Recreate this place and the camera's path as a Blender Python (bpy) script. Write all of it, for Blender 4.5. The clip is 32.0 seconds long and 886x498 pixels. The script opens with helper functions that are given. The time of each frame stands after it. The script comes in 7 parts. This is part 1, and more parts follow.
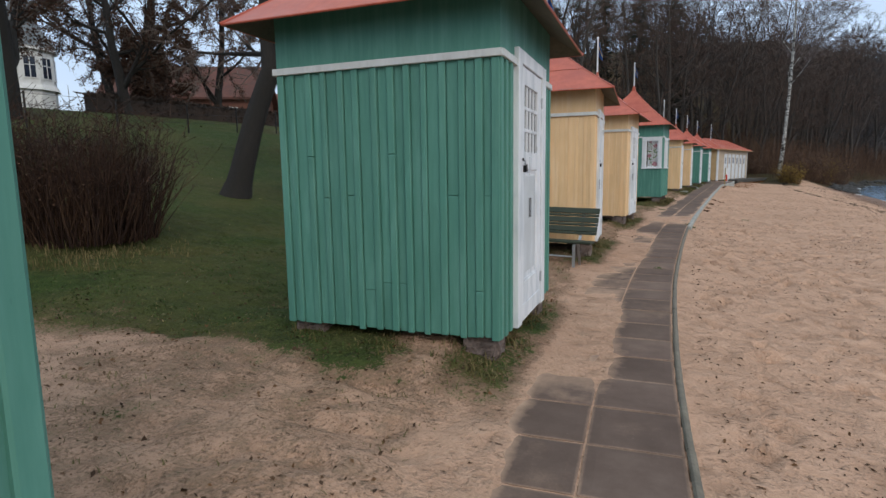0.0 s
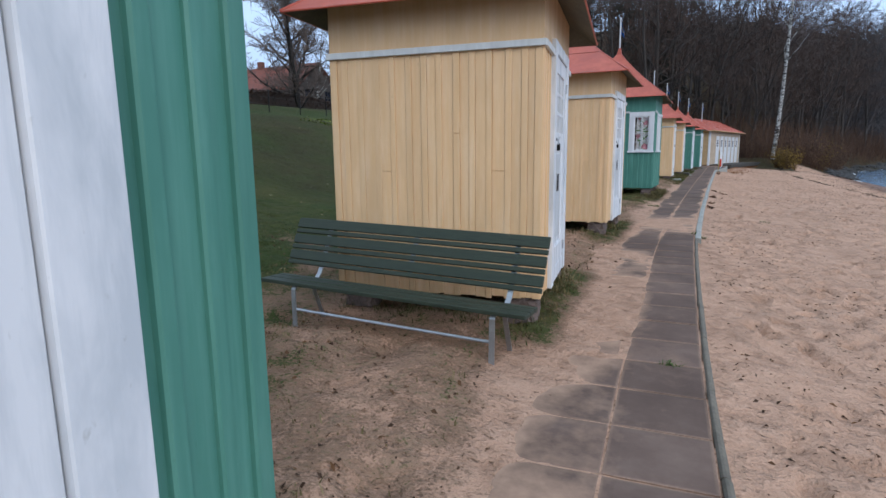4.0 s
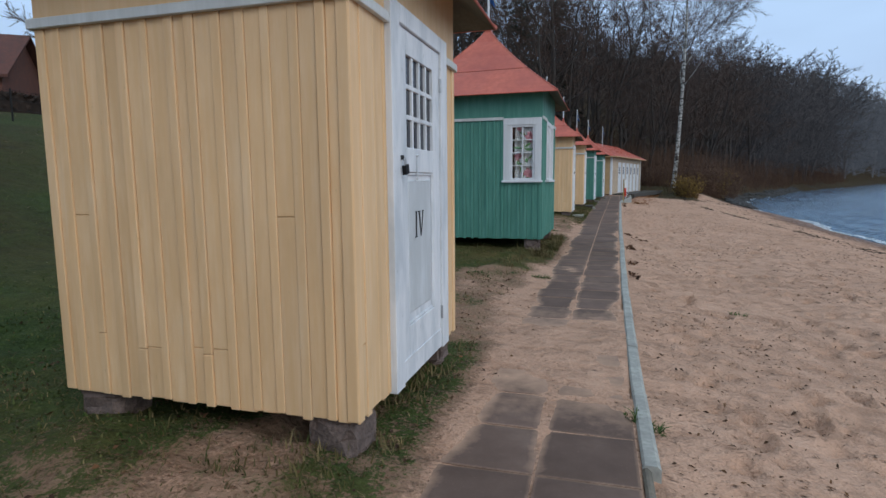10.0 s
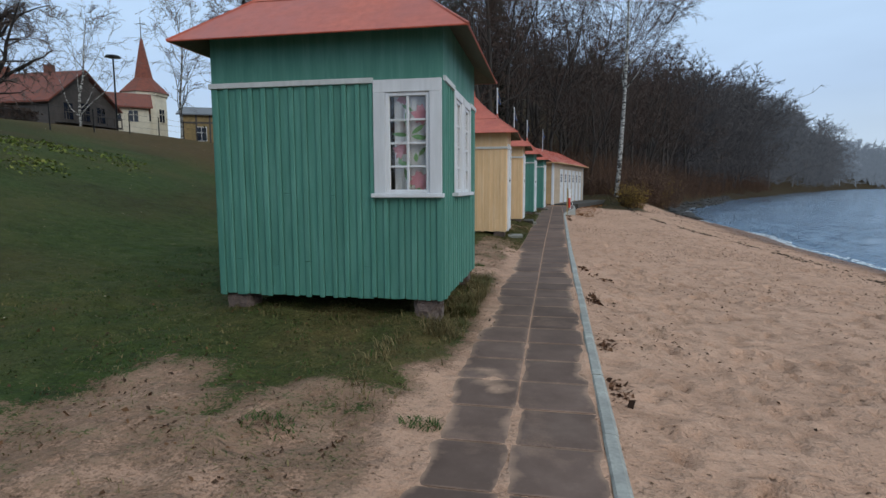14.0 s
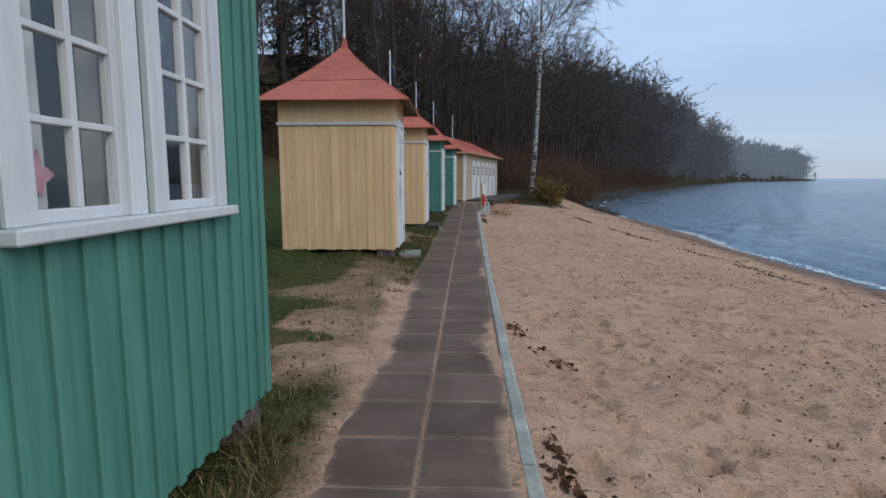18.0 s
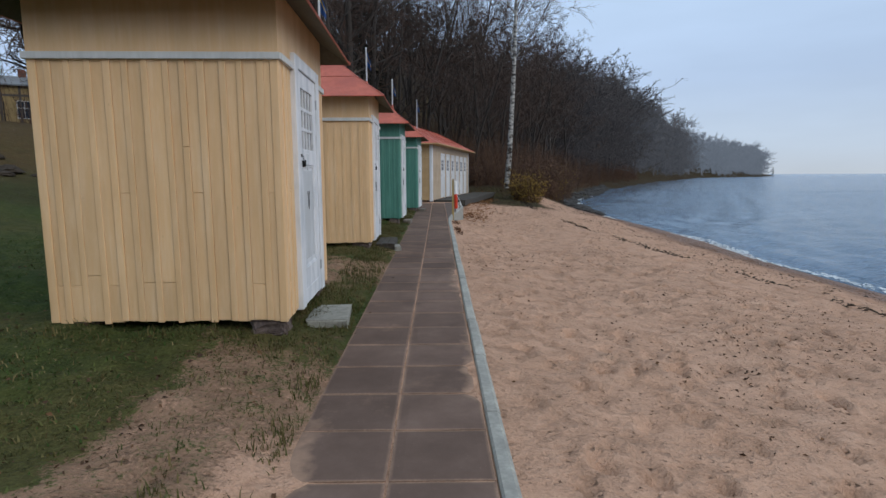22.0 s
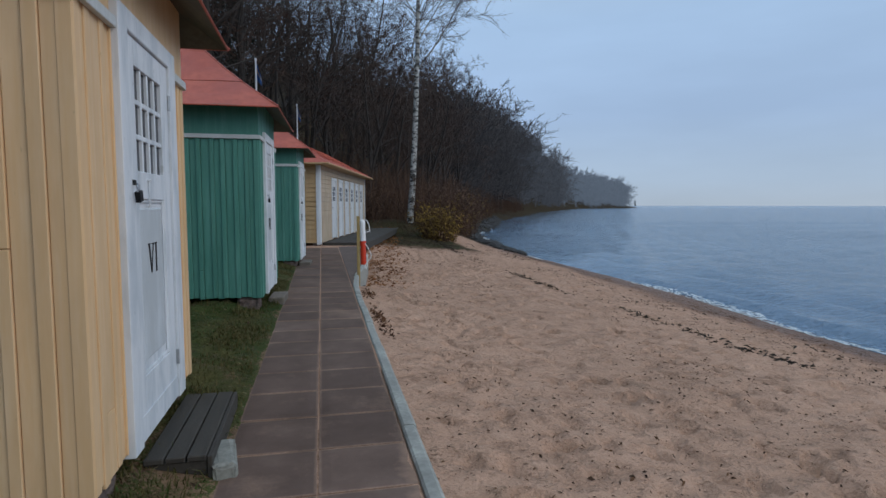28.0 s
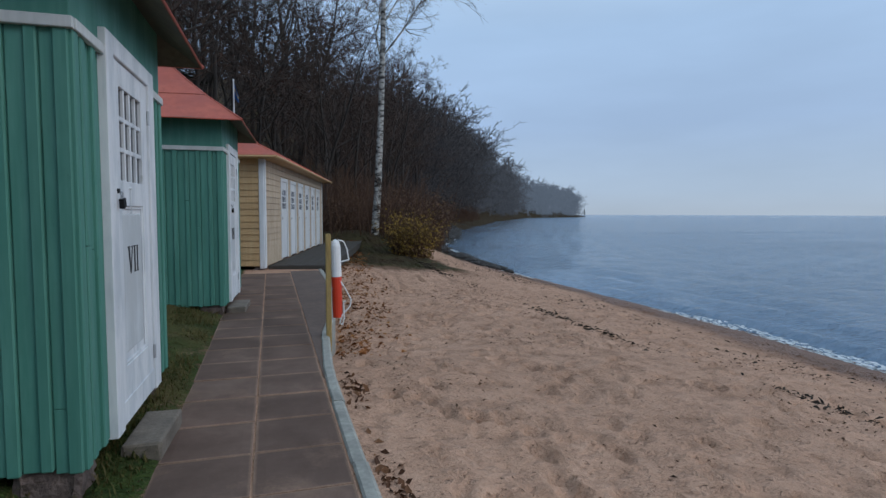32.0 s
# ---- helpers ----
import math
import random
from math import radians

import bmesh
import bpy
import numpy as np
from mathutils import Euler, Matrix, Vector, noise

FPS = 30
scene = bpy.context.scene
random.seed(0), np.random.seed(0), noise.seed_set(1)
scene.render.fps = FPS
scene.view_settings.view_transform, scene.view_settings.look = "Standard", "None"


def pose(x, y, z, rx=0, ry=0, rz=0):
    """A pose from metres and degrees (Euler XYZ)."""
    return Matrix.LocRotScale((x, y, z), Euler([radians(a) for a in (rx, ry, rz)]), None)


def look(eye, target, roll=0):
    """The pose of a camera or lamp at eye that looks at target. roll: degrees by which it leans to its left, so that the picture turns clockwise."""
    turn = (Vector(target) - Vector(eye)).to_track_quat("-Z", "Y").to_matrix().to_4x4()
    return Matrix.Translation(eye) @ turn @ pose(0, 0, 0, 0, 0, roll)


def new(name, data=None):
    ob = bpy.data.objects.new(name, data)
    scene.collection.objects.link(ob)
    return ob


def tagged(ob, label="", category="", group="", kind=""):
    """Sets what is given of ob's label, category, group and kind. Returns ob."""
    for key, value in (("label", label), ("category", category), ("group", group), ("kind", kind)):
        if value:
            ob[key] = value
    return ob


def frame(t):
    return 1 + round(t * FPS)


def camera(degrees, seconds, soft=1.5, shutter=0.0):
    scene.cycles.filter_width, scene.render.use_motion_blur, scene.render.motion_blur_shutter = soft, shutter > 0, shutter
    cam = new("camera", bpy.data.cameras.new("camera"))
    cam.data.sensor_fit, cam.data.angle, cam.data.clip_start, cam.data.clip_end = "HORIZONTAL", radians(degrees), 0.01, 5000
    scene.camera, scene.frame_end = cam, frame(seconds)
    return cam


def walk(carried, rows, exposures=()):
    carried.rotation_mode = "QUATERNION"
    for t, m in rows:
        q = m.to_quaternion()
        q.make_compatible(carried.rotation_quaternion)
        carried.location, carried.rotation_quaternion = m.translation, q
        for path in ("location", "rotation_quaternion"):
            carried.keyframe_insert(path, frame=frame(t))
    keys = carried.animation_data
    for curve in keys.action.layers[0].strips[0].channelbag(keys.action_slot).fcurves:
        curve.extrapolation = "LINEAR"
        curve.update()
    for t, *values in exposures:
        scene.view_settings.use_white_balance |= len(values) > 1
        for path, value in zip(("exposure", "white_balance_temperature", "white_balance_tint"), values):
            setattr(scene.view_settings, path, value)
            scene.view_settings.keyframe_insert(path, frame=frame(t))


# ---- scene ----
cam = camera(76.8, 32.0)
METRES, EYE, TILT, LEAN, TURN = 36.2, 1.63, -0.37, 0.21, 28.0
ROWS = [
    (0.0, 0.0, 0.0, 0.0, -0.09, -7.38, 0.66),
    (0.5, 0.0049, 0.0132, 0.0001, 1.39, -7.98, 0.57),
    (1.0, 0.0101, 0.0276, 0.0004, 2.95, -8.34, 0.49),
    (1.5, 0.0135, 0.042, 0.0005, 3.0, -8.95, 0.45),
    (2.0, 0.0199, 0.0564, -0.0, 4.34, -8.78, 0.57),
    (2.5, 0.024, 0.0718, 0.0007, 2.92, -9.25, 0.57),
    (3.0, 0.0301, 0.0864, 0.0004, 3.25, -9.3, 0.52),
    (3.5, 0.0342, 0.1022, 0.0013, 0.58, -9.53, 0.43),
    (5.5, 0.059, 0.1594, 0.0024, -3.67, -8.44, 0.41),
    (6.0, 0.065, 0.1743, 0.002, -4.45, -8.48, 0.41),
    (6.5, 0.0729, 0.1888, 0.002, -3.52, -7.88, 0.44),
    (7.0, 0.0789, 0.2037, 0.0027, -4.93, -7.7, 0.48),
    (7.5, 0.0862, 0.2178, 0.0025, -5.25, -6.97, 0.49),
    (8.0, 0.0918, 0.2333, 0.0038, -8.62, -7.08, 0.46),
    (8.5, 0.0975, 0.2466, 0.0038, -10.01, -6.89, 0.41),
    (9.0, 0.1039, 0.2615, 0.0046, -11.77, -6.95, 0.36),
    (9.5, 0.1093, 0.2753, 0.0049, -11.19, -6.94, 0.38),
    (10.0, 0.1163, 0.2897, 0.0047, -10.62, -6.6, 0.36),
    (10.5, 0.1225, 0.304, 0.0053, -12.35, -6.12, 0.38),
    (11.0, 0.131, 0.3174, 0.0052, -12.21, -5.62, 0.32),
    (11.5, 0.1366, 0.3323, 0.0056, -13.66, -5.79, 0.29),
    (12.0, 0.1435, 0.3462, 0.0055, -13.41, -5.71, 0.25),
    (12.5, 0.1493, 0.3615, 0.0064, -15.98, -6.07, 0.16),
    (13.0, 0.1557, 0.3748, 0.0064, -15.55, -5.82, 0.15),
    (13.5, 0.1624, 0.3902, 0.0071, -16.1, -5.73, 0.13),
    (15.5, 0.1937, 0.4435, 0.0066, -17.08, -7.15, 0.13),
    (16.0, 0.1999, 0.4577, 0.007, -19.07, -7.17, 0.03),
    (16.5, 0.2078, 0.4709, 0.0079, -20.6, -6.87, 0.14),
    (17.0, 0.2152, 0.4866, 0.0091, -23.48, -6.73, 0.13),
    (17.5, 0.2222, 0.5004, 0.0093, -24.34, -6.42, 0.18),
    (18.0, 0.2293, 0.515, 0.0094, -25.27, -6.7, 0.12),
    (18.5, 0.2362, 0.529, 0.0096, -25.08, -6.77, 0.17),
    (19.0, 0.2444, 0.5436, 0.0097, -25.46, -7.06, 0.18),
    (19.5, 0.2507, 0.5575, 0.0092, -26.44, -7.25, 0.14),
    (20.0, 0.2588, 0.5716, 0.0091, -26.22, -7.23, 0.19),
    (20.5, 0.2649, 0.5864, 0.0096, -27.17, -7.39, 0.18),
    (21.0, 0.273, 0.5996, 0.0095, -26.41, -7.21, 0.27),
    (21.5, 0.2794, 0.6141, 0.0099, -28.27, -7.47, 0.21),
    (22.0, 0.2876, 0.6267, 0.0102, -28.59, -7.09, 0.26),
    (22.5, 0.2951, 0.6408, 0.0112, -30.64, -6.98, 0.21),
    (23.0, 0.3018, 0.6538, 0.0113, -30.76, -6.58, 0.18),
    (23.5, 0.3091, 0.6687, 0.0121, -31.3, -6.39, 0.17),
    (24.0, 0.3145, 0.6824, 0.0122, -32.84, -5.81, 0.11),
    (24.5, 0.3231, 0.6963, 0.0122, -34.23, -5.46, 0.12),
    (25.0, 0.3287, 0.7107, 0.0124, -35.42, -5.42, 0.12),
    (25.5, 0.3362, 0.7243, 0.0125, -35.54, -5.06, 0.11),
    (27.5, 0.3625, 0.7792, 0.0133, -39.04, -4.21, 0.03),
    (28.0, 0.37, 0.7931, 0.014, -40.31, -4.06, 0.02),
    (28.5, 0.3773, 0.8059, 0.0143, -39.71, -3.69, 0.07),
    (29.0, 0.3855, 0.819, 0.0142, -39.39, -4.12, 0.03),
    (29.5, 0.3926, 0.832, 0.0139, -40.94, -4.49, 0.02),
    (30.0, 0.4013, 0.8445, 0.0139, -41.68, -3.7, 0.06),
    (30.5, 0.4076, 0.8573, 0.0147, -44.1, -3.49, -0.02),
    (31.0, 0.4152, 0.8705, 0.0147, -43.99, -3.23, -0.02),
    (31.5, 0.4222, 0.8864, 0.0154, -45.2, -3.47, -0.05),
    (32.0, 0.4291, 0.8996, 0.0152, -45.23, -3.16, -0.04),
]
EXPOSURES = [(0.0, 0.22, 7200, 10), (1.0, 0.42, 7000, 11), (2.0, 0.42, 6600, 11), (3.0, 0.36, 6350, 11), (6.0, 0.30, 6250, 9), (7.0, 0.14, 6050, 8), (8.0, -0.12, 6250, 8), (9.0, 0.0, 6500, 8), (11.0, -0.15, 6350, 8), (12.0, -0.32, 6300, 7), (13.0, -0.18, 6550, 7), (16.0, 0.15, 6850, 9), (17.0, 0.10, 6700, 9), (18.0, -0.08, 6600, 9), (21.0, 0.05, 7050, 11), (23.0, -0.22, 6600, 10), (25.0, -0.36, 6350, 9), (28.0, -0.36, 6350, 8), (30.0, -0.40, 6250, 8), (32.0, -0.34, 6300, 8)]
walk(cam, [(t, pose(0, 0, EYE, TILT, LEAN, TURN) @ pose(METRES * x, METRES * y, METRES * z, 90 + pitch, roll, yaw)) for t, x, y, z, yaw, pitch, roll in ROWS], EXPOSURES)

# ---- light ----
SUN_ELEV, SUN_ROT = 32.0, 128.0
world = bpy.data.worlds.new("overcast_sky")
scene.world = world
world.use_nodes = True
wn, wl = world.node_tree.nodes, world.node_tree.links
wbg = wn["Background"]
sky = wn.new("ShaderNodeTexSky")
sky.sky_type, sky.sun_disc = "NISHITA", False
sky.sun_elevation, sky.sun_rotation = radians(SUN_ELEV), radians(SUN_ROT)
sky.air_density, sky.dust_density, sky.ozone_density = 1.0, 2.0, 1.5
wco = wn.new("ShaderNodeTexCoord")
wsep = wn.new("ShaderNodeSeparateXYZ")
wl.new(wco.outputs["Generated"], wsep.inputs[0])
wramp = wn.new("ShaderNodeValToRGB")
cr = wramp.color_ramp
cr.elements[0].position, cr.elements[0].color = 0.0, (6.9, 8.1, 9.7, 1)
cr.elements[1].position, cr.elements[1].color = 0.45, (8.0, 10.3, 13.2, 1)
for pos, col in ((0.04, (6.4, 8.0, 10.3, 1)), (0.15, (5.9, 7.9, 11.3, 1)), (0.3, (6.4, 8.8, 12.4, 1))):
    el = cr.elements.new(pos)
    el.color = col
wl.new(wsep.outputs["Z"], wramp.inputs[0])
wnoise = wn.new("ShaderNodeTexNoise")
wnoise.inputs["Scale"].default_value, wnoise.inputs["Detail"].default_value = 2.2, 4
wmap = wn.new("ShaderNodeMapping")
wmap.inputs["Scale"].default_value = (1, 1, 4.5)
wl.new(wco.outputs["Generated"], wmap.inputs[0])
wl.new(wmap.outputs[0], wnoise.inputs["Vector"])
wmul = wn.new("ShaderNodeMix")
wmul.data_type, wmul.blend_type = "RGBA", "MULTIPLY"
wmul.inputs["Factor"].default_value = 0.35
wcl = wn.new("ShaderNodeMapRange")
wcl.inputs["From Min"].default_value, wcl.inputs["From Max"].default_value = 0.3, 0.7
wcl.inputs["To Min"].default_value, wcl.inputs["To Max"].default_value = 0.72, 1.12
wl.new(wnoise.outputs["Fac"], wcl.inputs["Value"])
wl.new(wramp.outputs["Color"], wmul.inputs["A"])
wl.new(wcl.outputs[0], wmul.inputs["B"])
wmix = wn.new("ShaderNodeMix")
wmix.data_type = "RGBA"
wmix.inputs["Factor"].default_value = 0.85
wl.new(sky.outputs[0], wmix.inputs["A"])
wl.new(wmul.outputs["Result"], wmix.inputs["B"])
wl.new(wmix.outputs["Result"], wbg.inputs["Color"])
wbg.inputs["Strength"].default_value = 0.092
sun = new("sun", bpy.data.lights.new("sun", "SUN"))
sun.data.energy, sun.data.angle, sun.data.color = 1.1, radians(40), (1.0, 0.93, 0.84)
sun.matrix_world = look((0, 0, 50), (0 - math.cos(radians(SUN_ELEV)) * math.sin(radians(SUN_ROT)) * 50, 0 - math.cos(radians(SUN_ELEV)) * math.cos(radians(SUN_ROT)) * 50, 50 - math.sin(radians(SUN_ELEV)) * 50))


# ---- materials ----
def material(name, rough=0.7, metal=0.0, spec=0.5):
    m = bpy.data.materials.new(name)
    m.use_nodes = True
    b = m.node_tree.nodes["Principled BSDF"]
    b.inputs["Roughness"].default_value, b.inputs["Metallic"].default_value = rough, metal
    b.inputs["Specular IOR Level"].default_value = spec
    return m, m.node_tree.nodes, m.node_tree.links, b


def ramp(n, l, src, stops):
    r = n.new("ShaderNodeValToRGB")
    e = r.color_ramp.elements
    e[0].position, e[0].color = stops[0][0], (*stops[0][1], 1)
    e[1].position, e[1].color = stops[-1][0], (*stops[-1][1], 1)
    for p, c in stops[1:-1]:
        k = e.new(p)
        k.color = (*c, 1)
    l.new(src, r.inputs[0])
    return r.outputs[0]


def noise_tex(n, l, scale, detail=4, rough=0.6, stretch=None, coord="Object", distort=0.0):
    tc = n.new("ShaderNodeTexCoord")
    t = n.new("ShaderNodeTexNoise")
    t.inputs["Scale"].default_value, t.inputs["Detail"].default_value, t.inputs["Roughness"].default_value = scale, detail, rough
    t.inputs["Distortion"].default_value = distort
    out = tc.outputs[coord]
    if stretch:
        mp = n.new("ShaderNodeMapping")
        mp.inputs["Scale"].default_value = stretch
        l.new(out, mp.inputs[0])
        out = mp.outputs[0]
    l.new(out, t.inputs["Vector"])
    return t.outputs["Fac"]


def mixc(n, l, fac, a, b, mode="MIX"):
    m = n.new("ShaderNodeMix")
    m.data_type, m.blend_type = "RGBA", mode
    for key, v in (("Factor", fac), ("A", a), ("B", b)):
        if isinstance(v, (int, float)):
            m.inputs[key].default_value = v
        elif isinstance(v, tuple):
            m.inputs[key].default_value = (*v, 1)
        else:
            l.new(v, m.inputs[key])
    return m.outputs["Result"]


def maprange(n, l, v, a, b, c, d):
    m = n.new("ShaderNodeMapRange")
    for k, x in zip(("From Min", "From Max", "To Min", "To Max"), (a, b, c, d)):
        m.inputs[k].default_value = x
    l.new(v, m.inputs["Value"])
    return m.outputs[0]


def arith(n, l, op, a, b):
    m = n.new("ShaderNodeMath")
    m.operation = op
    for i, v in enumerate((a, b)):
        if isinstance(v, (int, float)):
            m.inputs[i].default_value = v
        else:
            l.new(v, m.inputs[i])
    return m.outputs[0]


def bump(n, l, b, height, strength, dist):
    k = n.new("ShaderNodeBump")
    k.inputs["Strength"].default_value, k.inputs["Distance"].default_value = strength, dist
    l.new(height, k.inputs["Height"])
    l.new(k.outputs[0], b.inputs["Normal"])


def painted_wood(name, base, worn, streak=0.5, rough=0.6):
    """Paint on upright boards: grain along z, faded streaks and a slight change from board to board."""
    m, n, l, b = material(name, rough, 0, 0.35)
    info = n.new("ShaderNodeObjectInfo")
    grain = noise_tex(n, l, 5, 4, 0.6, (6, 6, 0.3))
    patch = noise_tex(n, l, 2.4, 4, 0.6, (2.2, 2.2, 0.6))
    fade = noise_tex(n, l, 3.1, 5, 0.65, (3.0, 3.0, 0.45))
    c = mixc(n, l, maprange(n, l, grain, 0.42, 0.72, 0, streak), base, worn)
    c = mixc(n, l, maprange(n, l, fade, 0.50, 0.68, 0, streak), c, worn)
    c = mixc(n, l, maprange(n, l, patch, 0.35, 0.75, 0, 0.5), c, tuple(v * 0.74 for v in base))
    tone = maprange(n, l, info.outputs["Random"], 0, 1, 0.93, 1.05)
    v = n.new("ShaderNodeHueSaturation")
    l.new(tone, v.inputs["Value"])
    l.new(c, v.inputs["Color"])
    dirt = noise_tex(n, l, 30, 3, 0.7, (1, 1, 0.4))
    c = mixc(n, l, maprange(n, l, dirt, 0.68, 0.8, 0, 0.45), v.outputs[0], tuple(v2 * 0.4 for v2 in base))
    l.new(c, b.inputs["Base Color"])
    l.new(maprange(n, l, patch, 0.3, 0.7, rough - 0.12, rough + 0.12), b.inputs["Roughness"])
    bump(n, l, b, arith(n, l, "ADD", grain, arith(n, l, "MULTIPLY", dirt, 0.3)), 0.2, 0.004)
    return m


def plain(name, base, rough=0.7, metal=0.0, var=0.25, scale=8.0, bumpy=0.15, bdist=0.004, stretch=None, worn=None, spec=0.4):
    m, n, l, b = material(name, rough, metal, spec)
    f = noise_tex(n, l, scale, 6, 0.62, stretch)
    g = noise_tex(n, l, scale * 7, 3, 0.6, stretch)
    c = mixc(n, l, maprange(n, l, f, 0.3, 0.7, 0, 1), tuple(v * (1 - var) for v in base), worn or tuple(min(1, v * (1 + var)) for v in base))
    c = mixc(n, l, maprange(n, l, g, 0.35, 0.7, 0, 0.5), c, tuple(v * (1 - var * 1.4) for v in base))
    l.new(c, b.inputs["Base Color"])
    l.new(maprange(n, l, f, 0.3, 0.7, max(0.02, rough - 0.12), min(1, rough + 0.12)), b.inputs["Roughness"])
    if bumpy:
        bump(n, l, b, arith(n, l, "ADD", f, arith(n, l, "MULTIPLY", g, 0.5)), bumpy, bdist)
    return m


def door_paint(name, base, smear, grime):
    """Thin white paint on doors: greyed smears that run down, a little grime and bare wood."""
    m, n, l, b = material(name, 0.5, 0, 0.35)
    run = noise_tex(n, l, 2.6, 5, 0.62, (2.6, 2.6, 0.7), "Object", 0.4)
    thin = noise_tex(n, l, 9, 5, 0.65, (3, 3, 0.25))
    spot = noise_tex(n, l, 26, 3, 0.6, (1, 1, 0.6))
    c = mixc(n, l, maprange(n, l, run, 0.44, 0.66, 0, 0.85), base, smear)
    c = mixc(n, l, maprange(n, l, thin, 0.52, 0.72, 0, 0.5), c, smear)
    c = mixc(n, l, maprange(n, l, spot, 0.66, 0.76, 0, 0.55), c, grime)
    l.new(c, b.inputs["Base Color"])
    l.new(maprange(n, l, run, 0.3, 0.7, 0.4, 0.65), b.inputs["Roughness"])
    bump(n, l, b, arith(n, l, "ADD", thin, arith(n, l, "MULTIPLY", spot, 0.3)), 0.2, 0.004)
    return m


M = {}
M["door_white"] = door_paint("worn_white_door_paint", (0.68, 0.70, 0.73), (0.47, 0.51, 0.55), (0.30, 0.31, 0.30))
M["green"] = painted_wood("green_paint", (0.066, 0.214, 0.170), (0.118, 0.295, 0.244), 0.55)
M["yellow"] = painted_wood("yellow_paint", (0.70, 0.462, 0.250), (0.76, 0.57, 0.375), 0.45)
M["white"] = painted_wood("white_paint", (0.66, 0.68, 0.71), (0.46, 0.48, 0.50), 0.35, 0.5)
M["grey_trim"] = painted_wood("grey_white_paint", (0.60, 0.62, 0.62), (0.42, 0.44, 0.43), 0.4, 0.55)
M["panel_grey"] = door_paint("grey_door_panel", (0.47, 0.50, 0.52), (0.60, 0.63, 0.66), (0.34, 0.36, 0.36))
M["steel"] = plain("bright_steel", (0.55, 0.56, 0.58), 0.3, 0.9, 0.12, 20, 0.0)
M["reveal"] = plain("grey_beige_window_lining", (0.34, 0.32, 0.28), 0.7, 0, 0.2, 5, 0.1)
M["print_pink"] = plain("printed_pink_roses", (0.62, 0.20, 0.28), 0.8, 0, 0.35, 22, 0.0, worn=(0.72, 0.42, 0.48))
M["print_green"] = plain("printed_green_leaves", (0.13, 0.32, 0.12), 0.8, 0, 0.35, 20, 0.0, worn=(0.24, 0.46, 0.24))
M["roof"] = plain("red_roof_metal", (0.50, 0.085, 0.044), 0.42, 0.0, 0.3, 1.6, 0.12, 0.01, None, (0.53, 0.130, 0.078), 0.5)
M["stone"] = plain("granite_block", (0.15, 0.112, 0.100), 0.85, 0, 0.55, 7, 0.9, 0.03)
M["slabstone"] = plain("worn_step_stone", (0.27, 0.27, 0.24), 0.85, 0, 0.35, 7, 0.5, 0.01)
M["brownstone"] = plain("brown_step_stone", (0.17, 0.145, 0.12), 0.85, 0, 0.4, 7, 0.6, 0.012)
M["apron"] = plain("worn_apron_concrete", (0.140, 0.105, 0.092), 0.88, 0, 0.25, 2.5, 0.25, 0.004, None, (0.19, 0.145, 0.125), 0.15)
M["oldwood"] = plain("weathered_dark_wood", (0.055, 0.048, 0.040), 0.75, 0, 0.4, 5, 0.4, 0.006, (8, 1, 8))
M["black"] = plain("black_metal", (0.015, 0.015, 0.016), 0.45, 0.6, 0.3, 20, 0.05)
M["number"] = plain("black_paint", (0.012, 0.012, 0.016), 0.5, 0, 0.2, 20, 0.0)
M["rail"] = plain("galvanised_steel", (0.42, 0.44, 0.46), 0.45, 0.75, 0.2, 14, 0.05)
M["bench_green"] = plain("bench_paint", (0.026, 0.040, 0.025), 0.6, 0, 0.35, 6, 0.2, 0.003, (1, 12, 12), (0.046, 0.060, 0.040))
M["kerb"] = plain("concrete_kerb", (0.33, 0.33, 0.30), 0.85, 0, 0.32, 5, 0.25, 0.004)
M["darkstone"] = plain("dark_wet_boulder", (0.034, 0.031, 0.029), 0.75, 0, 0.4, 4, 0.5, 0.02)
M["soffit"] = plain("grey_soffit_boards", (0.13, 0.12, 0.09), 0.85, 0, 0.3, 4, 0.2)
M["kerb_old"] = plain("old_mossy_edging", (0.16, 0.14, 0.11), 0.85, 0, 0.35, 6, 0.3, 0.004)
M["clap"] = painted_wood("yellow_clapboard_paint", (0.48, 0.31, 0.15), (0.56, 0.42, 0.25), 0.35)
M["red"] = plain("red_plastic", (0.62, 0.05, 0.02), 0.4, 0, 0.12, 10, 0.0)
M["whiteplastic"] = plain("white_plastic", (0.78, 0.79, 0.80), 0.4, 0, 0.08, 10, 0.0)
M["postwood"] = plain("yellowish_post_wood", (0.36, 0.26, 0.10), 0.75, 0, 0.3, 8, 0.3, 0.004, (6, 6, 1))
M["old_bark"] = plain("black_furrowed_bark", (0.020, 0.017, 0.015), 0.9, 0, 0.5, 6, 0.8, 0.03, (3, 3, 0.7))
M["bark"] = plain("dark_bark", (0.052, 0.044, 0.039), 0.9, 0, 0.45, 6, 0.7, 0.03, (3, 3, 0.7))
M["twig"] = plain("dark_twigs", (0.115, 0.088, 0.076), 0.9, 0, 0.35, 3, 0.0)
M["twig_pale"] = plain("pale_birch_twigs", (0.14, 0.112, 0.105), 0.85, 0, 0.3, 3, 0.0)
M["leaf_brown"] = plain("dry_brown_leaves", (0.085, 0.040, 0.024), 0.8, 0, 0.5, 3, 0.0)
M["leaf_yellow"] = plain("yellow_leaves", (0.24, 0.15, 0.03), 0.8, 0, 0.5, 3, 0.0)
M["molesoil"] = plain("dark_loose_soil", (0.040, 0.029, 0.020), 0.95, 0, 0.5, 12, 0.8, 0.02)
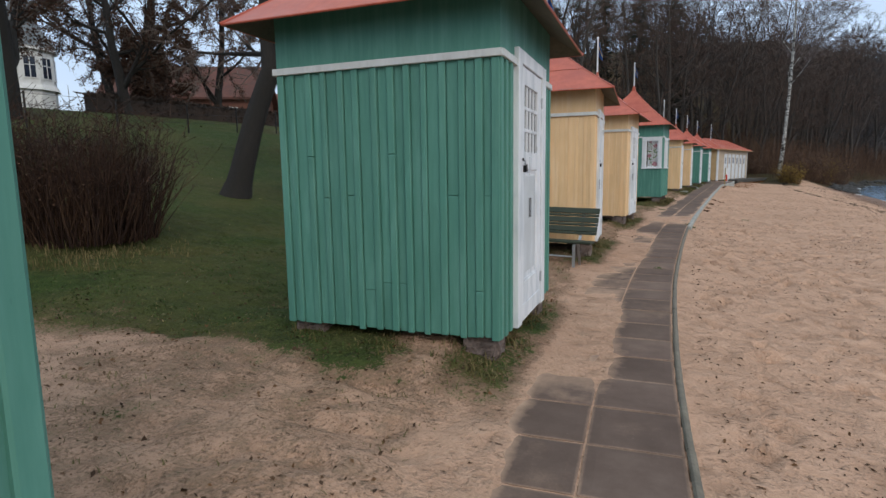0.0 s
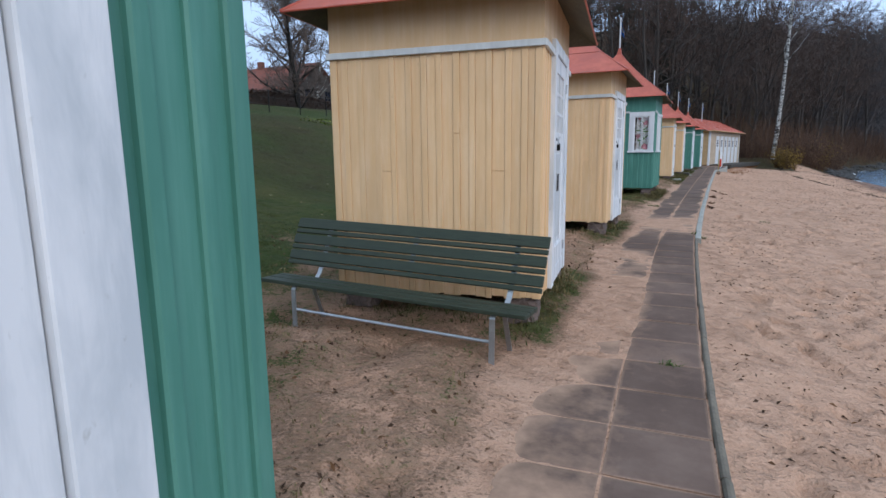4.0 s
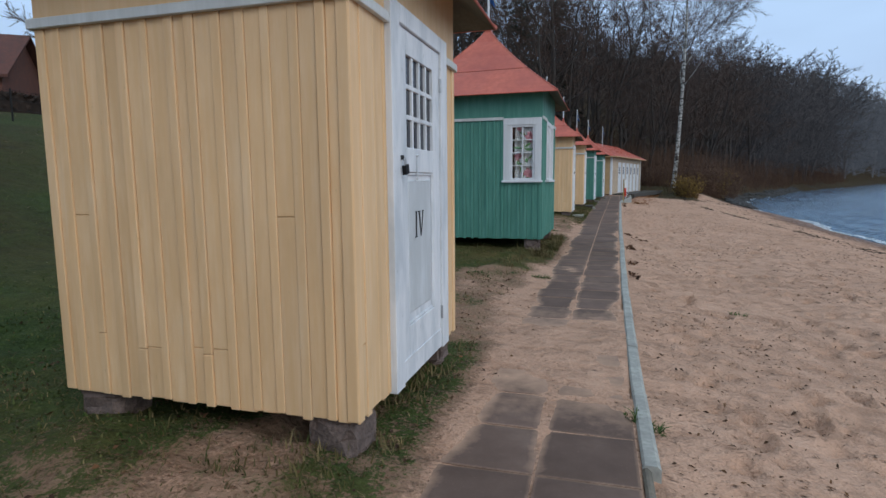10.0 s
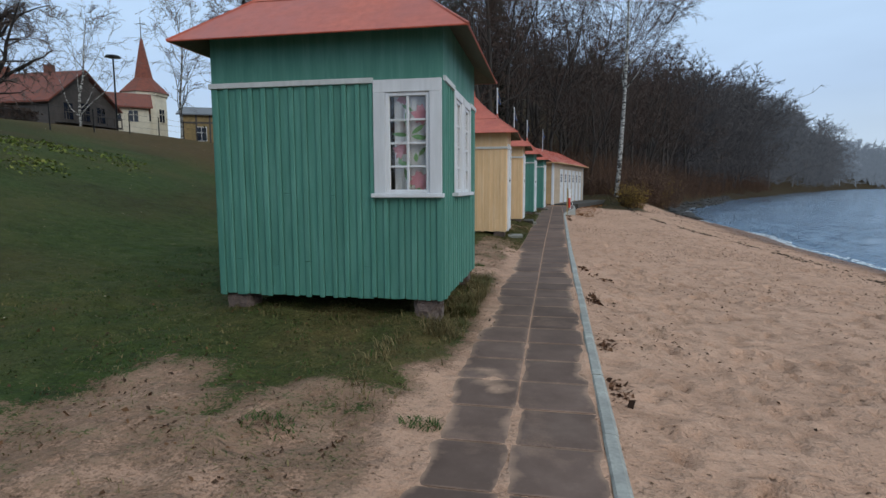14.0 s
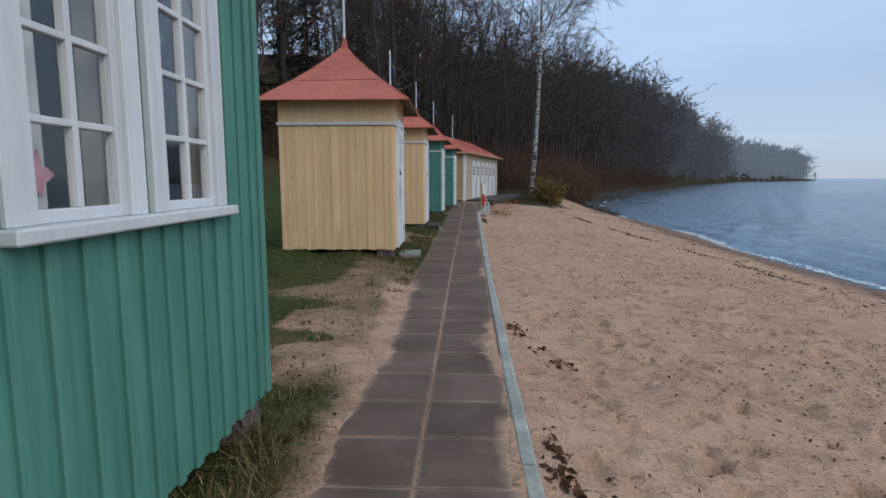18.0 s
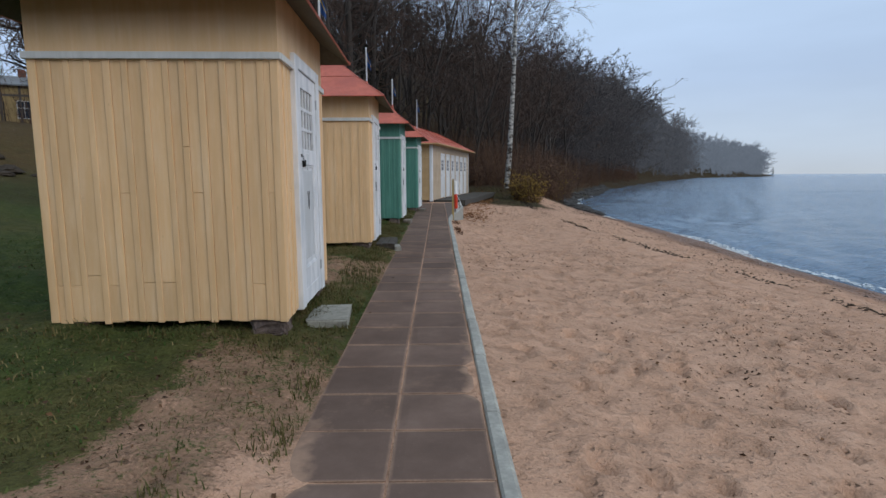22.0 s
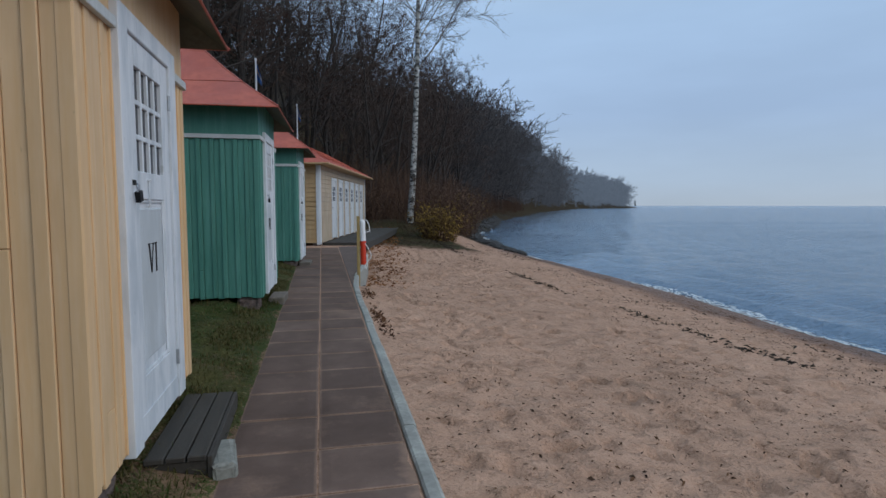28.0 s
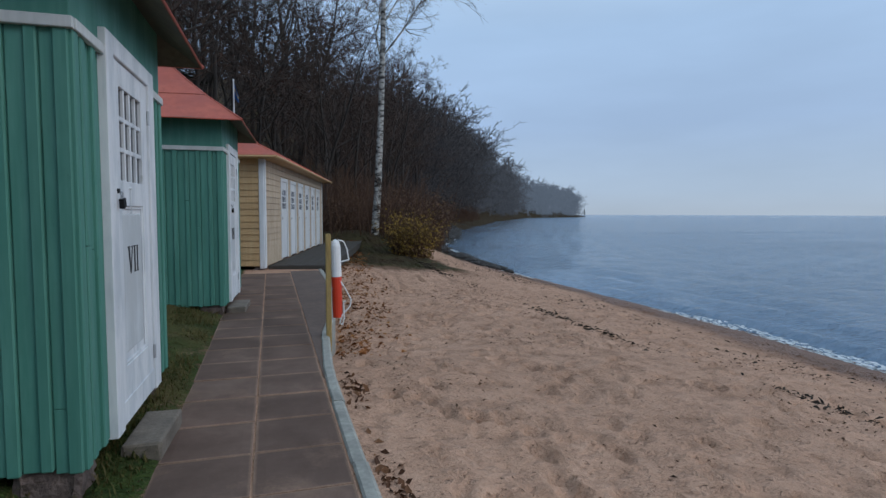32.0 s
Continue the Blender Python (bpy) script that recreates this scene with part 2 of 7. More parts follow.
M["seaweed"] = plain("dried_seaweed", (0.045, 0.034, 0.024), 0.85, 0, 0.5, 14, 0.0)
M["needles"] = plain("dark_conifer_needles", (0.018, 0.026, 0.017), 0.9, 0, 0.5, 2, 0.0)
M["dullglass"] = plain("dull_small_panes", (0.24, 0.26, 0.30), 0.25, 0, 0.25, 6, 0.0)
M["clap_pale"] = painted_wood("faded_cream_clapboard", (0.43, 0.33, 0.23), (0.50, 0.42, 0.32), 0.5)
M["plaster"] = plain("cream_plaster", (0.62, 0.58, 0.47), 0.85, 0, 0.15, 1.5, 0.1)
M["villa_white"] = plain("white_villa_wall", (0.58, 0.58, 0.57), 0.8, 0, 0.15, 1.5, 0.1)
M["redtile"] = plain("red_roof_tiles", (0.19, 0.060, 0.040), 0.8, 0, 0.35, 2.0, 0.3, 0.03)
M["oldtile"] = plain("weathered_roof_tiles", (0.105, 0.042, 0.032), 0.85, 0, 0.4, 2.0, 0.3, 0.03)
M["slate"] = plain("grey_slate_roof", (0.13, 0.14, 0.15), 0.6, 0, 0.25, 2.0, 0.2)
M["darkhouse"] = plain("dark_timber_house", (0.085, 0.075, 0.07), 0.85, 0, 0.3, 2.0, 0.2)
M["brickred"] = plain("dull_red_house_wall", (0.17, 0.07, 0.05), 0.85, 0, 0.3, 2.0, 0.2)
M["halftimber"] = plain("ochre_house_wall", (0.26, 0.19, 0.09), 0.85, 0, 0.3, 2.0, 0.2)
M["hedge"] = plain("hedge_leaves", (0.035, 0.022, 0.016), 0.9, 0, 0.5, 2.0, 0.0)
M["flagblue"] = plain("blue_flag_cloth", (0.02, 0.09, 0.28), 0.8, 0, 0.15, 6, 0.0)
M["flagyellow"] = plain("yellow_flag_cloth", (0.62, 0.45, 0.03), 0.8, 0, 0.15, 6, 0.0)
M["foam"] = plain("white_surf_foam", (0.70, 0.74, 0.76), 0.6, 0, 0.15, 9, 0.3, 0.02)


def birch_bark():
    m, n, l, b = material("birch_bark", 0.7, 0, 0.3)
    f = noise_tex(n, l, 2.2, 5, 0.7, (1.2, 1.2, 2.6))
    g = noise_tex(n, l, 1.0, 3, 0.6, (0.8, 0.8, 6))
    c = ramp(n, l, f, [(0.43, (0.02, 0.018, 0.016)), (0.51, (0.34, 0.33, 0.31)), (0.72, (0.58, 0.57, 0.54))])
    c = mixc(n, l, maprange(n, l, g, 0.58, 0.64, 0, 0.85), c, (0.03, 0.027, 0.025))
    l.new(c, b.inputs["Base Color"])
    bump(n, l, b, f, 0.4, 0.02)
    return m


M["birch"] = birch_bark()


def wood_twigs():
    """Bare twigs of a mixed wood: from grey to red-brown, tree by tree."""
    m, n, l, b = material("woodland_twigs", 0.9, 0, 0.2)
    info = n.new("ShaderNodeObjectInfo")
    f = noise_tex(n, l, 2.5, 4)
    c = ramp(n, l, info.outputs["Random"], [(0.0, (0.060, 0.050, 0.046)), (0.4, (0.085, 0.062, 0.052)), (0.75, (0.105, 0.064, 0.048)), (1.0, (0.075, 0.066, 0.062))])
    l.new(mixc(n, l, maprange(n, l, f, 0.35, 0.7, 0, 0.6), c, (0.045, 0.034, 0.030)), b.inputs["Base Color"])
    return m


M["wood_twig"] = wood_twigs()


def varied(name, stops, rough=0.85):
    """Blades, leaves and bits whose colour changes from piece to piece."""
    m, n, l, b = material(name, rough, 0, 0.2)
    geo = n.new("ShaderNodeNewGeometry")
    big = noise_tex(n, l, 1.1, 4, 0.6)
    t = arith(n, l, "ADD", arith(n, l, "MULTIPLY", geo.outputs["Random Per Island"], 0.6), maprange(n, l, big, 0.3, 0.7, 0.0, 0.4))
    l.new(ramp(n, l, t, stops), b.inputs["Base Color"])
    return m


M["grassblade"] = varied("grass_blades", [(0.1, (0.018, 0.042, 0.008)), (0.42, (0.044, 0.082, 0.018)), (0.66, (0.085, 0.098, 0.030)), (0.9, (0.17, 0.135, 0.060))])
M["fadedgrass"] = varied("faded_grass_blades", [(0.1, (0.032, 0.046, 0.012)), (0.4, (0.066, 0.068, 0.020)), (0.65, (0.100, 0.080, 0.030)), (0.9, (0.155, 0.120, 0.054))])
M["freshgrass"] = varied("fresh_grass_tuft", [(0.1, (0.028, 0.058, 0.014)), (0.9, (0.085, 0.12, 0.035))])
M["drygrass"] = varied("dry_grass_blades", [(0.1, (0.060, 0.048, 0.018)), (0.5, (0.125, 0.098, 0.042)), (0.9, (0.26, 0.20, 0.10))])
M["leafbits"] = varied("dead_leaf_bits", [(0.1, (0.035, 0.020, 0.013)), (0.5, (0.075, 0.042, 0.025)), (0.9, (0.16, 0.078, 0.035))])
M["driedleaf"] = varied("dried_brown_leaf_pile", [(0.1, (0.022, 0.012, 0.008)), (0.5, (0.085, 0.038, 0.020)), (0.9, (0.20, 0.10, 0.05))])
M["palebits"] = varied("pale_fallen_leaves", [(0.1, (0.12, 0.085, 0.04)), (0.5, (0.30, 0.24, 0.15)), (0.9, (0.50, 0.46, 0.38))])
M["russet"] = varied("russet_leaf_litter", [(0.1, (0.08, 0.032, 0.015)), (0.5, (0.22, 0.082, 0.028)), (0.9, (0.40, 0.19, 0.065))])
M["brush"] = varied("brown_brushwood", [(0.1, (0.035, 0.022, 0.017)), (0.5, (0.075, 0.043, 0.030)), (0.9, (0.13, 0.075, 0.045))])
M["darkbrush"] = varied("dark_brown_stems", [(0.1, (0.018, 0.010, 0.009)), (0.5, (0.042, 0.022, 0.016)), (0.9, (0.085, 0.046, 0.028))])
M["goldleaf"] = varied("golden_shrub_leaves", [(0.1, (0.06, 0.032, 0.012)), (0.5, (0.14, 0.085, 0.018)), (0.9, (0.26, 0.17, 0.03))])
M["ivyleaf"] = varied("yellow_green_plant_leaves", [(0.1, (0.05, 0.08, 0.014)), (0.5, (0.10, 0.135, 0.025)), (0.9, (0.19, 0.19, 0.05))])


def glass_dark():
    m, n, l, b = material("dark_window_glass", 0.06, 0, 0.5)
    f = noise_tex(n, l, 3, 3)
    l.new(ramp(n, l, f, [(0.3, (0.008, 0.012, 0.022)), (0.7, (0.02, 0.027, 0.045))]), b.inputs["Base Color"])
    return m


M["glass"] = glass_dark()


def curtain():
    """Thin white cotton, faintly uneven."""
    m, n, l, b = material("white_curtain_cloth", 0.8, 0, 0.2)
    f = noise_tex(n, l, 6, 3, 0.5)
    h = noise_tex(n, l, 60, 2)
    c = mixc(n, l, maprange(n, l, f, 0.35, 0.65, 0, 1), (0.84, 0.87, 0.92), (0.90, 0.92, 0.95))
    l.new(mixc(n, l, maprange(n, l, h, 0.4, 0.6, 0, 0.3), c, (0.82, 0.84, 0.87)), b.inputs["Base Color"])
    return m


M["curtain"] = curtain()


def pane_glass():
    m, n, l, b = material("clear_window_glass", 0.03, 0, 0.5)
    b.inputs["Base Color"].default_value = (0.9, 0.93, 0.95, 1)
    b.inputs["Transmission Weight"].default_value = 1.0
    b.inputs["IOR"].default_value = 1.45
    return m


M["pane"] = pane_glass()


def slab_material():
    """Brown-grey concrete, with a thin film of blown sand that gathers towards the slab's rim and in patches."""
    m, n, l, b = material("paving_concrete", 0.85, 0, 0.15)
    info = n.new("ShaderNodeObjectInfo")
    geo = n.new("ShaderNodeNewGeometry")
    def world_noise(scale, detail):
        t = n.new("ShaderNodeTexNoise")
        t.inputs["Scale"].default_value, t.inputs["Detail"].default_value, t.inputs["Roughness"].default_value = scale, detail, 0.62
        l.new(geo.outputs["Position"], t.inputs["Vector"])
        return t.outputs["Fac"]
    f, g, s_ = world_noise(2.6, 5), world_noise(70, 3), world_noise(1.15, 6)
    c = ramp(n, l, f, [(0.3, (0.098, 0.066, 0.053)), (0.55, (0.140, 0.096, 0.078)), (0.75, (0.182, 0.130, 0.106))])
    v = n.new("ShaderNodeHueSaturation")
    l.new(maprange(n, l, info.outputs["Random"], 0, 1, 0.84, 1.16), v.inputs["Value"])
    l.new(c, v.inputs["Color"])
    cover = n.new("ShaderNodeAttribute")
    cover.attribute_name = "film"
    tc = n.new("ShaderNodeTexCoord")
    sep = n.new("ShaderNodeSeparateXYZ")
    l.new(tc.outputs["Object"], sep.inputs[0])
    rim = arith(n, l, "MAXIMUM", arith(n, l, "ABSOLUTE", sep.outputs["X"], 0.0), arith(n, l, "ABSOLUTE", sep.outputs["Y"], 0.0))
    film = arith(n, l, "MULTIPLY", maprange(n, l, rim, 0.226, 0.246, 0.0, 0.8), maprange(n, l, f, 0.35, 0.65, 0.3, 1.0))
    film = arith(n, l, "MAXIMUM", film, maprange(n, l, s_, 0.58, 0.72, 0.0, 0.35))
    film = arith(n, l, "MULTIPLY", film, maprange(n, l, g, 0.3, 0.6, 0.4, 1.0))
    blown = arith(n, l, "ADD", cover.outputs["Fac"], arith(n, l, "MULTIPLY", arith(n, l, "SUBTRACT", world_noise(9, 5), 0.5), 0.7))
    film = arith(n, l, "MAXIMUM", film, maprange(n, l, blown, 0.12, 0.72, 0.0, 0.95))
    c = mixc(n, l, film, v.outputs[0], (0.45, 0.292, 0.205))
    c = mixc(n, l, maprange(n, l, g, 0.66, 0.76, 0, 0.35), c, (0.30, 0.22, 0.17))
    l.new(c, b.inputs["Base Color"])
    l.new(maprange(n, l, f, 0.3, 0.7, 0.75, 0.95), b.inputs["Roughness"])
    bump(n, l, b, g, 0.3, 0.003)
    return m


M["slab"] = slab_material()


def ground_material():
    """Sand, bare soil and turf in one sheet; their share is carried on the mesh, the ragged edges come from noise."""
    m, n, l, b = material("beach_ground", 0.95, 0, 0.15)
    at = n.new("ShaderNodeAttribute")
    at.attribute_name = "turf"
    wet = n.new("ShaderNodeAttribute")
    wet.attribute_name = "wet"
    lit = n.new("ShaderNodeAttribute")
    lit.attribute_name = "litter"
    big = noise_tex(n, l, 1.3, 6, 0.65)
    mid = noise_tex(n, l, 6.0, 6, 0.68)
    dent_shade = noise_tex(n, l, 5.0, 5, 0.65)
    fine = noise_tex(n, l, 48, 4, 0.7)
    grit = noise_tex(n, l, 260, 2, 0.6)
    patch = noise_tex(n, l, 0.38, 5, 0.6)
    damp_shade = noise_tex(n, l, 3.2, 6, 0.62, (1.0, 1.3, 1))
    hole = noise_tex(n, l, 19, 2, 0.5, (1.0, 1.5, 1))
    sand = ramp(n, l, mid, [(0.22, (0.435, 0.262, 0.176)), (0.5, (0.53, 0.326, 0.225)), (0.78, (0.59, 0.384, 0.276))])
    sand = mixc(n, l, maprange(n, l, patch, 0.42, 0.7, 0, 0.45), sand, (0.375, 0.224, 0.150))
    sand = mixc(n, l, maprange(n, l, grit, 0.40, 0.75, 0.0, 0.25), sand, (0.57, 0.390, 0.292))
    # damp patches and the shade of hollows, dents and pits put into the colour
    sand = mixc(n, l, maprange(n, l, damp_shade, 0.52, 0.66, 0.0, 0.52), sand, (0.285, 0.166, 0.108))
    sand = mixc(n, l, maprange(n, l, dent_shade, 0.60, 0.72, 0.0, 0.5), sand, (0.22, 0.128, 0.085))
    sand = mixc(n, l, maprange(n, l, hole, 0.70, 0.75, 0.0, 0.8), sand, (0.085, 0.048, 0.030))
    sand = mixc(n, l, 1.0, sand, ramp(n, l, fine, [(0.36, (0.88, 0.87, 0.86)), (0.5, (1.0, 1.0, 1.0)), (0.64, (1.07, 1.07, 1.07))]), "MULTIPLY")
    soil = ramp(n, l, mid, [(0.25, (0.115, 0.068, 0.043)), (0.5, (0.235, 0.146, 0.096)), (0.75, (0.36, 0.235, 0.160))])
    soil = mixc(n, l, maprange(n, l, fine, 0.56, 0.70, 0, 0.75), soil, (0.055, 0.034, 0.020))
    turf = ramp(n, l, mid, [(0.25, (0.015, 0.026, 0.006)), (0.5, (0.031, 0.052, 0.012)), (0.75, (0.064, 0.084, 0.022))])
    turf = mixc(n, l, maprange(n, l, patch, 0.44, 0.66, 0, 0.6), turf, (0.080, 0.068, 0.025))
    turf = mixc(n, l, maprange(n, l, fine, 0.5, 0.70, 0, 0.65), turf, (0.090, 0.125, 0.036))
    turf = mixc(n, l, maprange(n, l, big, 0.56, 0.72, 0, 0.7), turf, (0.014, 0.034, 0.008))
    spk = noise_tex(n, l, 17, 2, 0.5)
    turf = mixc(n, l, maprange(n, l, spk, 0.70, 0.73, 0, 0.8), turf, (0.19, 0.17, 0.10))
    edge = arith(n, l, "ADD", at.outputs["Fac"], arith(n, l, "MULTIPLY", arith(n, l, "SUBTRACT", big, 0.5), 1.0))
    edge = arith(n, l, "ADD", edge, arith(n, l, "MULTIPLY", arith(n, l, "SUBTRACT", fine, 0.5), 0.8))
    edge = arith(n, l, "ADD", edge, arith(n, l, "MULTIPLY", arith(n, l, "SUBTRACT", mid, 0.5), 1.0))
    c = mixc(n, l, maprange(n, l, edge, 0.16, 0.36, 0, 0.88), sand, soil)
    c = mixc(n, l, maprange(n, l, edge, 0.48, 0.66, 0, 1), c, turf)
    dead = mixc(n, l, maprange(n, l, fine, 0.35, 0.65, 0, 1), (0.022, 0.013, 0.008), (0.062, 0.034, 0.017))
    c = mixc(n, l, arith(n, l, "MULTIPLY", lit.outputs["Fac"], maprange(n, l, big, 0.2, 0.6, 0.4, 1.0)), c, dead)
    straw = n.new("ShaderNodeAttribute")
    straw.attribute_name = "straw"
    dry = ramp(n, l, fine, [(0.3, (0.050, 0.038, 0.015)), (0.5, (0.105, 0.078, 0.030)), (0.72, (0.17, 0.130, 0.058))])
    c = mixc(n, l, arith(n, l, "MULTIPLY", straw.outputs["Fac"], maprange(n, l, mid, 0.3, 0.6, 0.35, 1.0)), c, dry)
    moss = n.new("ShaderNodeAttribute")
    moss.attribute_name = "moss"
    brown = ramp(n, l, mid, [(0.25, (0.038, 0.026, 0.012)), (0.5, (0.085, 0.054, 0.022)), (0.75, (0.115, 0.082, 0.036))])
    c = mixc(n, l, arith(n, l, "MULTIPLY", moss.outputs["Fac"], maprange(n, l, big, 0.25, 0.55, 0.55, 0.95)), c, brown)
    wetc = mixc(n, l, 1.0, c, (0.40, 0.35, 0.32), "MULTIPLY")
    c = mixc(n, l, wet.outputs["Fac"], c, wetc)
    l.new(c, b.inputs["Base Color"])
    l.new(maprange(n, l, wet.outputs["Fac"], 0, 1, 0.95, 0.5), b.inputs["Roughness"])
    h = arith(n, l, "ADD", mid, arith(n, l, "MULTIPLY", fine, 0.14))
    # the hollows and pits darkened above also dip in the bump
    pock = maprange(n, l, damp_shade, 0.45, 0.68, 0, 1)
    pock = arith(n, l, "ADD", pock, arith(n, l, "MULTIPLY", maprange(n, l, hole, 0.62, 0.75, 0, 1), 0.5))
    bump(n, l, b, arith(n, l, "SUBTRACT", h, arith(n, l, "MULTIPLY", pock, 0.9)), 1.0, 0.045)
    return m


M["ground"] = ground_material()


def water_material():
    m, n, l, b = material("lake_water", 0.13, 0, 0.5)
    b.inputs["IOR"].default_value = 1.33
    big = noise_tex(n, l, 0.05, 3, 0.5)
    l.new(ramp(n, l, big, [(0.3, (0.118, 0.190, 0.278)), (0.7, (0.162, 0.246, 0.345))]), b.inputs["Base Color"])
    w1 = noise_tex(n, l, 0.9, 4, 0.6, (0.55, 1.5, 1), "Object", 0.5)
    w2 = noise_tex(n, l, 4.5, 4, 0.6, (0.7, 1.4, 1), "Object", 0.3)
    w3 = noise_tex(n, l, 2.2, 3, 0.55, (0.45, 1.3, 1), "Object", 0.4)
    # calmer in the lee of the wooded shore, with gusts between
    tc = n.new("ShaderNodeTexCoord")
    sep = n.new("ShaderNodeSeparateXYZ")
    l.new(tc.outputs["Object"], sep.inputs[0])
    lee = arith(n, l, "SUBTRACT", sep.outputs["Y"], arith(n, l, "MULTIPLY", sep.outputs["X"], 2.2))
    lee = arith(n, l, "ADD", lee, arith(n, l, "MULTIPLY", noise_tex(n, l, 0.12, 3, 0.5, (0.4, 1.2, 1), "Object", 0.2), 30.0))
    swell = maprange(n, l, lee, 22, 62, 1.0, 0.16)
    l.new(maprange(n, l, lee, 22, 62, 0.13, 0.06), b.inputs["Roughness"])
    bump(n, l, b, arith(n, l, "MULTIPLY", swell, arith(n, l, "ADD", arith(n, l, "ADD", w1, arith(n, l, "MULTIPLY", w3, 0.6)), arith(n, l, "MULTIPLY", w2, 0.3))), 1.0, 0.48)
    return m


M["water"] = water_material()


# ---- mesh helpers ----
def part(name, bm, mat, parent, label=""):
    """Links a bmesh, or shared mesh data, as one mesh object under a thing or a part."""
    if isinstance(bm, bmesh.types.BMesh):
        me = bpy.data.meshes.new(name)
        bm.to_mesh(me)
        bm.free()
        me.materials.append(mat)
    else:
        me = bm
    ob = new(name, me)
    ob.parent = parent
    if label:
        ob["label"] = label
    return ob


def thing(name, m, label, category, group="", kind=""):
    ob = new(name)
    ob.empty_display_size = 0.2
    ob.matrix_world = m
    return tagged(ob, label, category, group, kind)


def add_box(bm, x0, x1, y0, y1, z0, z1, m=None):
    vs = [Vector((x, y, z)) for z in (z0, z1) for x, y in ((x0, y0), (x1, y0), (x1, y1), (x0, y1))]
    v = [bm.verts.new(m @ p if m else p) for p in vs]
    for f in ((3, 2, 1, 0), (4, 5, 6, 7), (0, 1, 5, 4), (1, 2, 6, 5), (2, 3, 7, 6), (3, 0, 4, 7)):
        bm.faces.new([v[i] for i in f])
    return v


def box(x0, x1, y0, y1, z0, z1, bev=0.0, m=None):
    bm = bmesh.new()
    add_box(bm, x0, x1, y0, y1, z0, z1, m)
    if bev:
        bmesh.ops.bevel(bm, geom=bm.edges[:], offset=bev, segments=1, profile=0.5, affect="EDGES")
    return bm


def mesh_of(name, bm, mat):
    me = bpy.data.meshes.new(name)
    bm.to_mesh(me)
    bm.free()
    me.materials.append(mat)
    return me


def add_tube(bm, p0, p1, r0, r1, sides=8, caps=True):
    p0, p1 = Vector(p0), Vector(p1)
    q = (p1 - p0).to_track_quat("Z", "Y")
    rings = []
    for p, r in ((p0, r0), (p1, r1)):
        rings.append([bm.verts.new(p + q @ Vector((r * math.cos(2 * math.pi * i / sides), r * math.sin(2 * math.pi * i / sides), 0))) for i in range(sides)])
    for i in range(sides):
        j = (i + 1) % sides
        bm.faces.new((rings[0][i], rings[0][j], rings[1][j], rings[1][i]))
    if caps:
        bm.faces.new(rings[0][::-1])
        bm.faces.new(rings[1])


def tube(p0, p1, r0, r1, sides=8):
    bm = bmesh.new()
    add_tube(bm, p0, p1, r0, r1, sides)
    return bm


def raw_mesh(name, verts, faces, mat, smooth=False):
    me = bpy.data.meshes.new(name)
    me.from_pydata(verts, [], faces)
    me.materials.append(mat)
    if smooth:
        me.shade_smooth()
    return me


# ---- lie of the land ----
SEA = -0.8
PATH_Y = [-12, -6, 0, 2.3, 3.76, 4.62, 8.0, 12.7, 14.1, 17.0, 20.4, 24.7, 29.0, 39.6, 60]
PATH_X = [2.0, 0.85, -0.22, -0.587, -0.812, -0.934, -1.26, -1.52, -1.58, -1.64, -1.67, -1.685, -1.70, -1.678, -1.65]
SHORE_Y = [-400, -60, 30, 60, 70, 80, 94, 137, 171, 230, 425, 530, 620, 628, 640, 900]
SHORE_X = [60, 14, 8.2, 8.5, 9.6, 11.6, 17.6, 33, 50, 77, 185, 285, 358, 362, -120, -500]
_fy = np.linspace(-12, 60, 289)
_fx = np.interp(_fy, PATH_Y, PATH_X)
_fx = np.convolve(np.pad(_fx, 6, mode="edge"), np.ones(13) / 13, mode="valid")


def xc(y):
    return np.interp(y, _fy, _fx)


def zp(y):
    return 0.16 + 0.0105 * np.clip(y, -20, 60)


def smooth(a, b, v):
    t = np.clip((v - a) / (b - a), 0, 1)
    return t * t * (3 - 2 * t)


def wob(x, y, s, seed=0.0):
    """A cheap rolling noise in -1..1."""
    return (np.sin(x * s * 1.7 + y * s * 0.9 + seed) + np.sin(x * s * -1.1 + y * s * 2.3 + seed * 2.1) + np.sin(x * s * 2.9 - y * s * 1.9 + seed * 3.7)) / 3


_table = np.random.RandomState(3).rand(256, 256)


def vnoise(x, y, size, seed=0):
    """Smooth value noise in 0..1 with features of that size in metres."""
    u, v = np.asarray(x, float) / size + seed * 17.3, np.asarray(y, float) / size + seed * 9.1
    i, j = np.floor(u).astype(int), np.floor(v).astype(int)
    a, b_ = u - i, v - j
    a, b_ = a * a * (3 - 2 * a), b_ * b_ * (3 - 2 * b_)
    t = lambda p, q: _table[p % 256, q % 256]
    return (t(i, j) * (1 - a) + t(i + 1, j) * a) * (1 - b_) + (t(i, j + 1) * (1 - a) + t(i + 1, j + 1) * a) * b_


def edge_x(y):
    """The seaward edge of the paving, which flares out near the end."""
    return np.where(np.asarray(y) < 40.5, xc(y) + 0.51, np.interp(y, [40.5, 41, 42.2, 43.2, 46, 48.7], [-1.17, -1.15, -1.06, -0.89, -0.58, -0.55]))


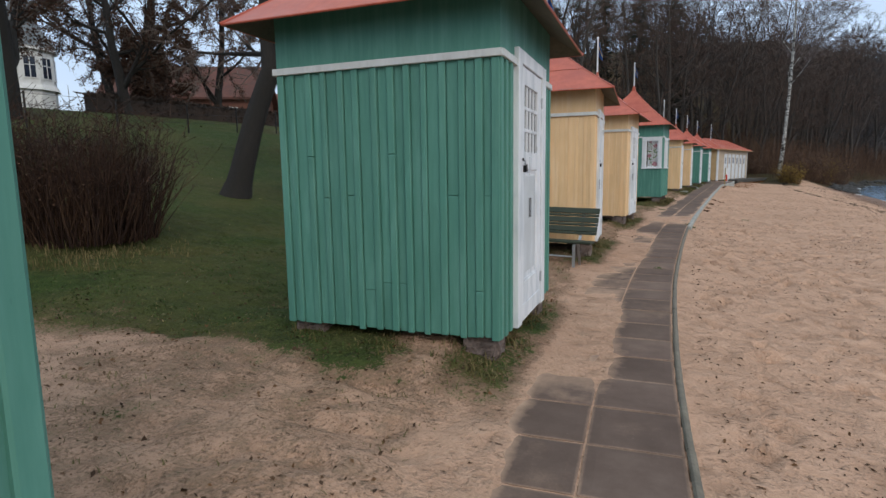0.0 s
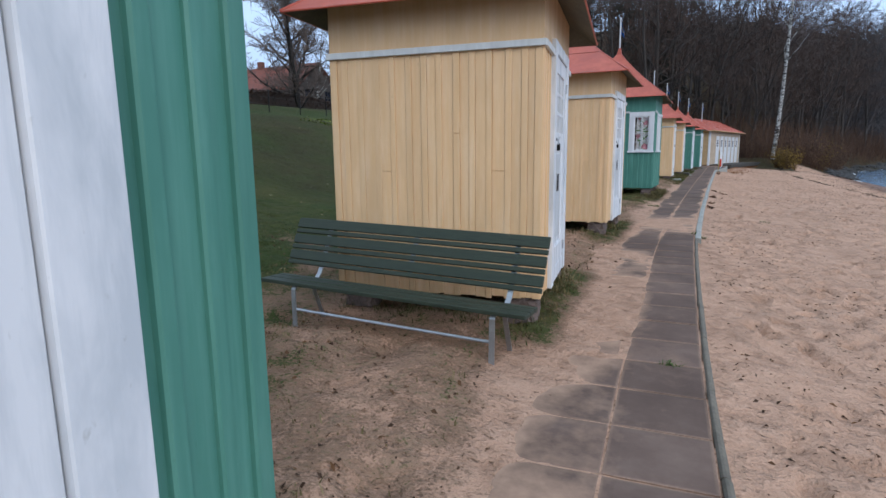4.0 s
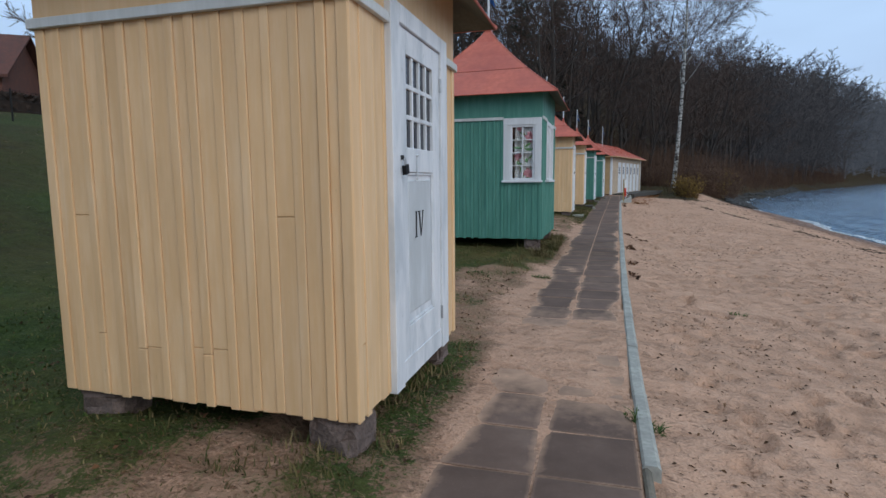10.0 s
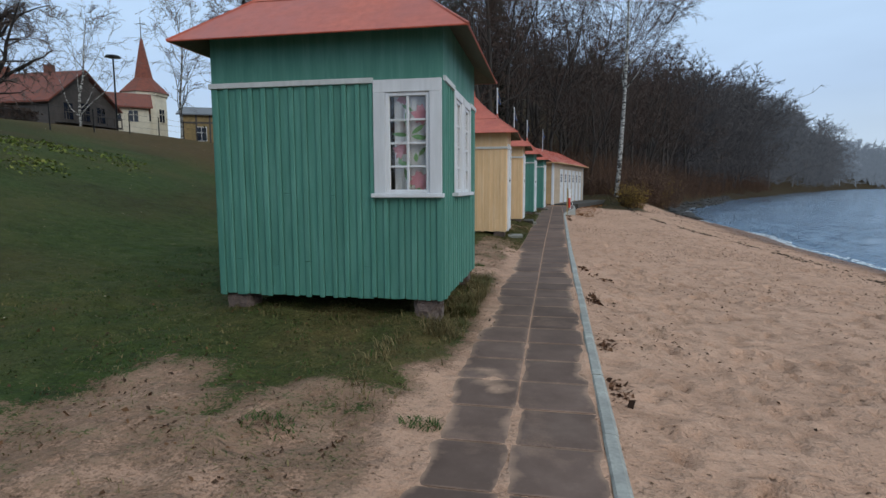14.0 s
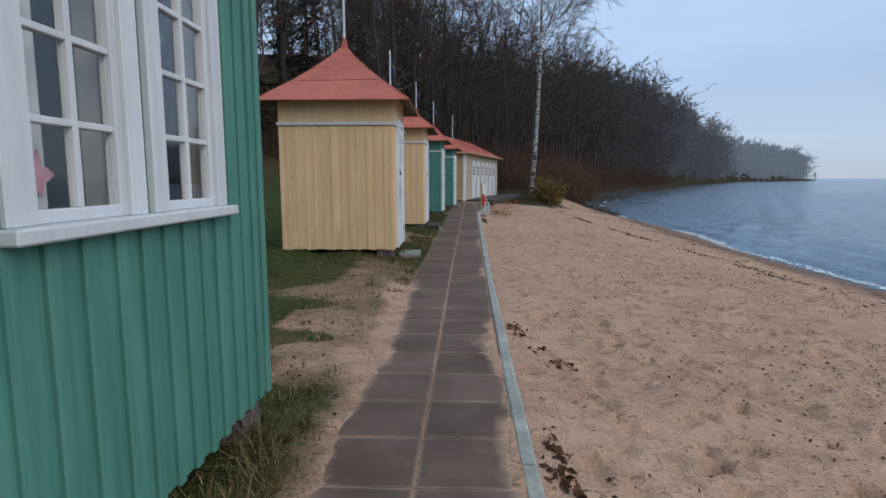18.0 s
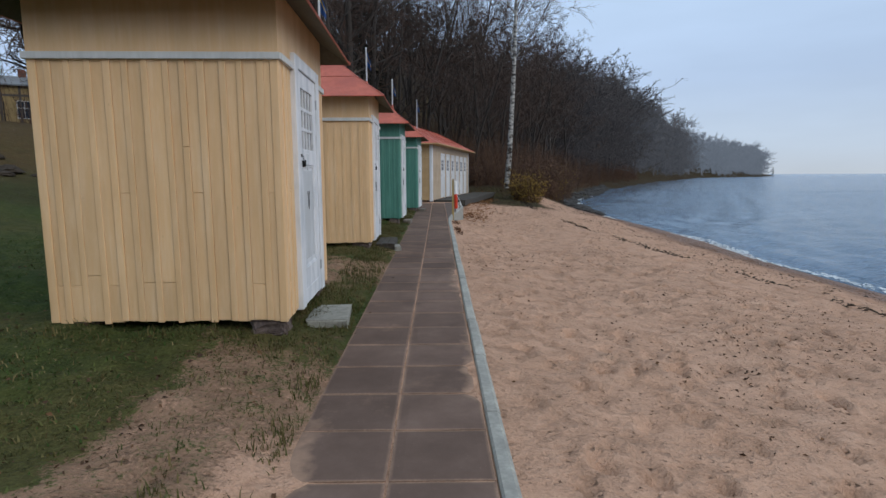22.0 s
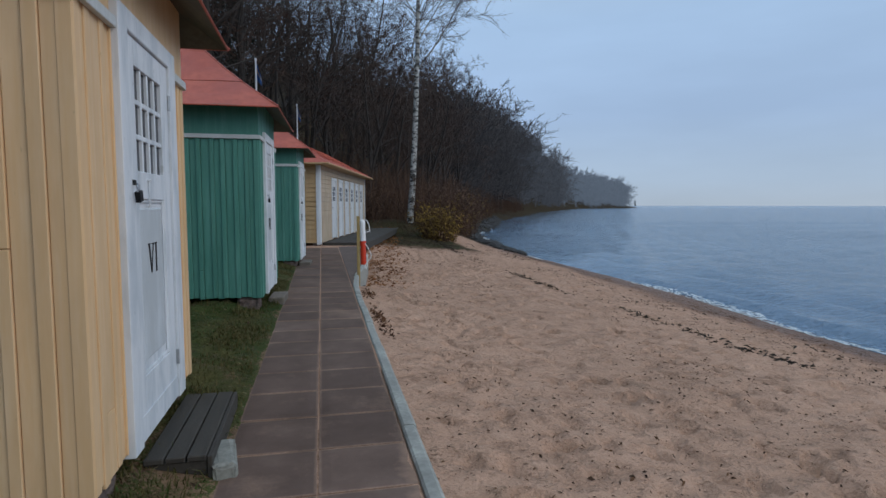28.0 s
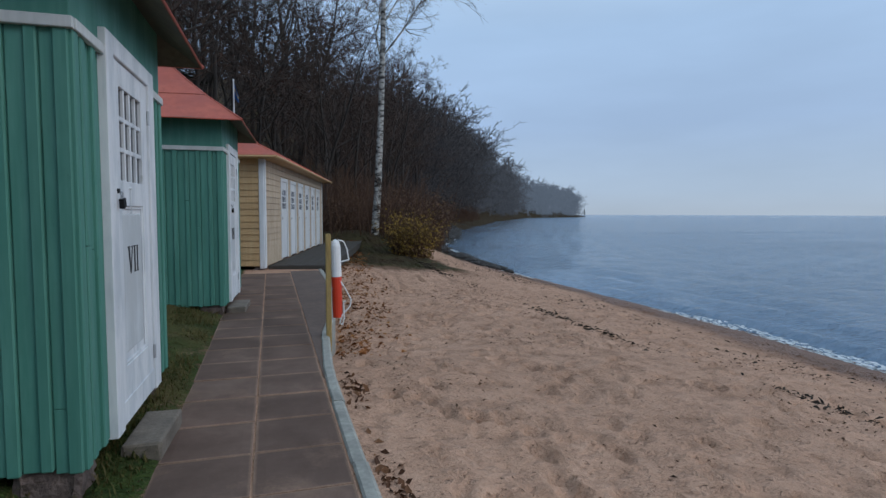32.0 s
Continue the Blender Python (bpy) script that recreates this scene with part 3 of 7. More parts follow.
def drift(x, y):
    """How much blown sand lies on the paving, 0 to 1."""
    e = x - xc(y)
    n = 0.55 * (vnoise(x, y, 0.9, 11) - 0.5) + 0.35 * (vnoise(x, y, 0.33, 12) - 0.5) + 0.2 * (vnoise(x, y, 0.13, 13) - 0.5)
    left = np.interp(y, [3.2, 3.9, 5.7, 6.4, 8.4, 9.3, 10.2, 11, 12.2, 12.9], [0, 1, 1, 0.5, 0.5, 0.95, 0.95, 0.55, 0.55, 0]) 
    left = np.clip(left + 1.5 * n * smooth(0.05, 0.3, left), 0, 1) * smooth(0.12, -0.10, e + 0.35 * n)
    mid = smooth(14.0, 15.2, y) * (1 - smooth(16.2, 17.6, y)) * (0.58 + 0.9 * n)
    patch = smooth(15.5, 18, y) * (1 - smooth(19, 22, y)) * smooth(0.18, 0.32, n) * 0.7
    edge = smooth(0.37, 0.56, e + 0.42 * n) * smooth(15, 18, y) * (1 - 0.55 * smooth(27, 30, y)) * (1 - smooth(34, 38, y)) * 0.9
    seam = smooth(-0.33, -0.52, e + 0.3 * n) * (1 - smooth(26.5, 28.5, y)) * 0.95
    foot = smooth(0.2, 0.27, n) * (1 - smooth(3.5, 4.5, y)) * 0.6
    centre = smooth(0.06, 0.0, np.abs(e) + 0.22 * n) * smooth(12, 14, y) * (1 - smooth(19, 23, y)) * 0.55
    return np.clip(np.maximum.reduce([left, mid, patch, edge, seam, foot, centre]), 0, 1)


def wooded(x, y):
    return smooth(56, 78, y) * (1 - smooth(12, 25, -x - 0.45 * (y - 70)))


# hollows left by feet in the dry sand, on a raster of 5 cm
PIT_X, PIT_Y, PIT_S = -1.6, -8.0, 0.05
PITS = np.zeros((1420, 212))
_pr = np.random.RandomState(8)
_py, _px = np.mgrid[-7:8, -7:8] * PIT_S
for _ in range(7600):
    u, v = _pr.rand() ** 1.2 * 9.4 + PIT_X + 0.4, _pr.rand() * 69.0 + PIT_Y + 1
    a, ln, wd, dp = _pr.normal(0, 0.5) if _pr.rand() < 0.65 else _pr.rand() * 6.283, _pr.uniform(0.06, 0.14), _pr.uniform(0.045, 0.075), _pr.uniform(0.01, 0.062) * _pr.uniform(0.5, 1.0)
    i, j = int((v - PIT_Y) / PIT_S), int((u - PIT_X) / PIT_S)
    if not (7 <= i < 1412 and 7 <= j < 204):
        continue
    q = np.hypot((_px * math.sin(a) + _py * math.cos(a)) / ln, (_px * math.cos(a) - _py * math.sin(a)) / wd)
    PITS[i - 7:i + 8, j - 7:j + 8] += dp * (0.45 * np.exp(-((q - 1.35) / 0.35) ** 2) - np.exp(-q ** 4))


def pits(x, y):
    u, v = np.clip((x - PIT_X) / PIT_S, 0, 210.99), np.clip((y - PIT_Y) / PIT_S, 0, 1418.99)
    i, j = np.floor(v).astype(int), np.floor(u).astype(int)
    a, b_ = u - j, v - i
    return (PITS[i, j] * (1 - a) + PITS[i, j + 1] * a) * (1 - b_) + (PITS[i + 1, j] * (1 - a) + PITS[i + 1, j + 1] * a) * b_


def land(x, y):
    x, y = np.asarray(x, float), np.asarray(y, float)
    c, p, xs = xc(y), zp(y), np.interp(y, SHORE_Y, SHORE_X)
    e = x - c
    # towards the sea
    d = x - edge_x(y) - 0.09
    deep = smooth(41, 43.5, y) * (1 - smooth(47.5, 50, y))
    near = np.interp(d, [0, 0.9, 2.0], [0.07, 0.2, 0.32]) + deep * np.interp(d, [0, 0.3, 2.0], [0.42, 0.30, 0.12])
    t = np.clip((d - 2) / np.maximum(xs - c - 2.6, 0.5), 0, 4)
    right = (p - near) * (1 - np.minimum(t, 1) ** 1.6) + SEA * np.minimum(t, 1) ** 1.6 - np.maximum(t - 1, 0) * 0.9
    # towards the hill
    g = -5 - x + 0.8 * wob(x, y, 0.11, 3)
    hill = np.interp(g, [0, 3.3, 8, 10, 12, 14.4, 17, 20, 25, 60, 200], [0, 0.3, 1.5, 2.15, 2.6, 3.05, 3.6, 4.05, 4.35, 4.5, 4.7])
    left = p + np.interp(-e - 0.5, [0, 0.6, 3], [0.0, 0.10, 0.13]) * (1 + 0.45 * smooth(27, 28.5, y)) + hill
    z = np.where(x > edge_x(y) + 0.05, right, np.where(e < -0.5, left, p))
    # the wooded slope beyond the huts
    sd = xs - x
    wood = np.interp(sd, [-60, -5, 0, 2, 5, 12, 25, 45, 90, 200, 500], [-6, -1.6, SEA, 0.0, 0.95, 2.6, 8.0, 18, 25, 27, 29])
    wood = np.where(wood > 0, wood * np.interp(y, [60, 120, 200, 270, 350, 440, 620], [1, 1, 1.5, 2.1, 1.8, 1.1, 0.5]), wood)
    k = wooded(x, y)
    z = z * (1 - k) + wood * k
    z = z + 0.42 * smooth(4.5, 1.0, np.hypot(x - 3.4, (y - 62.5) * 0.8))
    for hx, hy, wd, rise in ((-1.46, 3.59, 1.8, 0.10), (-2.36, 13.55, 1.8, 0.02), (-2.48, 21.0, 2.4, 0.05), (-2.62, 29.16, 1.8, 0.05)):
        z = z + rise * smooth(0.75, 0.1, hy - y) * (1 - smooth(hy + 0.8, hy + 1.6, y)) * smooth(hx + 0.15, hx - 0.45, x) * (1 - smooth(wd + 0.2, wd + 0.8, hx - x))
    z = z - 0.035 * np.exp(-((y - 2.86 - 0.12 * (x + 2.4)) / 0.07) ** 2) * smooth(-1.5, -1.8, x) * smooth(-3.9, -3.3, x)
    # blown sand and the small unevenness of trodden ground
    out = edge_x(y)
    on = (e > -0.53) & (x < out + 0.02) & (y > -8) & (y < 48.6)
    dents = -0.10 * np.clip(vnoise(x, y * 1.4, 0.27, 1) - 0.50, 0, 1) - 0.085 * np.clip(vnoise(x, y, 0.5, 2) - 0.48, 0, 1) + 0.035 * (vnoise(x, y, 0.95, 3) - 0.5) + 0.018 * (vnoise(x, y, 0.12, 4) - 0.5)
    beach = smooth(0.0, 0.5, x - out - 0.1) * (1 - smooth(-1.6, -0.4, x - xs))
    verge = smooth(-0.55, -0.9, e) * (1 - smooth(-7, -10, x))
    soft = 0.05 * (vnoise(x, y, 0.85, 3) - 0.5) + 0.035 * (vnoise(x, y, 0.42, 5) - 0.5) + 0.02 * (vnoise(x, y, 0.19, 7) - 0.5) + 0.010 * (vnoise(x, y, 0.11, 4) - 0.5)
    z = z + (np.clip(1.8 * pits(x, y), -0.10, 0.05) + soft) * beach * (y < 70) + dents * verge * 1.2 * (y < 70)
    dr = drift(x, y)
    z = np.where(on, p - 0.011 + 0.020 * dr + 0.004 * (vnoise(x, y, 0.1, 6) - 0.5), z)
    lip = (x >= out + 0.02) & (x < out + 0.17)
    return np.where(lip & (y < 48), np.minimum(z, p - 0.06), z)


def land_z(x, y):
    return float(land(np.array([x]), np.array([y]))[0])


def axis(stops):
    out = []
    for (a, b, s) in stops:
        out += list(np.arange(a, b - 1e-6, s))
    return np.array(out + [stops[-1][1]])


gx = axis([(-1500, -300, 200), (-300, -60, 20), (-60, -24, 3), (-24, -8, 0.5), (-8, -3.2, 0.16), (-3.2, -1.2, 0.07), (-1.2, 3.0, 0.045), (3.0, 6, 0.085), (6, 9, 0.16), (9, 30, 1.5), (30, 450, 10), (450, 2500, 200)])
gy = axis([(-1500, -100, 200), (-100, -16, 8), (-16, -2, 0.5), (-2, 48, 0.058), (48, 75, 0.4), (75, 180, 4), (180, 660, 10), (660, 3000, 200)])
GX, GY = np.meshgrid(gx, gy)
GZ = land(GX, GY)
nx, ny = len(gx), len(gy)
gv = np.stack([GX.ravel(), GY.ravel(), GZ.ravel()], 1)
ii = np.arange(nx * ny).reshape(ny, nx)
gf = np.stack([ii[:-1, :-1].ravel(), ii[:-1, 1:].ravel(), ii[1:, 1:].ravel(), ii[1:, :-1].ravel()], 1)
gme = bpy.data.meshes.new("ground")
gme.from_pydata(gv.tolist(), [], gf.tolist())
gme.materials.append(M["ground"])
gme.shade_smooth()
gE = GX - xc(GY)
gS = np.interp(GY, SHORE_Y, SHORE_X) - GX


def turf_at(x, y):
    """Share of turf: 0 clean sand, about 0.35 bare soil, 1 grass."""
    e, sd = x - xc(y), np.interp(y, SHORE_Y, SHORE_X) - x
    t = smooth(-1.0, -1.9, e + 0.35 * (vnoise(x, y, 0.8, 21) - 0.5))
    spots = ((-3.4, 1.2, 0.50, 1.10, 2.5, 1.4, 1.05), (-2.7, 7.2, 0.75, 0.62, 2.5, 1.1, 0.50), (-3.4, 11.6, 0.62, 0.75, 2.4, 1.0, 0.52), (-3.4, 17.0, 0.58, 0.80, 2.5, 0.9, 0.72), (-3.0, 25.3, 0.7, 1.05, 1.6, 0.9, 0.9), (-2.85, 32.2, 0.8, 0.75, 1.6, 0.2, 0.36))
    for cx, cy, sx, sy, a, b_, k in spots:
        t = t - k * smooth(a, b_, np.hypot((x - cx) * sx, (y - cy) * sy) + 1.1 * (vnoise(x, y, 0.9, 22) - 0.5))
    t = np.clip(t, 0, 1)
    t = np.maximum(t, smooth(-0.40, -0.50, e) * smooth(27.3, 28.3, y) * (0.86 - (0.46 - 0.36 * smooth(34.5, 36, y)) * vnoise(x, y, 0.9, 25) - 0.22 * smooth(1.5, 0.3, np.hypot((x + 2.9) * 1.2, y - 32.2))))
    t = np.maximum(t, 0.86 * smooth(18.9, 19.8, y + 0.6 * (vnoise(x, y, 0.7, 23) - 0.5)) * (1 - smooth(23.9, 24.7, y + 1.3 * (vnoise(x, y, 0.7, 26) - 0.5) - 0.5 * smooth(-1.2, -2.2, e))) * smooth(-0.62, -0.95, e + 0.3 * (vnoise(x, y, 0.4, 27) - 0.5)))
    for hx, hy, hl in ((0.80, 4.4, 1.0), (0.82, 9.6, 1.1), (0.86, 14.4, 1.1), (0.84, 22.0, 1.8)):
        t = np.maximum(t, 0.66 * smooth(0.46, 0.14, np.abs(e + hx)) * smooth(hl + 0.7, hl, np.abs(y - hy)))
    t = np.maximum(t, 0.78 * smooth(0.46, 0.62, vnoise(x, y, 0.36, 28)) * smooth(22.8, 23.5, y) * smooth(27.0, 26.0, y) * smooth(-0.95, -1.3, e))
    dirt = np.interp(y, [3, 6, 8, 22, 24.2, 25.2, 26.2], [0.26, 0.34, 0.42, 0.42, 0.27, 0.29, 0.46]) * smooth(-0.5, -0.85, e + 0.4 * (vnoise(x, y, 0.6, 24) - 0.5))
    return np.maximum(t, dirt) * smooth(-0.5, 2, sd)


turf = turf_at(GX, GY)
woodland = np.maximum(wooded(GX, GY), smooth(59, 63, GY) * smooth(-40, -30, GX)) * smooth(0.6, 1.6, gS)
woodland = np.maximum(woodland, smooth(48, 54, GY) * smooth(-6.0, -9.0, GX) * smooth(-36, -30, GX))
slope = smooth(32, 38, GY) * smooth(-10.8, -13.8, GX + 1.2 * (vnoise(GX, GY, 2.0, 33) - 0.5)) * (1 - smooth(-34, -40, GX))
woodland = np.maximum(woodland, smooth(63, 68, GY) * smooth(-1.0, 0.2, gS))
woodland = np.maximum(woodland, smooth(95, 120, GY) * smooth(-40, -12, gS))
straw_share = np.clip(vnoise(GX, GY, 1.1, 34) * 1.9 - 0.45, 0, 1) * np.clip(vnoise(GX, GY, 0.35, 35) * 1.5, 0.3, 1) * smooth(0.45, 0.7, turf) * np.maximum.reduce([0.9 * smooth(-5.0, -3.2, GX) * smooth(-0.45, -0.6, gE), 0.45 * smooth(-10, -6, GX) * (gE < -0.5)])
woodland = np.maximum(woodland, smooth(50, 53.5, GY) * smooth(-1.2, 0.4, GX) * smooth(4.7, 3.9, GX + 0.5 * vnoise(GX, GY, 0.8, 36)) * 0.9)
wetness = smooth(2.5, 1.5, gS + 0.5 * (vnoise(GX, GY, 1.5, 31) - 0.5)) * (1 - woodland)
for key, arr in (("turf", np.maximum(turf, woodland)), ("wet", wetness), ("litter", np.clip(np.maximum.reduce([woodland, smooth(-6.5, -10, GX) * np.clip(1.5 * vnoise(GX, GY, 2.2, 32) - 0.5, 0.05, 0.55)]), 0, 1)), ("moss", slope), ("straw", straw_share)):
    a = gme.attributes.new(key, "FLOAT", "POINT")
    a.data.foreach_set("value", arr.ravel().astype(np.float32))
tagged(new("ground", gme), "pale trampled beach sand passing into dull green turf and a leaf-strewn slope", "ground", kind="structure")

# the lake: finer near the shore, one sheet to the horizon
wx = axis([(-300, 6, 60), (6, 16, 0.2), (16, 40, 0.6), (40, 160, 4), (160, 4500, 150)])
wy = axis([(-3000, -60, 150), (-60, 10, 3), (10, 110, 0.5), (110, 400, 6), (400, 4500, 150)])
WX, WY = np.meshgrid(wx, wy)
off = WX - np.interp(WY, SHORE_Y, SHORE_X) + 0.5 * (vnoise(WX * 0.3, WY, 6, 41) - 0.5)
swell = sum(h * np.exp(-((off - c - 0.5 * vnoise(WY, WY * 0, 9, 42 + i)) / wd) ** 2) for i, (c, wd, h) in enumerate(((1.2, 0.26, 0.12), (3.0, 0.42, 0.12), (5.3, 0.6, 0.09)))) * (WY < 62) * (0.35 + 0.9 * vnoise(WY, WX * 0.1, 11, 47))
WZ = SEA + swell + 0.05 * wob(WX, WY, 0.9, 1) * smooth(0, 3, WX - np.interp(WY, SHORE_Y, SHORE_X)) + 0.02 * np.sin(WX * 1.9 + 0.5 * np.sin(WY * 0.31) * 2) * smooth(10, 2, WX - np.interp(WY, SHORE_Y, SHORE_X))
ii = np.arange(WX.size).reshape(len(wy), len(wx))
wf = np.stack([ii[:-1, :-1].ravel(), ii[:-1, 1:].ravel(), ii[1:, 1:].ravel(), ii[1:, :-1].ravel()], 1)
wme = raw_mesh("water", np.stack([WX.ravel(), WY.ravel(), WZ.ravel()], 1).tolist(), wf.tolist(), M["water"], True)
tagged(new("water", wme), "calm grey-blue lake with small ripples under an overcast sky", "water", kind="structure")


# ---- bathing huts ----
def face_matrices(w, d):
    """Frames of a hut's four walls: x along the wall, y outwards, z up."""
    return {
        "south": Matrix.Translation((-w, 0, 0)) @ Matrix(((1, 0, 0, 0), (0, -1, 0, 0), (0, 0, 1, 0), (0, 0, 0, 1))),
        "east": Matrix(((0, 1, 0, 0), (1, 0, 0, 0), (0, 0, 1, 0), (0, 0, 0, 1))),
        "north": Matrix.Translation((-w, d, 0)),
        "west": Matrix.Translation((-w, 0, 0)) @ Matrix(((0, -1, 0, 0), (1, 0, 0, 0), (0, 0, 1, 0), (0, 0, 0, 1))),
    }


def fix(bm):
    bmesh.ops.recalc_face_normals(bm, faces=bm.faces[:])
    return bm


def face_box(f, s0, s1, n0, n1, z0, z1, bev=0.0):
    return fix(box(s0, s1, n0, n1, z0, z1, bev, f))


def curved_roof(w, d, o, he, ha, mat, hut, flare=0.10):
    """A hipped metal roof with a faint flare at the eaves, in four sheets a side of two courses, and a thin drip edge."""
    cx, cy = -w / 2, d / 2
    levels = [(1.0, 0.0), (0.80, 0.17), (0.60, 0.345), (0.38, 0.56), (0.16, 0.80), (0.045, 0.95), (0.03, 1.06)]
    hx, hy = w / 2 + o, d / 2 + o
    def ring(f, h, drop=0.0):
        z = he + (ha - he) * h - drop
        return [Vector((cx + sx * hx * f, cy + sy * hy * f, z)) for sx, sy in ((-1, -1), (1, -1), (1, 1), (-1, 1))]
    for k in range(4):
        a, b_ = k, (k + 1) % 4
        for name, lo, hi, lift in (("roof_sheet", 0, 2, 0.0), ("roof_sheet", 2, 6, 0.006)):
            bm = bmesh.new()
            cols = []
            for i in range(lo, hi + 1):
                f, h = levels[i]
                r = ring(f, h)
                top = []
                for s in (0.0, 0.25, 0.5, 0.75, 1.0):
                    p = r[a].lerp(r[b_], s)
                    p.z += lift - 0.010 * math.sin(s * math.pi) * (1 if i == 0 else 0) + 0.006 * math.sin(5.0 * s + i * 1.7 + k)
                    top.append(bm.verts.new(p))
                cols.append(top)
            for i in range(len(cols) - 1):
                for j in range(4):
                    bm.faces.new((cols[i][j], cols[i][j + 1], cols[i + 1][j + 1], cols[i + 1][j]))
            part(name, fix(bm), mat, hut)
    # folded ridges on the hips
    for k in range(4):
        bm = bmesh.new()
        for i in range(5):
            p, q = ring(*levels[i])[k], ring(*levels[i + 1])[k]
            add_tube(bm, p, q, 0.012, 0.012, 6, False)
        part("hip_seam", bm, mat, hut)
    # soffit: a ring of boards from the wall out to the eave
    for k in range(4):
        a, b_ = k, (k + 1) % 4
        inner = [Vector((cx + sx * (w / 2 - 0.02), cy + sy * (d / 2 - 0.02), he + 0.165)) for sx, sy in ((-1, -1), (1, -1), (1, 1), (-1, 1))]
        r = ring(0.995, 0, 0.014)
        bm = bmesh.new()
        v = [bm.verts.new(p) for p in (r[a], r[b_], inner[b_], inner[a])]
        u = [bm.verts.new(p + Vector((0, 0, 0.012))) for p in (r[a], r[b_], inner[b_], inner[a])]
        bm.faces.new(v), bm.faces.new(u[::-1])
        for i in range(4):
            bm.faces.new((v[i], u[i], u[(i + 1) % 4], v[(i + 1) % 4]))
        part("soffit", fix(bm), M["soffit"], hut)
        edge = bmesh.new()
        add_tube(edge, r[a] + Vector((0, 0, 0.008)), r[b_] + Vector((0, 0, 0.008)), 0.009, 0.009, 6)
        part("drip_edge", edge, mat, hut)


def cut_rects(s0, s1, z0, z1, spans):
    """What is left of an upright strip of wall round openings (s0, s1, zlow, zhigh)."""
    rects = [(s0, s1, z0, z1)]
    for a, b_, zl, zh in spans:
        out = []
        for p0, p1, q0, q1 in rects:
            if p1 <= a or p0 >= b_:
                out.append((p0, p1, q0, q1))
                continue
            m0, m1 = max(p0, a), min(p1, b_)
            out += [(p0, a, q0, q1), (b_, p1, q0, q1), (m0, m1, q0, min(q1, zl)), (m0, m1, max(q0, zh), q1)]
        rects = [r for r in out if r[1] - r[0] > 0.008 and r[3] - r[2] > 0.02]
    return rects


def boards(hut, f, length, z0, z1, mat, rng, spans=(), pitch=0.137, crack=(0.0, 0.004), relief=0.012):
    """Wide upright boards with narrow rounded battens over their joints, ragged at the foot; some boards are pieced."""
    n = max(1, round(length / pitch))
    step = length / n
    for s0, s1, p0, p1 in cut_rects(0.01, length - 0.01, z0 + 0.01, z1, spans):
        part("backing_board", face_box(f, s0, s1, -0.026, -0.011, p0, p1, 0.0), mat, hut)
    mids = []
    for i in range(n + 1):
        wide = rng.uniform(0.044, 0.056) if 0 < i < n else 0.060
        c = min(max(i * step, wide / 2), length - wide / 2) + (rng.uniform(-0.012, 0.012) if 0 < i < n else 0)
        mids.append((c - wide / 2, c + wide / 2))
        foot = z0 - rng.uniform(-0.004, 0.02)
        proud = relief + rng.uniform(-0.003, 0.003)
        zc = z0 + rng.choice((0.27, 0.34, 1.0, 1.32)) if rng.random() < 0.22 else 99
        for s0, s1, p0, p1 in cut_rects(c - wide / 2, c + wide / 2, foot, z1, spans):
            for q0, q1 in ((p0, min(p1, zc - 0.0015)), (max(p0, zc + 0.0015), p1)):
                if q1 - q0 > 0.02:
                    part("batten", face_box(f, s0, s1, -0.012, proud, q0, q1, min(0.006, relief * 0.5)), mat, hut)
    for i in range(n):
        # each board runs under the batten on one side and stops a crack short of the next
        foot, proud = z0 - rng.uniform(-0.004, 0.016), rng.uniform(-0.004, 0.002)
        zc = z0 + rng.choice((0.28, 0.30, 0.36, 0.98, 1.02)) if rng.random() < 0.42 else 99
        for s0, s1, p0, p1 in cut_rects(mids[i][1] + rng.uniform(*crack), mids[i + 1][0] + 0.015, foot, z1, spans):
            for q0, q1 in ((p0, min(p1, zc - 0.002)), (max(p0, zc + 0.002), p1)):
                if q1 - q0 > 0.02:
                    part("board", face_box(f, s0, s1, -0.02, proud, q0, q1, 0.0025), mat, hut)


def numeral(text, h):
    """Roman numeral from thick and thin strokes with serifs, in the x-z plane, centred."""
    bm = bmesh.new()
    wI, wV, gap = 0.26 * h, 0.66 * h, 0.12 * h
    total = sum(wI if c == "I" else wV for c in text) + gap * (len(text) - 1)
    x = -total / 2
    def quad(a, b_, c, d_):
        lo = [bm.verts.new((p[0], 0.0, p[1])) for p in (a, b_, c, d_)]
        hi = [bm.verts.new((p[0], 0.003, p[1])) for p in (a, b_, c, d_)]
        bm.faces.new(lo), bm.faces.new(hi[::-1])
        for i in range(4):
            bm.faces.new((lo[i], hi[i], hi[(i + 1) % 4], lo[(i + 1) % 4]))
    s = 0.035 * h
    for c in text:
        if c == "I":
            m = x + wI / 2
            quad((m - 0.055 * h, 0), (m + 0.055 * h, 0), (m + 0.055 * h, h), (m - 0.055 * h, h))
            for zz in (0, h - s):
                quad((m - 0.12 * h, zz), (m + 0.12 * h, zz), (m + 0.12 * h, zz + s), (m - 0.12 * h, zz + s))
            x += wI + gap
        else:
            m = x + wV / 2
            quad((m - 0.05 * h, 0), (m + 0.03 * h, 0), (x + 0.17 * h, h), (x + 0.05 * h, h))
            quad((m - 0.02 * h, 0), (m + 0.02 * h, 0), (x + wV - 0.05 * h, h), (x + wV - 0.10 * h, h))
            quad((x - 0.02 * h, h - s), (x + 0.25 * h, h - s), (x + 0.25 * h, h), (x - 0.02 * h, h))
            quad((x + wV - 0.2 * h, h - s), (x + wV + 0.03 * h, h - s), (x + wV + 0.03 * h, h), (x + wV - 0.2 * h, h))
            x += wV + gap
    return fix(bm)


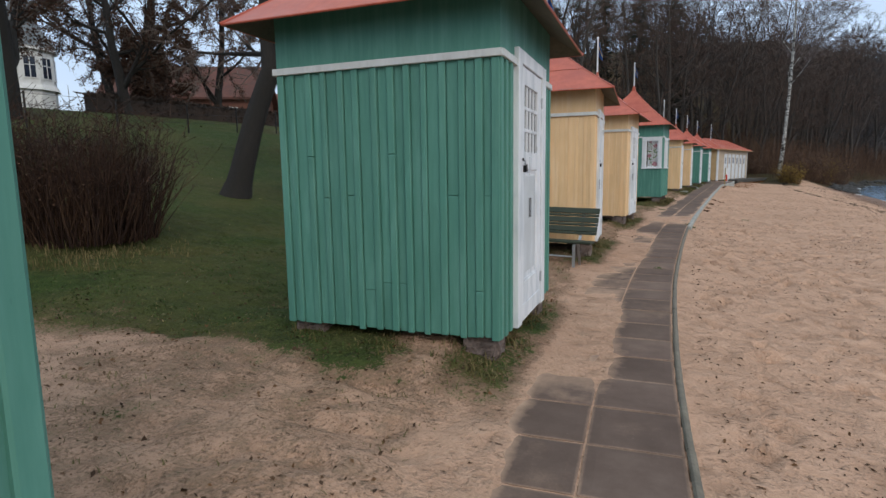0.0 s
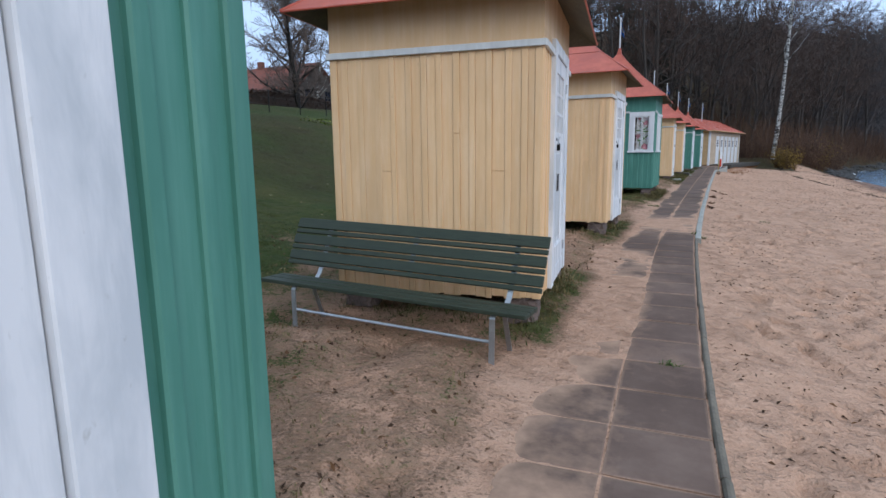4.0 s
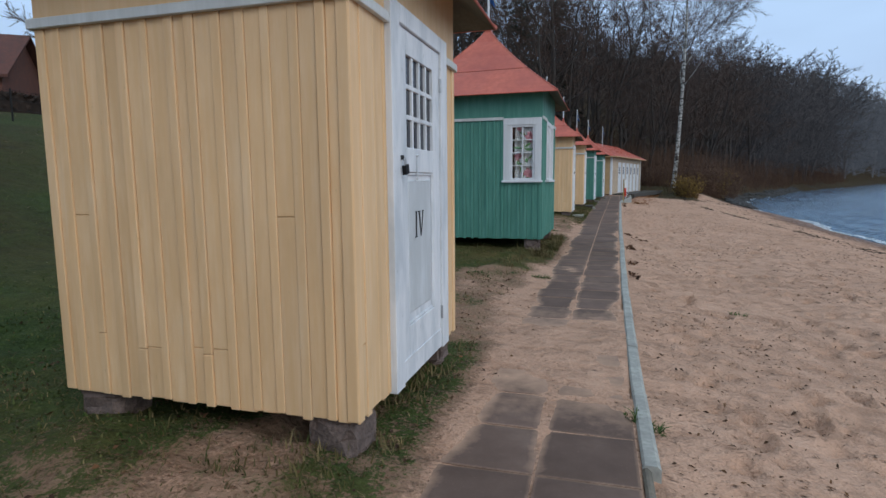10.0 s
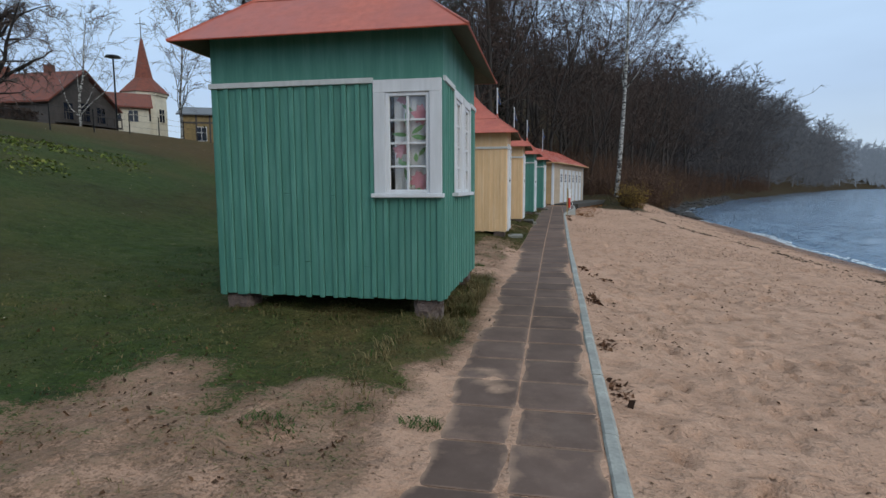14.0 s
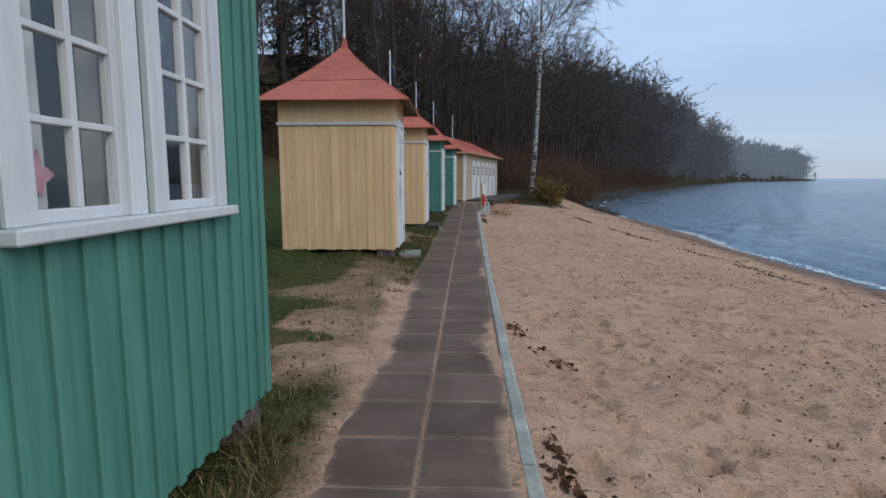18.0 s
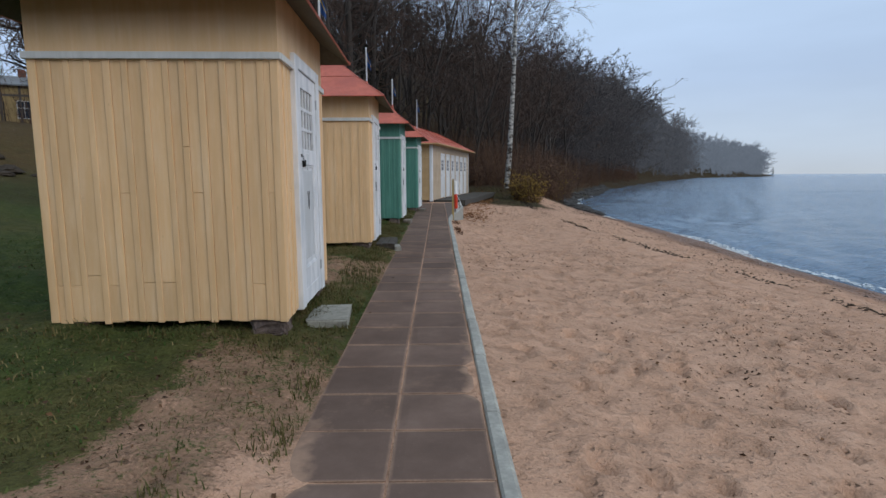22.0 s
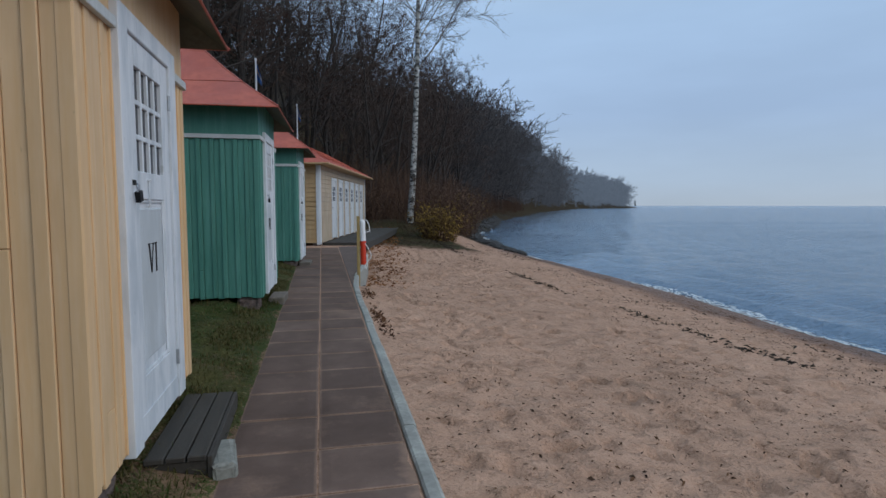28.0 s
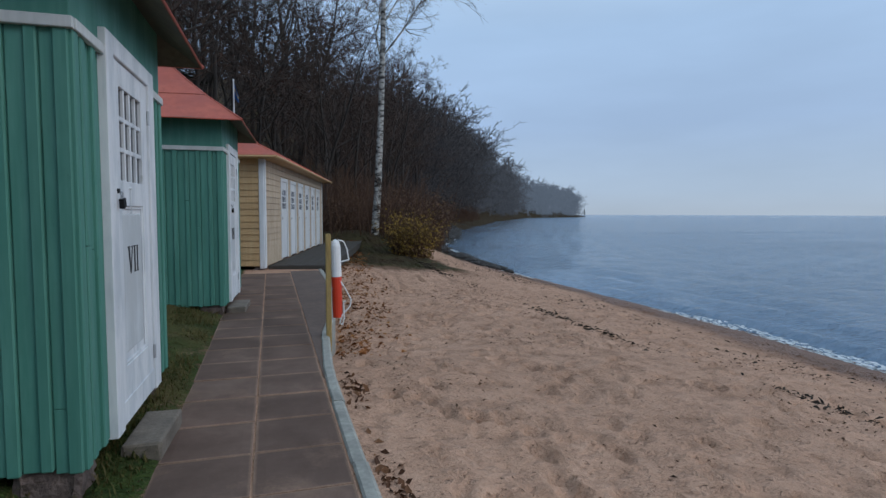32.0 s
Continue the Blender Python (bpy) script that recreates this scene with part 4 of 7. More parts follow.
def hut_door(hut, f, s0, s1, z0, z1, text):
    """Framed white door: twelve small panes above, one sunk panel with the number below, hasp and padlock."""
    fl, fr = 0.128, 0.145
    for name, a, b_, lo, hi in (("door_post", s0, s0 + fl, z0, z1), ("door_post", s1 - fr, s1, z0, z1), ("door_head", s0 + fl, s1 - fr, z1 - 0.10, z1)):
        part(name, face_box(f, a, b_, -0.02, 0.040, lo, hi, 0.004), M["door_white"], hut)
    a, b_, lo, hi = s0 + fl + 0.004, s1 - fr - 0.004, z0 + 0.01, z1 - 0.104
    door = part("door", face_box(f, a, b_, -0.012, -0.004, lo, hi), M["door_white"], hut, "white-painted door with twelve small panes and a black number")
    W, Hh = b_ - a, hi - lo
    g0, g1, gz0, gz1 = a + W * 0.165, b_ - W * 0.185, 1.335, 1.845
    p0, p1, pz0, pz1 = a + W * 0.172, b_ - W * 0.178, 0.30, 1.195
    rails = ((a, g0, lo, hi), (g1, b_, lo, hi), (g0, g1, gz1, hi), (g0, g1, pz1, gz0), (g0, g1, lo, pz0))
    for r0, r1, rz0, rz1 in rails:
        part("door_rail", face_box(f, r0, r1, -0.004, 0.024, rz0, rz1, 0.003), M["door_white"], door)
    for r0, r1, rz0, rz1 in ((g0, p0, pz0, pz1), (p1, g1, pz0, pz1)):
        if r1 - r0 > 0.002:
            part("door_rail", face_box(f, r0, r1, -0.004, 0.0235, rz0, rz1, 0.003), M["door_white"], door)
    part("door_panel", face_box(f, p0, p1, -0.004, 0.006, pz0, pz1, 0.002), M["door_white"], door)
    fb = fix(box(p0 + 0.034, p1 - 0.034, 0.003, 0.0115, pz0 + 0.055, pz1 - 0.040))
    for v in fb.verts:
        if v.co.y > 0.01:
            v.co.x += 0.012 if v.co.x < (p0 + p1) / 2 else -0.012
            v.co.z += 0.014 if v.co.z < 0.7 else -0.012
    fb.transform(f)
    part("raised_field", fix(fb), M["panel_grey"], door, "grey raised field of the door panel")
    for r0, r1, rz0, rz1 in ((p0, p0 + 0.018, pz0, pz1), (p1 - 0.018, p1, pz0, pz1), (p0 + 0.018, p1 - 0.018, pz1 - 0.018, pz1), (p0 + 0.018, p1 - 0.018, pz0, pz0 + 0.018)):
        part("panel_mould", face_box(f, r0, r1, 0.0065, 0.016, rz0, rz1, 0.004), M["door_white"], door)
    part("kick_board", face_box(f, a + 0.01, b_ - 0.01, 0.0245, 0.031, lo, lo + 0.13, 0.002), M["door_white"], door)
    cord = bmesh.new()
    cs = p0 + 0.155
    add_tube(cord, f @ Vector((cs, 0.03, pz1 + 0.10)), f @ Vector((cs + 0.004, 0.029, pz1 - 0.03)), 0.003, 0.003, 5)
    add_tube(cord, f @ Vector((cs, 0.024, pz1 + 0.10)), f @ Vector((cs, 0.042, pz1 + 0.10)), 0.008, 0.006, 8)
    add_tube(cord, f @ Vector((cs + 0.004, 0.024, pz1 - 0.045)), f @ Vector((cs + 0.004, 0.034, pz1 - 0.03)), 0.009, 0.005, 8)
    part("latch_cord", fix(cord), M["door_white"], door, "thin white latch cord")
    for k in range(1, 4):
        s = g0 + (g1 - g0) * k / 4
        part("glazing_bar", face_box(f, s - 0.011, s + 0.011, -0.004, 0.019, gz0, gz1, 0.003), M["door_white"], door)
    for k in range(1, 3):
        z = gz0 + (gz1 - gz0) * k / 3
        part("glazing_bar", face_box(f, g0, g1, -0.004, 0.0175, z - 0.013, z + 0.013, 0.003), M["door_white"], door)
    for i in range(4):
        for j in range(3):
            c0, c1 = g0 + (g1 - g0) * i / 4, g0 + (g1 - g0) * (i + 1) / 4
            d0, d1 = gz0 + (gz1 - gz0) * j / 3, gz0 + (gz1 - gz0) * (j + 1) / 3
            part("pane", face_box(f, c0, c1, -0.0035, 0.003, d0, d1), M["glass"], door)
    nb = numeral(text, 0.158)
    nb.transform(f @ Matrix.Translation(((p0 + p1) / 2 + {"II": 0.008, "III": -0.002, "IV": -0.02, "V": -0.003}.get(text, 0.0), 0.0125, 0.805)))
    part("number", fix(nb), M["number"], door, "black painted number " + text)
    lz = 1.255
    part("hasp", face_box(f, a - 0.025, a + 0.02, 0.0405, 0.046, lz + 0.005, lz + 0.03, 0.002), M["black"], door)
    lock = bmesh.new()
    tilt = f @ Matrix.Translation((a - 0.008, 0.058, lz + 0.012)) @ Matrix.Rotation(radians(-13), 4, "Y")
    add_box(lock, -0.024, 0.024, -0.012, 0.012, -0.086, -0.036, tilt)
    part("padlock", fix(lock), M["black"], door, "black padlock")
    lock = bmesh.new()
    for q0, q1 in (((-0.015, -0.04), (-0.015, -0.008)), ((0.015, -0.04), (0.015, -0.008)), ((-0.015, -0.008), (-0.006, 0.0)), ((0.015, -0.008), (0.006, 0.0)), ((-0.007, 0.0), (0.007, 0.0))):
        add_tube(lock, tilt @ Vector((q0[0], 0, q0[1])), tilt @ Vector((q1[0], 0, q1[1])), 0.004, 0.004, 6)
    part("shackle", fix(lock), M["steel"], door, "bright steel shackle")
    for z in (lo + 0.2, hi - 0.25):
        hb = bmesh.new()
        add_tube(hb, f @ Vector((b_ + 0.004, 0.032, z)), f @ Vector((b_ + 0.004, 0.032, z + 0.09)), 0.009, 0.009, 8)
        part("hinge", fix(hb), M["rail"], door)


def flagpole(hut, top, h, flag, rng):
    bm = tube(top - Vector((0, 0, 0.15)), top + Vector((0, 0, h)), 0.022, 0.016, 8)
    add_tube(bm, top + Vector((0, 0, h)), top + Vector((0, 0, h + 0.04)), 0.028, 0.02, 8)
    part("flagpole", bm, M["white"], hut, "short white-painted wooden flagpole")
    if flag:
        n = 8
        for mat, bands in ((M["flagblue"], [(0, 0.32), (0.45, 1.0)]), (M["flagyellow"], [(0.32, 0.45)])):
            bm = bmesh.new()
            for v0, v1 in bands:
                rows = []
                for i in range(n + 1):
                    s = i / n
                    px = 0.02 + 0.10 * s * (0.6 + 0.4 * math.sin(2 * s))
                    wv = 0.03 * math.sin(7 * s)
                    zt = h - 0.06 - 0.32 * s
                    rows.append([bm.verts.new(top + Vector((px, wv + dy, zt - v * 0.36 * (1 - 0.55 * s)))) for v in (v0, v1) for dy in (0.0,)])
                for i in range(n):
                    bm.faces.new((rows[i][0], rows[i + 1][0], rows[i + 1][1], rows[i][1]))
            bmesh.ops.solidify(bm, geom=bm.faces[:], thickness=0.003)
            part("flag", fix(bm), mat, hut, "limp blue and yellow pennant")


def rough_block(name, x, y, z0, z1, sx, sy, rng, mat, label, yaw=0):
    """A hand-split stone, uneven on all sides, its base a little in the ground."""
    bm = bmesh.new()
    add_box(bm, -sx / 2, sx / 2, -sy / 2, sy / 2, z0, z1)
    bmesh.ops.bevel(bm, geom=bm.edges[:], offset=min(sx, sy, z1 - z0) * 0.22, segments=2, profile=0.55, affect="EDGES")
    bmesh.ops.subdivide_edges(bm, edges=bm.edges[:], cuts=1, use_grid_fill=True)
    top = max(v.co.z for v in bm.verts)
    for v in bm.verts:
        v.co += Vector((rng.uniform(-1, 1), rng.uniform(-1, 1), 0)) * min(sx, sy) * 0.065
        if v.co.z < top - 0.002:
            v.co.z += rng.uniform(-1, 1) * 0.006
    me = mesh_of(name, bm, mat)
    ob = new(name, me)
    ob.matrix_world = pose(x, y, 0, 0, 0, yaw)
    return tagged(ob, label, "stone", "foundation stones")


def hut(x, y, z, yaw, colour, text, seed, w=1.788, d=1.76, hb=1.96, o=0.278, he=2.303, ha=3.335, pole=0.9, flag=True, stones=True, label="", dx0=0.385, dw=1.03):
    rng = random.Random(seed)
    h = thing("bathing_hut", pose(x, y, z, 0, 0, yaw), label, "hut", "bathing huts along the path")
    mat = M[colour]
    fs = face_matrices(w, d)
    kiosk = text == ""
    wins = {}
    if kiosk:
        wins = {"south": [(w - 0.665, w - 0.006, 0.985, 2.08)], "east": [(0.555, 1.135, 0.985, 2.08), (1.185, 1.765, 0.985, 2.08)]}
    for name, f in fs.items():
        length = w if name in ("south", "north") else d
        spans = []
        if name == "east" and not kiosk:
            spans = [(dx0, dx0 + dw, -0.05, hb + 0.12)]
        if name in wins:
            spans = [(wins[name][0][0], wins[name][-1][1], 0.985, 2.08)]
        # wall core, in pieces round the opening
        cores = [(0.02, length - 0.02, 0.0, he + 0.19)]
        if spans:
            a, b_, zl, zh = spans[0]
            cores = [(0.02, a, 0.0, he + 0.19), (b_, length - 0.02, 0.0, he + 0.19), (a, b_, zh, he + 0.19)] + ([(a, b_, 0.0, zl)] if zl > 0 else [])
        for a, b_, lo, hi in cores:
            if b_ - a > 0.01:
                part("wall_panel", face_box(f, a, b_, -0.07, -0.021, lo, hi), M["oldwood"] if lo == 0.0 else mat, h)
        boards(h, f, length, 0.0, hb, mat, rng, spans, 0.140, *(((0.004, 0.009), 0.016) if colour == "green" else ((0.0005, 0.003), 0.007)))
        # frieze and the white band under it
        segs = [(0.0, length)]
        if spans:
            a, b_, zl, zh = spans[0]
            segs = [(0.0, a), (b_, length)]
        lap = 0.026 if name in ("south", "north") else 0.0
        part("frieze_board", face_box(f, -0.002, length + 0.002, -0.02, 0.004, hb + (0.12 if spans and not kiosk else 0.0), he + 0.18), mat, h)
        for i, (a, b_) in enumerate(segs):
            if b_ - a < 0.02:
                continue
            if spans and not kiosk:
                part("frieze_board", face_box(f, a, b_, -0.02, 0.004, hb, hb + 0.12), mat, h)
            a2, b2 = a - (lap if a == 0 else 0), b_ + (lap if b_ == length else 0)
            part("band", face_box(f, a2, b2, 0.003, 0.032, hb - 0.015, hb + 0.035, 0.003), M["grey_trim"], h, "narrow grey-white band board")
        if name == "east" and not kiosk:
            hut_door(h, f, dx0, dx0 + dw, -0.02, hb + 0.12, text)
        if name in wins:
            for opening in wins[name]:
                hut_window(h, f, *opening, name == "south")
            if len(wins[name]) == 2:
                part("board", face_box(f, wins[name][0][1], wins[name][1][0], -0.02, 0.002, 0.985, 2.08), mat, h)
    part("floor", box(-w + 0.03, -0.03, 0.03, d - 0.03, 0.005, 0.06), M["oldwood"], h)
    part("ceiling", box(-w + 0.03, -0.03, 0.03, d - 0.03, he + 0.12, he + 0.15), M["oldwood"], h)
    curved_roof(w, d, o, he, ha, M["roof"], h)
    apex = Vector((-w / 2, d / 2, ha + 0.03))
    cone = tube(apex - Vector((0, 0, 0.06)), apex + Vector((0, 0, 0.10)), 0.055, 0.022, 8)
    part("finial", cone, M["roof"], h)
    if pole:
        flagpole(h, apex, pole, flag, rng)
    if stones:
        R = pose(x, y, 0, 0, 0, yaw)
        for lx, ly in ((-0.17, 0.16), (-w + 0.17, 0.16), (-0.17, d - 0.16), (-w + 0.17, d - 0.16)):
            p = R @ Vector((lx, ly, 0))
            g = land_z(p.x, p.y)
            rough_block("foundation_stone", p.x, p.y, min(g - 0.05, z - 0.09), z - 0.002, 0.27, 0.26, rng, M["stone"], "rough grey-brown granite block under a hut corner", yaw + rng.uniform(-5, 5))
    return h


def leaf_shape(bm, f, u, v, n, ln, wd, ang):
    """One printed leaf: a pointed oval on the cloth."""
    pts = [(0, 0), (0.3, 0.75), (0.6, 0.8), (1, 0), (0.6, -0.8), (0.3, -0.75)]
    ca, sa = math.cos(ang), math.sin(ang)
    bm.faces.new([bm.verts.new(f @ Vector((u + (x * ln) * ca - (y * wd) * sa, n, v + (x * ln) * sa + (y * wd) * ca))) for x, y in pts])


def hut_window(h, f, a, b_, z0, z1, curtained):
    """Wide flat white architrave with a sill; an eight-pane casement, with or without a curtain behind clear glass."""
    fr = 0.117 if curtained else 0.085
    win = part("window", face_box(f, a, b_, 0.0, 0.030, z1 - fr, z1, 0.004), M["white"], h, "white-framed window of eight small panes")
    part("sill", face_box(f, a - 0.022, b_ + 0.022, -0.02, 0.070, z0 - 0.005, z0 + 0.035, 0.006), M["white"], win)
    for s0, s1 in ((a, a + fr), (b_ - fr, b_)):
        part("architrave", face_box(f, s0, s1, 0.0, 0.030, z0 + 0.035, z1 - fr, 0.004), M["white"], win)
    c0, c1, bot, top = a + fr, b_ - fr, z0 + 0.035, z1 - fr
    k = 0.036
    for s0, s1, q0, q1 in ((c0, c0 + k, bot, top), (c1 - k, c1, bot, top), (c0 + k, c1 - k, top - k, top), (c0 + k, c1 - k, bot, bot + k)):
        part("casement", face_box(f, s0, s1, -0.03, 0.014, q0, q1, 0.004), M["white"], win)
    g0, g1, y0, y1 = c0 + k, c1 - k, bot + k, top - k
    part("glazing_bar", face_box(f, (g0 + g1) / 2 - 0.012, (g0 + g1) / 2 + 0.012, -0.024, 0.008, y0, y1, 0.003), M["white"], win)
    for i in range(1, 4):
        z = y0 + (y1 - y0) * i / 4
        part("glazing_bar", face_box(f, g0, g1, -0.024, 0.007, z - 0.010, z + 0.010, 0.003), M["white"], win)
    for i in range(2):
        for j in range(4):
            s0, s1 = g0 + (g1 - g0) * i / 2, g0 + (g1 - g0) * (i + 1) / 2
            q0, q1 = y0 + (y1 - y0) * j / 4, y0 + (y1 - y0) * (j + 1) / 4
            ob = part("pane", face_box(f, s0, s1, -0.012, -0.008, q0, q1), M["pane"], win)
            ob.visible_shadow = False
    for s0, s1 in ((a + 0.02, c0 + 0.004), (c1 - 0.004, b_ - 0.02)):
        part("lining", face_box(f, s0, s1, -0.12, -0.032, z0 + 0.02, z1 - 0.04), M["reveal"], win)
    bm = bmesh.new()
    cols = []
    wide, tall = g1 - g0, y1 - y0
    # drawn to one side behind the narrower casements
    lo, span, deep, fold = (0.10, 0.92, -0.052, 0.003) if curtained else (-0.05, 0.55, -0.10, 0.008)
    for i in range(25):
        s = g0 + wide * (lo + span * i / 24)
        cols.append([bm.verts.new(f @ Vector((s, deep + fold * math.sin(i * 1.1), q))) for q in (y0 - 0.02, y1 + 0.02)])
    for i in range(24):
        bm.faces.new((cols[i][0], cols[i + 1][0], cols[i + 1][1], cols[i][1]))
    bmesh.ops.solidify(bm, geom=bm.faces[:], thickness=0.002)
    part("curtain", fix(bm), M["curtain"], win, "white curtain printed with pink roses and green leaves")
    if not curtained:
        for mat, kind, spots in ((M["print_green"], "leaf_print", ((0.12, 0.16, 0.16, 60), (0.30, 0.30, 0.16, 120), (0.16, 0.46, 0.15, 80), (0.34, 0.62, 0.14, 30), (0.15, 0.82, 0.16, 100))), (M["print_pink"], "rose_print", ((0.38, 0.10, 0.08, 0), (0.36, 0.10, 0.08, 72), (0.38, 0.10, 0.08, 144), (0.36, 0.11, 0.08, 216), (0.38, 0.11, 0.08, 288)))):
            bm = bmesh.new()
            for u, v, ln, ang in spots:
                leaf_shape(bm, f, g0 + wide * u, y0 + tall * v, deep + 0.0105, ln * tall, 0.03 * tall, radians(ang))
            part(kind, bm, mat, win)
        return
    rng = random.Random(31)
    bm = bmesh.new()
    for u, v, ln, ang in ((0.36, 0.25, 0.20, -75), (0.30, 0.44, 0.18, -100), (0.56, 0.60, 0.20, 35), (0.56, 0.58, 0.20, -8), (0.50, 0.59, 0.20, 175), (0.50, 0.62, 0.22, 100), (0.50, 0.0, 0.12, 80), (0.62, 0.01, 0.18, 12), (0.76, 0.36, 0.14, 50), (0.70, 0.30, 0.10, 95), (0.55, 0.27, 0.16, 170), (0.30, 0.92, 0.16, -30), (0.95, 0.55, 0.12, 60)):
        leaf_shape(bm, f, g0 + wide * u, y0 + tall * v, -0.0475, ln * tall, 0.028 * tall * rng.uniform(0.9, 1.3), radians(ang))
    part("leaf_print", bm, M["print_green"], win)
    bm = bmesh.new()
    for u, v, r in ((0.80, 0.10, 0.125), (0.86, 0.80, 0.12), (0.26, 0.43, 0.09), (0.35, 0.98, 0.07)):
        for i in range(9):
            leaf_shape(bm, f, g0 + wide * u, y0 + tall * v, -0.0470 + 0.0001 * i, r * tall * rng.uniform(0.8, 1.2), r * 0.32 * tall, 6.283 * i / 9 + rng.uniform(-0.2, 0.2))
    part("rose_print", bm, M["print_pink"], win)


G_LABEL = "green-painted board hut with red metal roof and white door"
Y_LABEL = "pale yellow board hut with red metal roof and white door"
hut(-0.83, -1.25, 0.40, 8.0, "green", "I", 11, label=G_LABEL)
hut(-1.46, 3.589, 0.449, 6.8, "green", "II", 12, label=G_LABEL)
hut(-1.987, 8.655, 0.511, 8.5, "yellow", "III", 13, d=1.84, dx0=0.465, dw=1.08, label=Y_LABEL)
hut(-2.362, 13.555, 0.570, 1.5, "yellow", "IV", 14, d=1.79, dx0=0.42, dw=1.06, label=Y_LABEL)
hut(-2.484, 21.014, 0.689, 1.1, "green", "", 15, w=2.338, d=2.27, hb=2.069, o=0.28, he=2.475, ha=3.883, label="larger green hut with red roof and white flower-curtained windows")
hut(-2.62, 29.162, 0.712, 1.5, "yellow", "V", 16, flag=False, label=Y_LABEL)
hut(-2.549, 34.037, 0.735, 0.6, "yellow", "VI", 17, label=Y_LABEL)
hut(-2.389, 38.878, 0.759, -1.6, "green", "VII", 18, label=G_LABEL)
hut(-2.132, 43.608, 0.749, -3.3, "green", "VIII", 19, label=G_LABEL)


# ---- path, kerb and walkway ----
path = thing("pavement", Matrix(), "two-column path of worn grey-brown concrete slabs, partly under sand", "path", kind="structure")
prng = random.Random(5)


def paving_slab(x, y, z, ang, tilt):
    """One slab with an arrised rim; its top carries how much blown sand lies on it."""
    n, half = 8, 0.2435
    m = pose(x, y, z, tilt[0] + 0.6, tilt[1], ang)
    grid = np.linspace(-half, half, n + 1)
    v, f = [], []
    for b_ in grid:
        for a in grid:
            rim = max(abs(a), abs(b_)) > half - 1e-6
            v.append((a, b_, -0.005 if rim else 0.0))
    for j in range(n):
        for i in range(n):
            k = j * (n + 1) + i
            f.append((k, k + 1, k + n + 2, k + n + 1))
    ring = list(range(n)) + [(j + 1) * (n + 1) - 1 for j in range(n)] + [n * (n + 1) + i for i in range(n, 0, -1)] + [j * (n + 1) for j in range(n, 0, -1)]
    base = len(v)
    v += [(v[k][0], v[k][1], -0.05) for k in ring]
    c = len(ring)
    f += [(ring[(k + 1) % c], ring[k], base + k, base + (k + 1) % c) for k in range(c)]
    me = raw_mesh("paving_slab", v, f, M["slab"])
    w = np.array([m @ Vector(q) for q in v])
    at = me.attributes.new("film", "FLOAT", "POINT")
    at.data.foreach_set("value", drift(w[:, 0], w[:, 1]).astype(np.float32))
    ob = part("paving_slab", me, None, path)
    ob.matrix_world = m


yy = -7.75
while yy < 48.4:
    dx = float(xc(yy + 0.2) - xc(yy - 0.2)) / 0.4
    ang = -math.degrees(math.atan(dx))
    ca, sa = math.cos(radians(ang)), math.sin(radians(ang))
    for side in (-0.25, 0.25):
        px, py = float(xc(yy)) + side * ca, yy + side * sa
        paving_slab(px, py, float(zp(py)) + prng.uniform(-0.002, 0.002), ang + prng.uniform(-0.4, 0.4), (prng.uniform(-0.2, 0.2), prng.uniform(-0.2, 0.2)))
    yy += 0.5 * ca
# the concrete apron where the path widens to the deck
bm = bmesh.new()
ys = np.linspace(40.6, 48.6, 33)
tops, bots, outs, deeps = [], [], [], []
for q in ys:
    ex, z = float(edge_x(q)), float(zp(q))
    tops.append(bm.verts.new((float(xc(q)) + 0.508, q, z - 0.004)))
    outs.append(bm.verts.new((ex + 0.002, q, z - 0.004)))
    deeps.append(bm.verts.new((ex + 0.002, q, z - 0.8)))
for i in range(len(ys) - 1):
    bm.faces.new((tops[i], tops[i + 1], outs[i + 1], outs[i]))
    bm.faces.new((outs[i], outs[i + 1], deeps[i + 1], deeps[i]))
part("apron", fix(bm), M["apron"], path, "smooth concrete apron beside the slabs")

kerb = thing("kerb", Matrix(), "pale concrete kerb along the seaward edge of the path", "kerb", kind="structure")
q = -7.0
while q < 48.2:
    old = q < 13.9
    ln = 1.0
    w0, lift = (0.045, 0.004) if old else (0.088, 0.010)
    a, b_ = q + 0.004, q + ln - 0.004
    bm = bmesh.new()
    rows = []
    for s in np.linspace(a, b_, 4):
        ex = float(edge_x(s)) + (0.0 if s < 40.6 else 0.004)
        z = float(zp(s)) + lift
        dn = 0.22 if s < 40.6 else 0.75
        prof = [(0.0, -dn), (0.0, -0.012), (0.012, 0.0), (w0 - 0.02, 0.0), (w0, -0.016), (w0 + 0.006, -dn)]
        rows.append([bm.verts.new((ex + u, s, z + h)) for u, h in prof])
    for i in range(3):
        for j in range(5):
            bm.faces.new((rows[i][j], rows[i + 1][j], rows[i + 1][j + 1], rows[i][j + 1]))
    bm.faces.new(rows[0]), bm.faces.new(rows[-1][::-1])
    ob = part("kerbstone", fix(bm), M["kerb_old"] if old else M["kerb"], kerb)
    ob.matrix_world = Matrix.Translation((prng.uniform(-0.004, 0.004), 0, prng.uniform(-0.004, 0.004)))
    q += ln

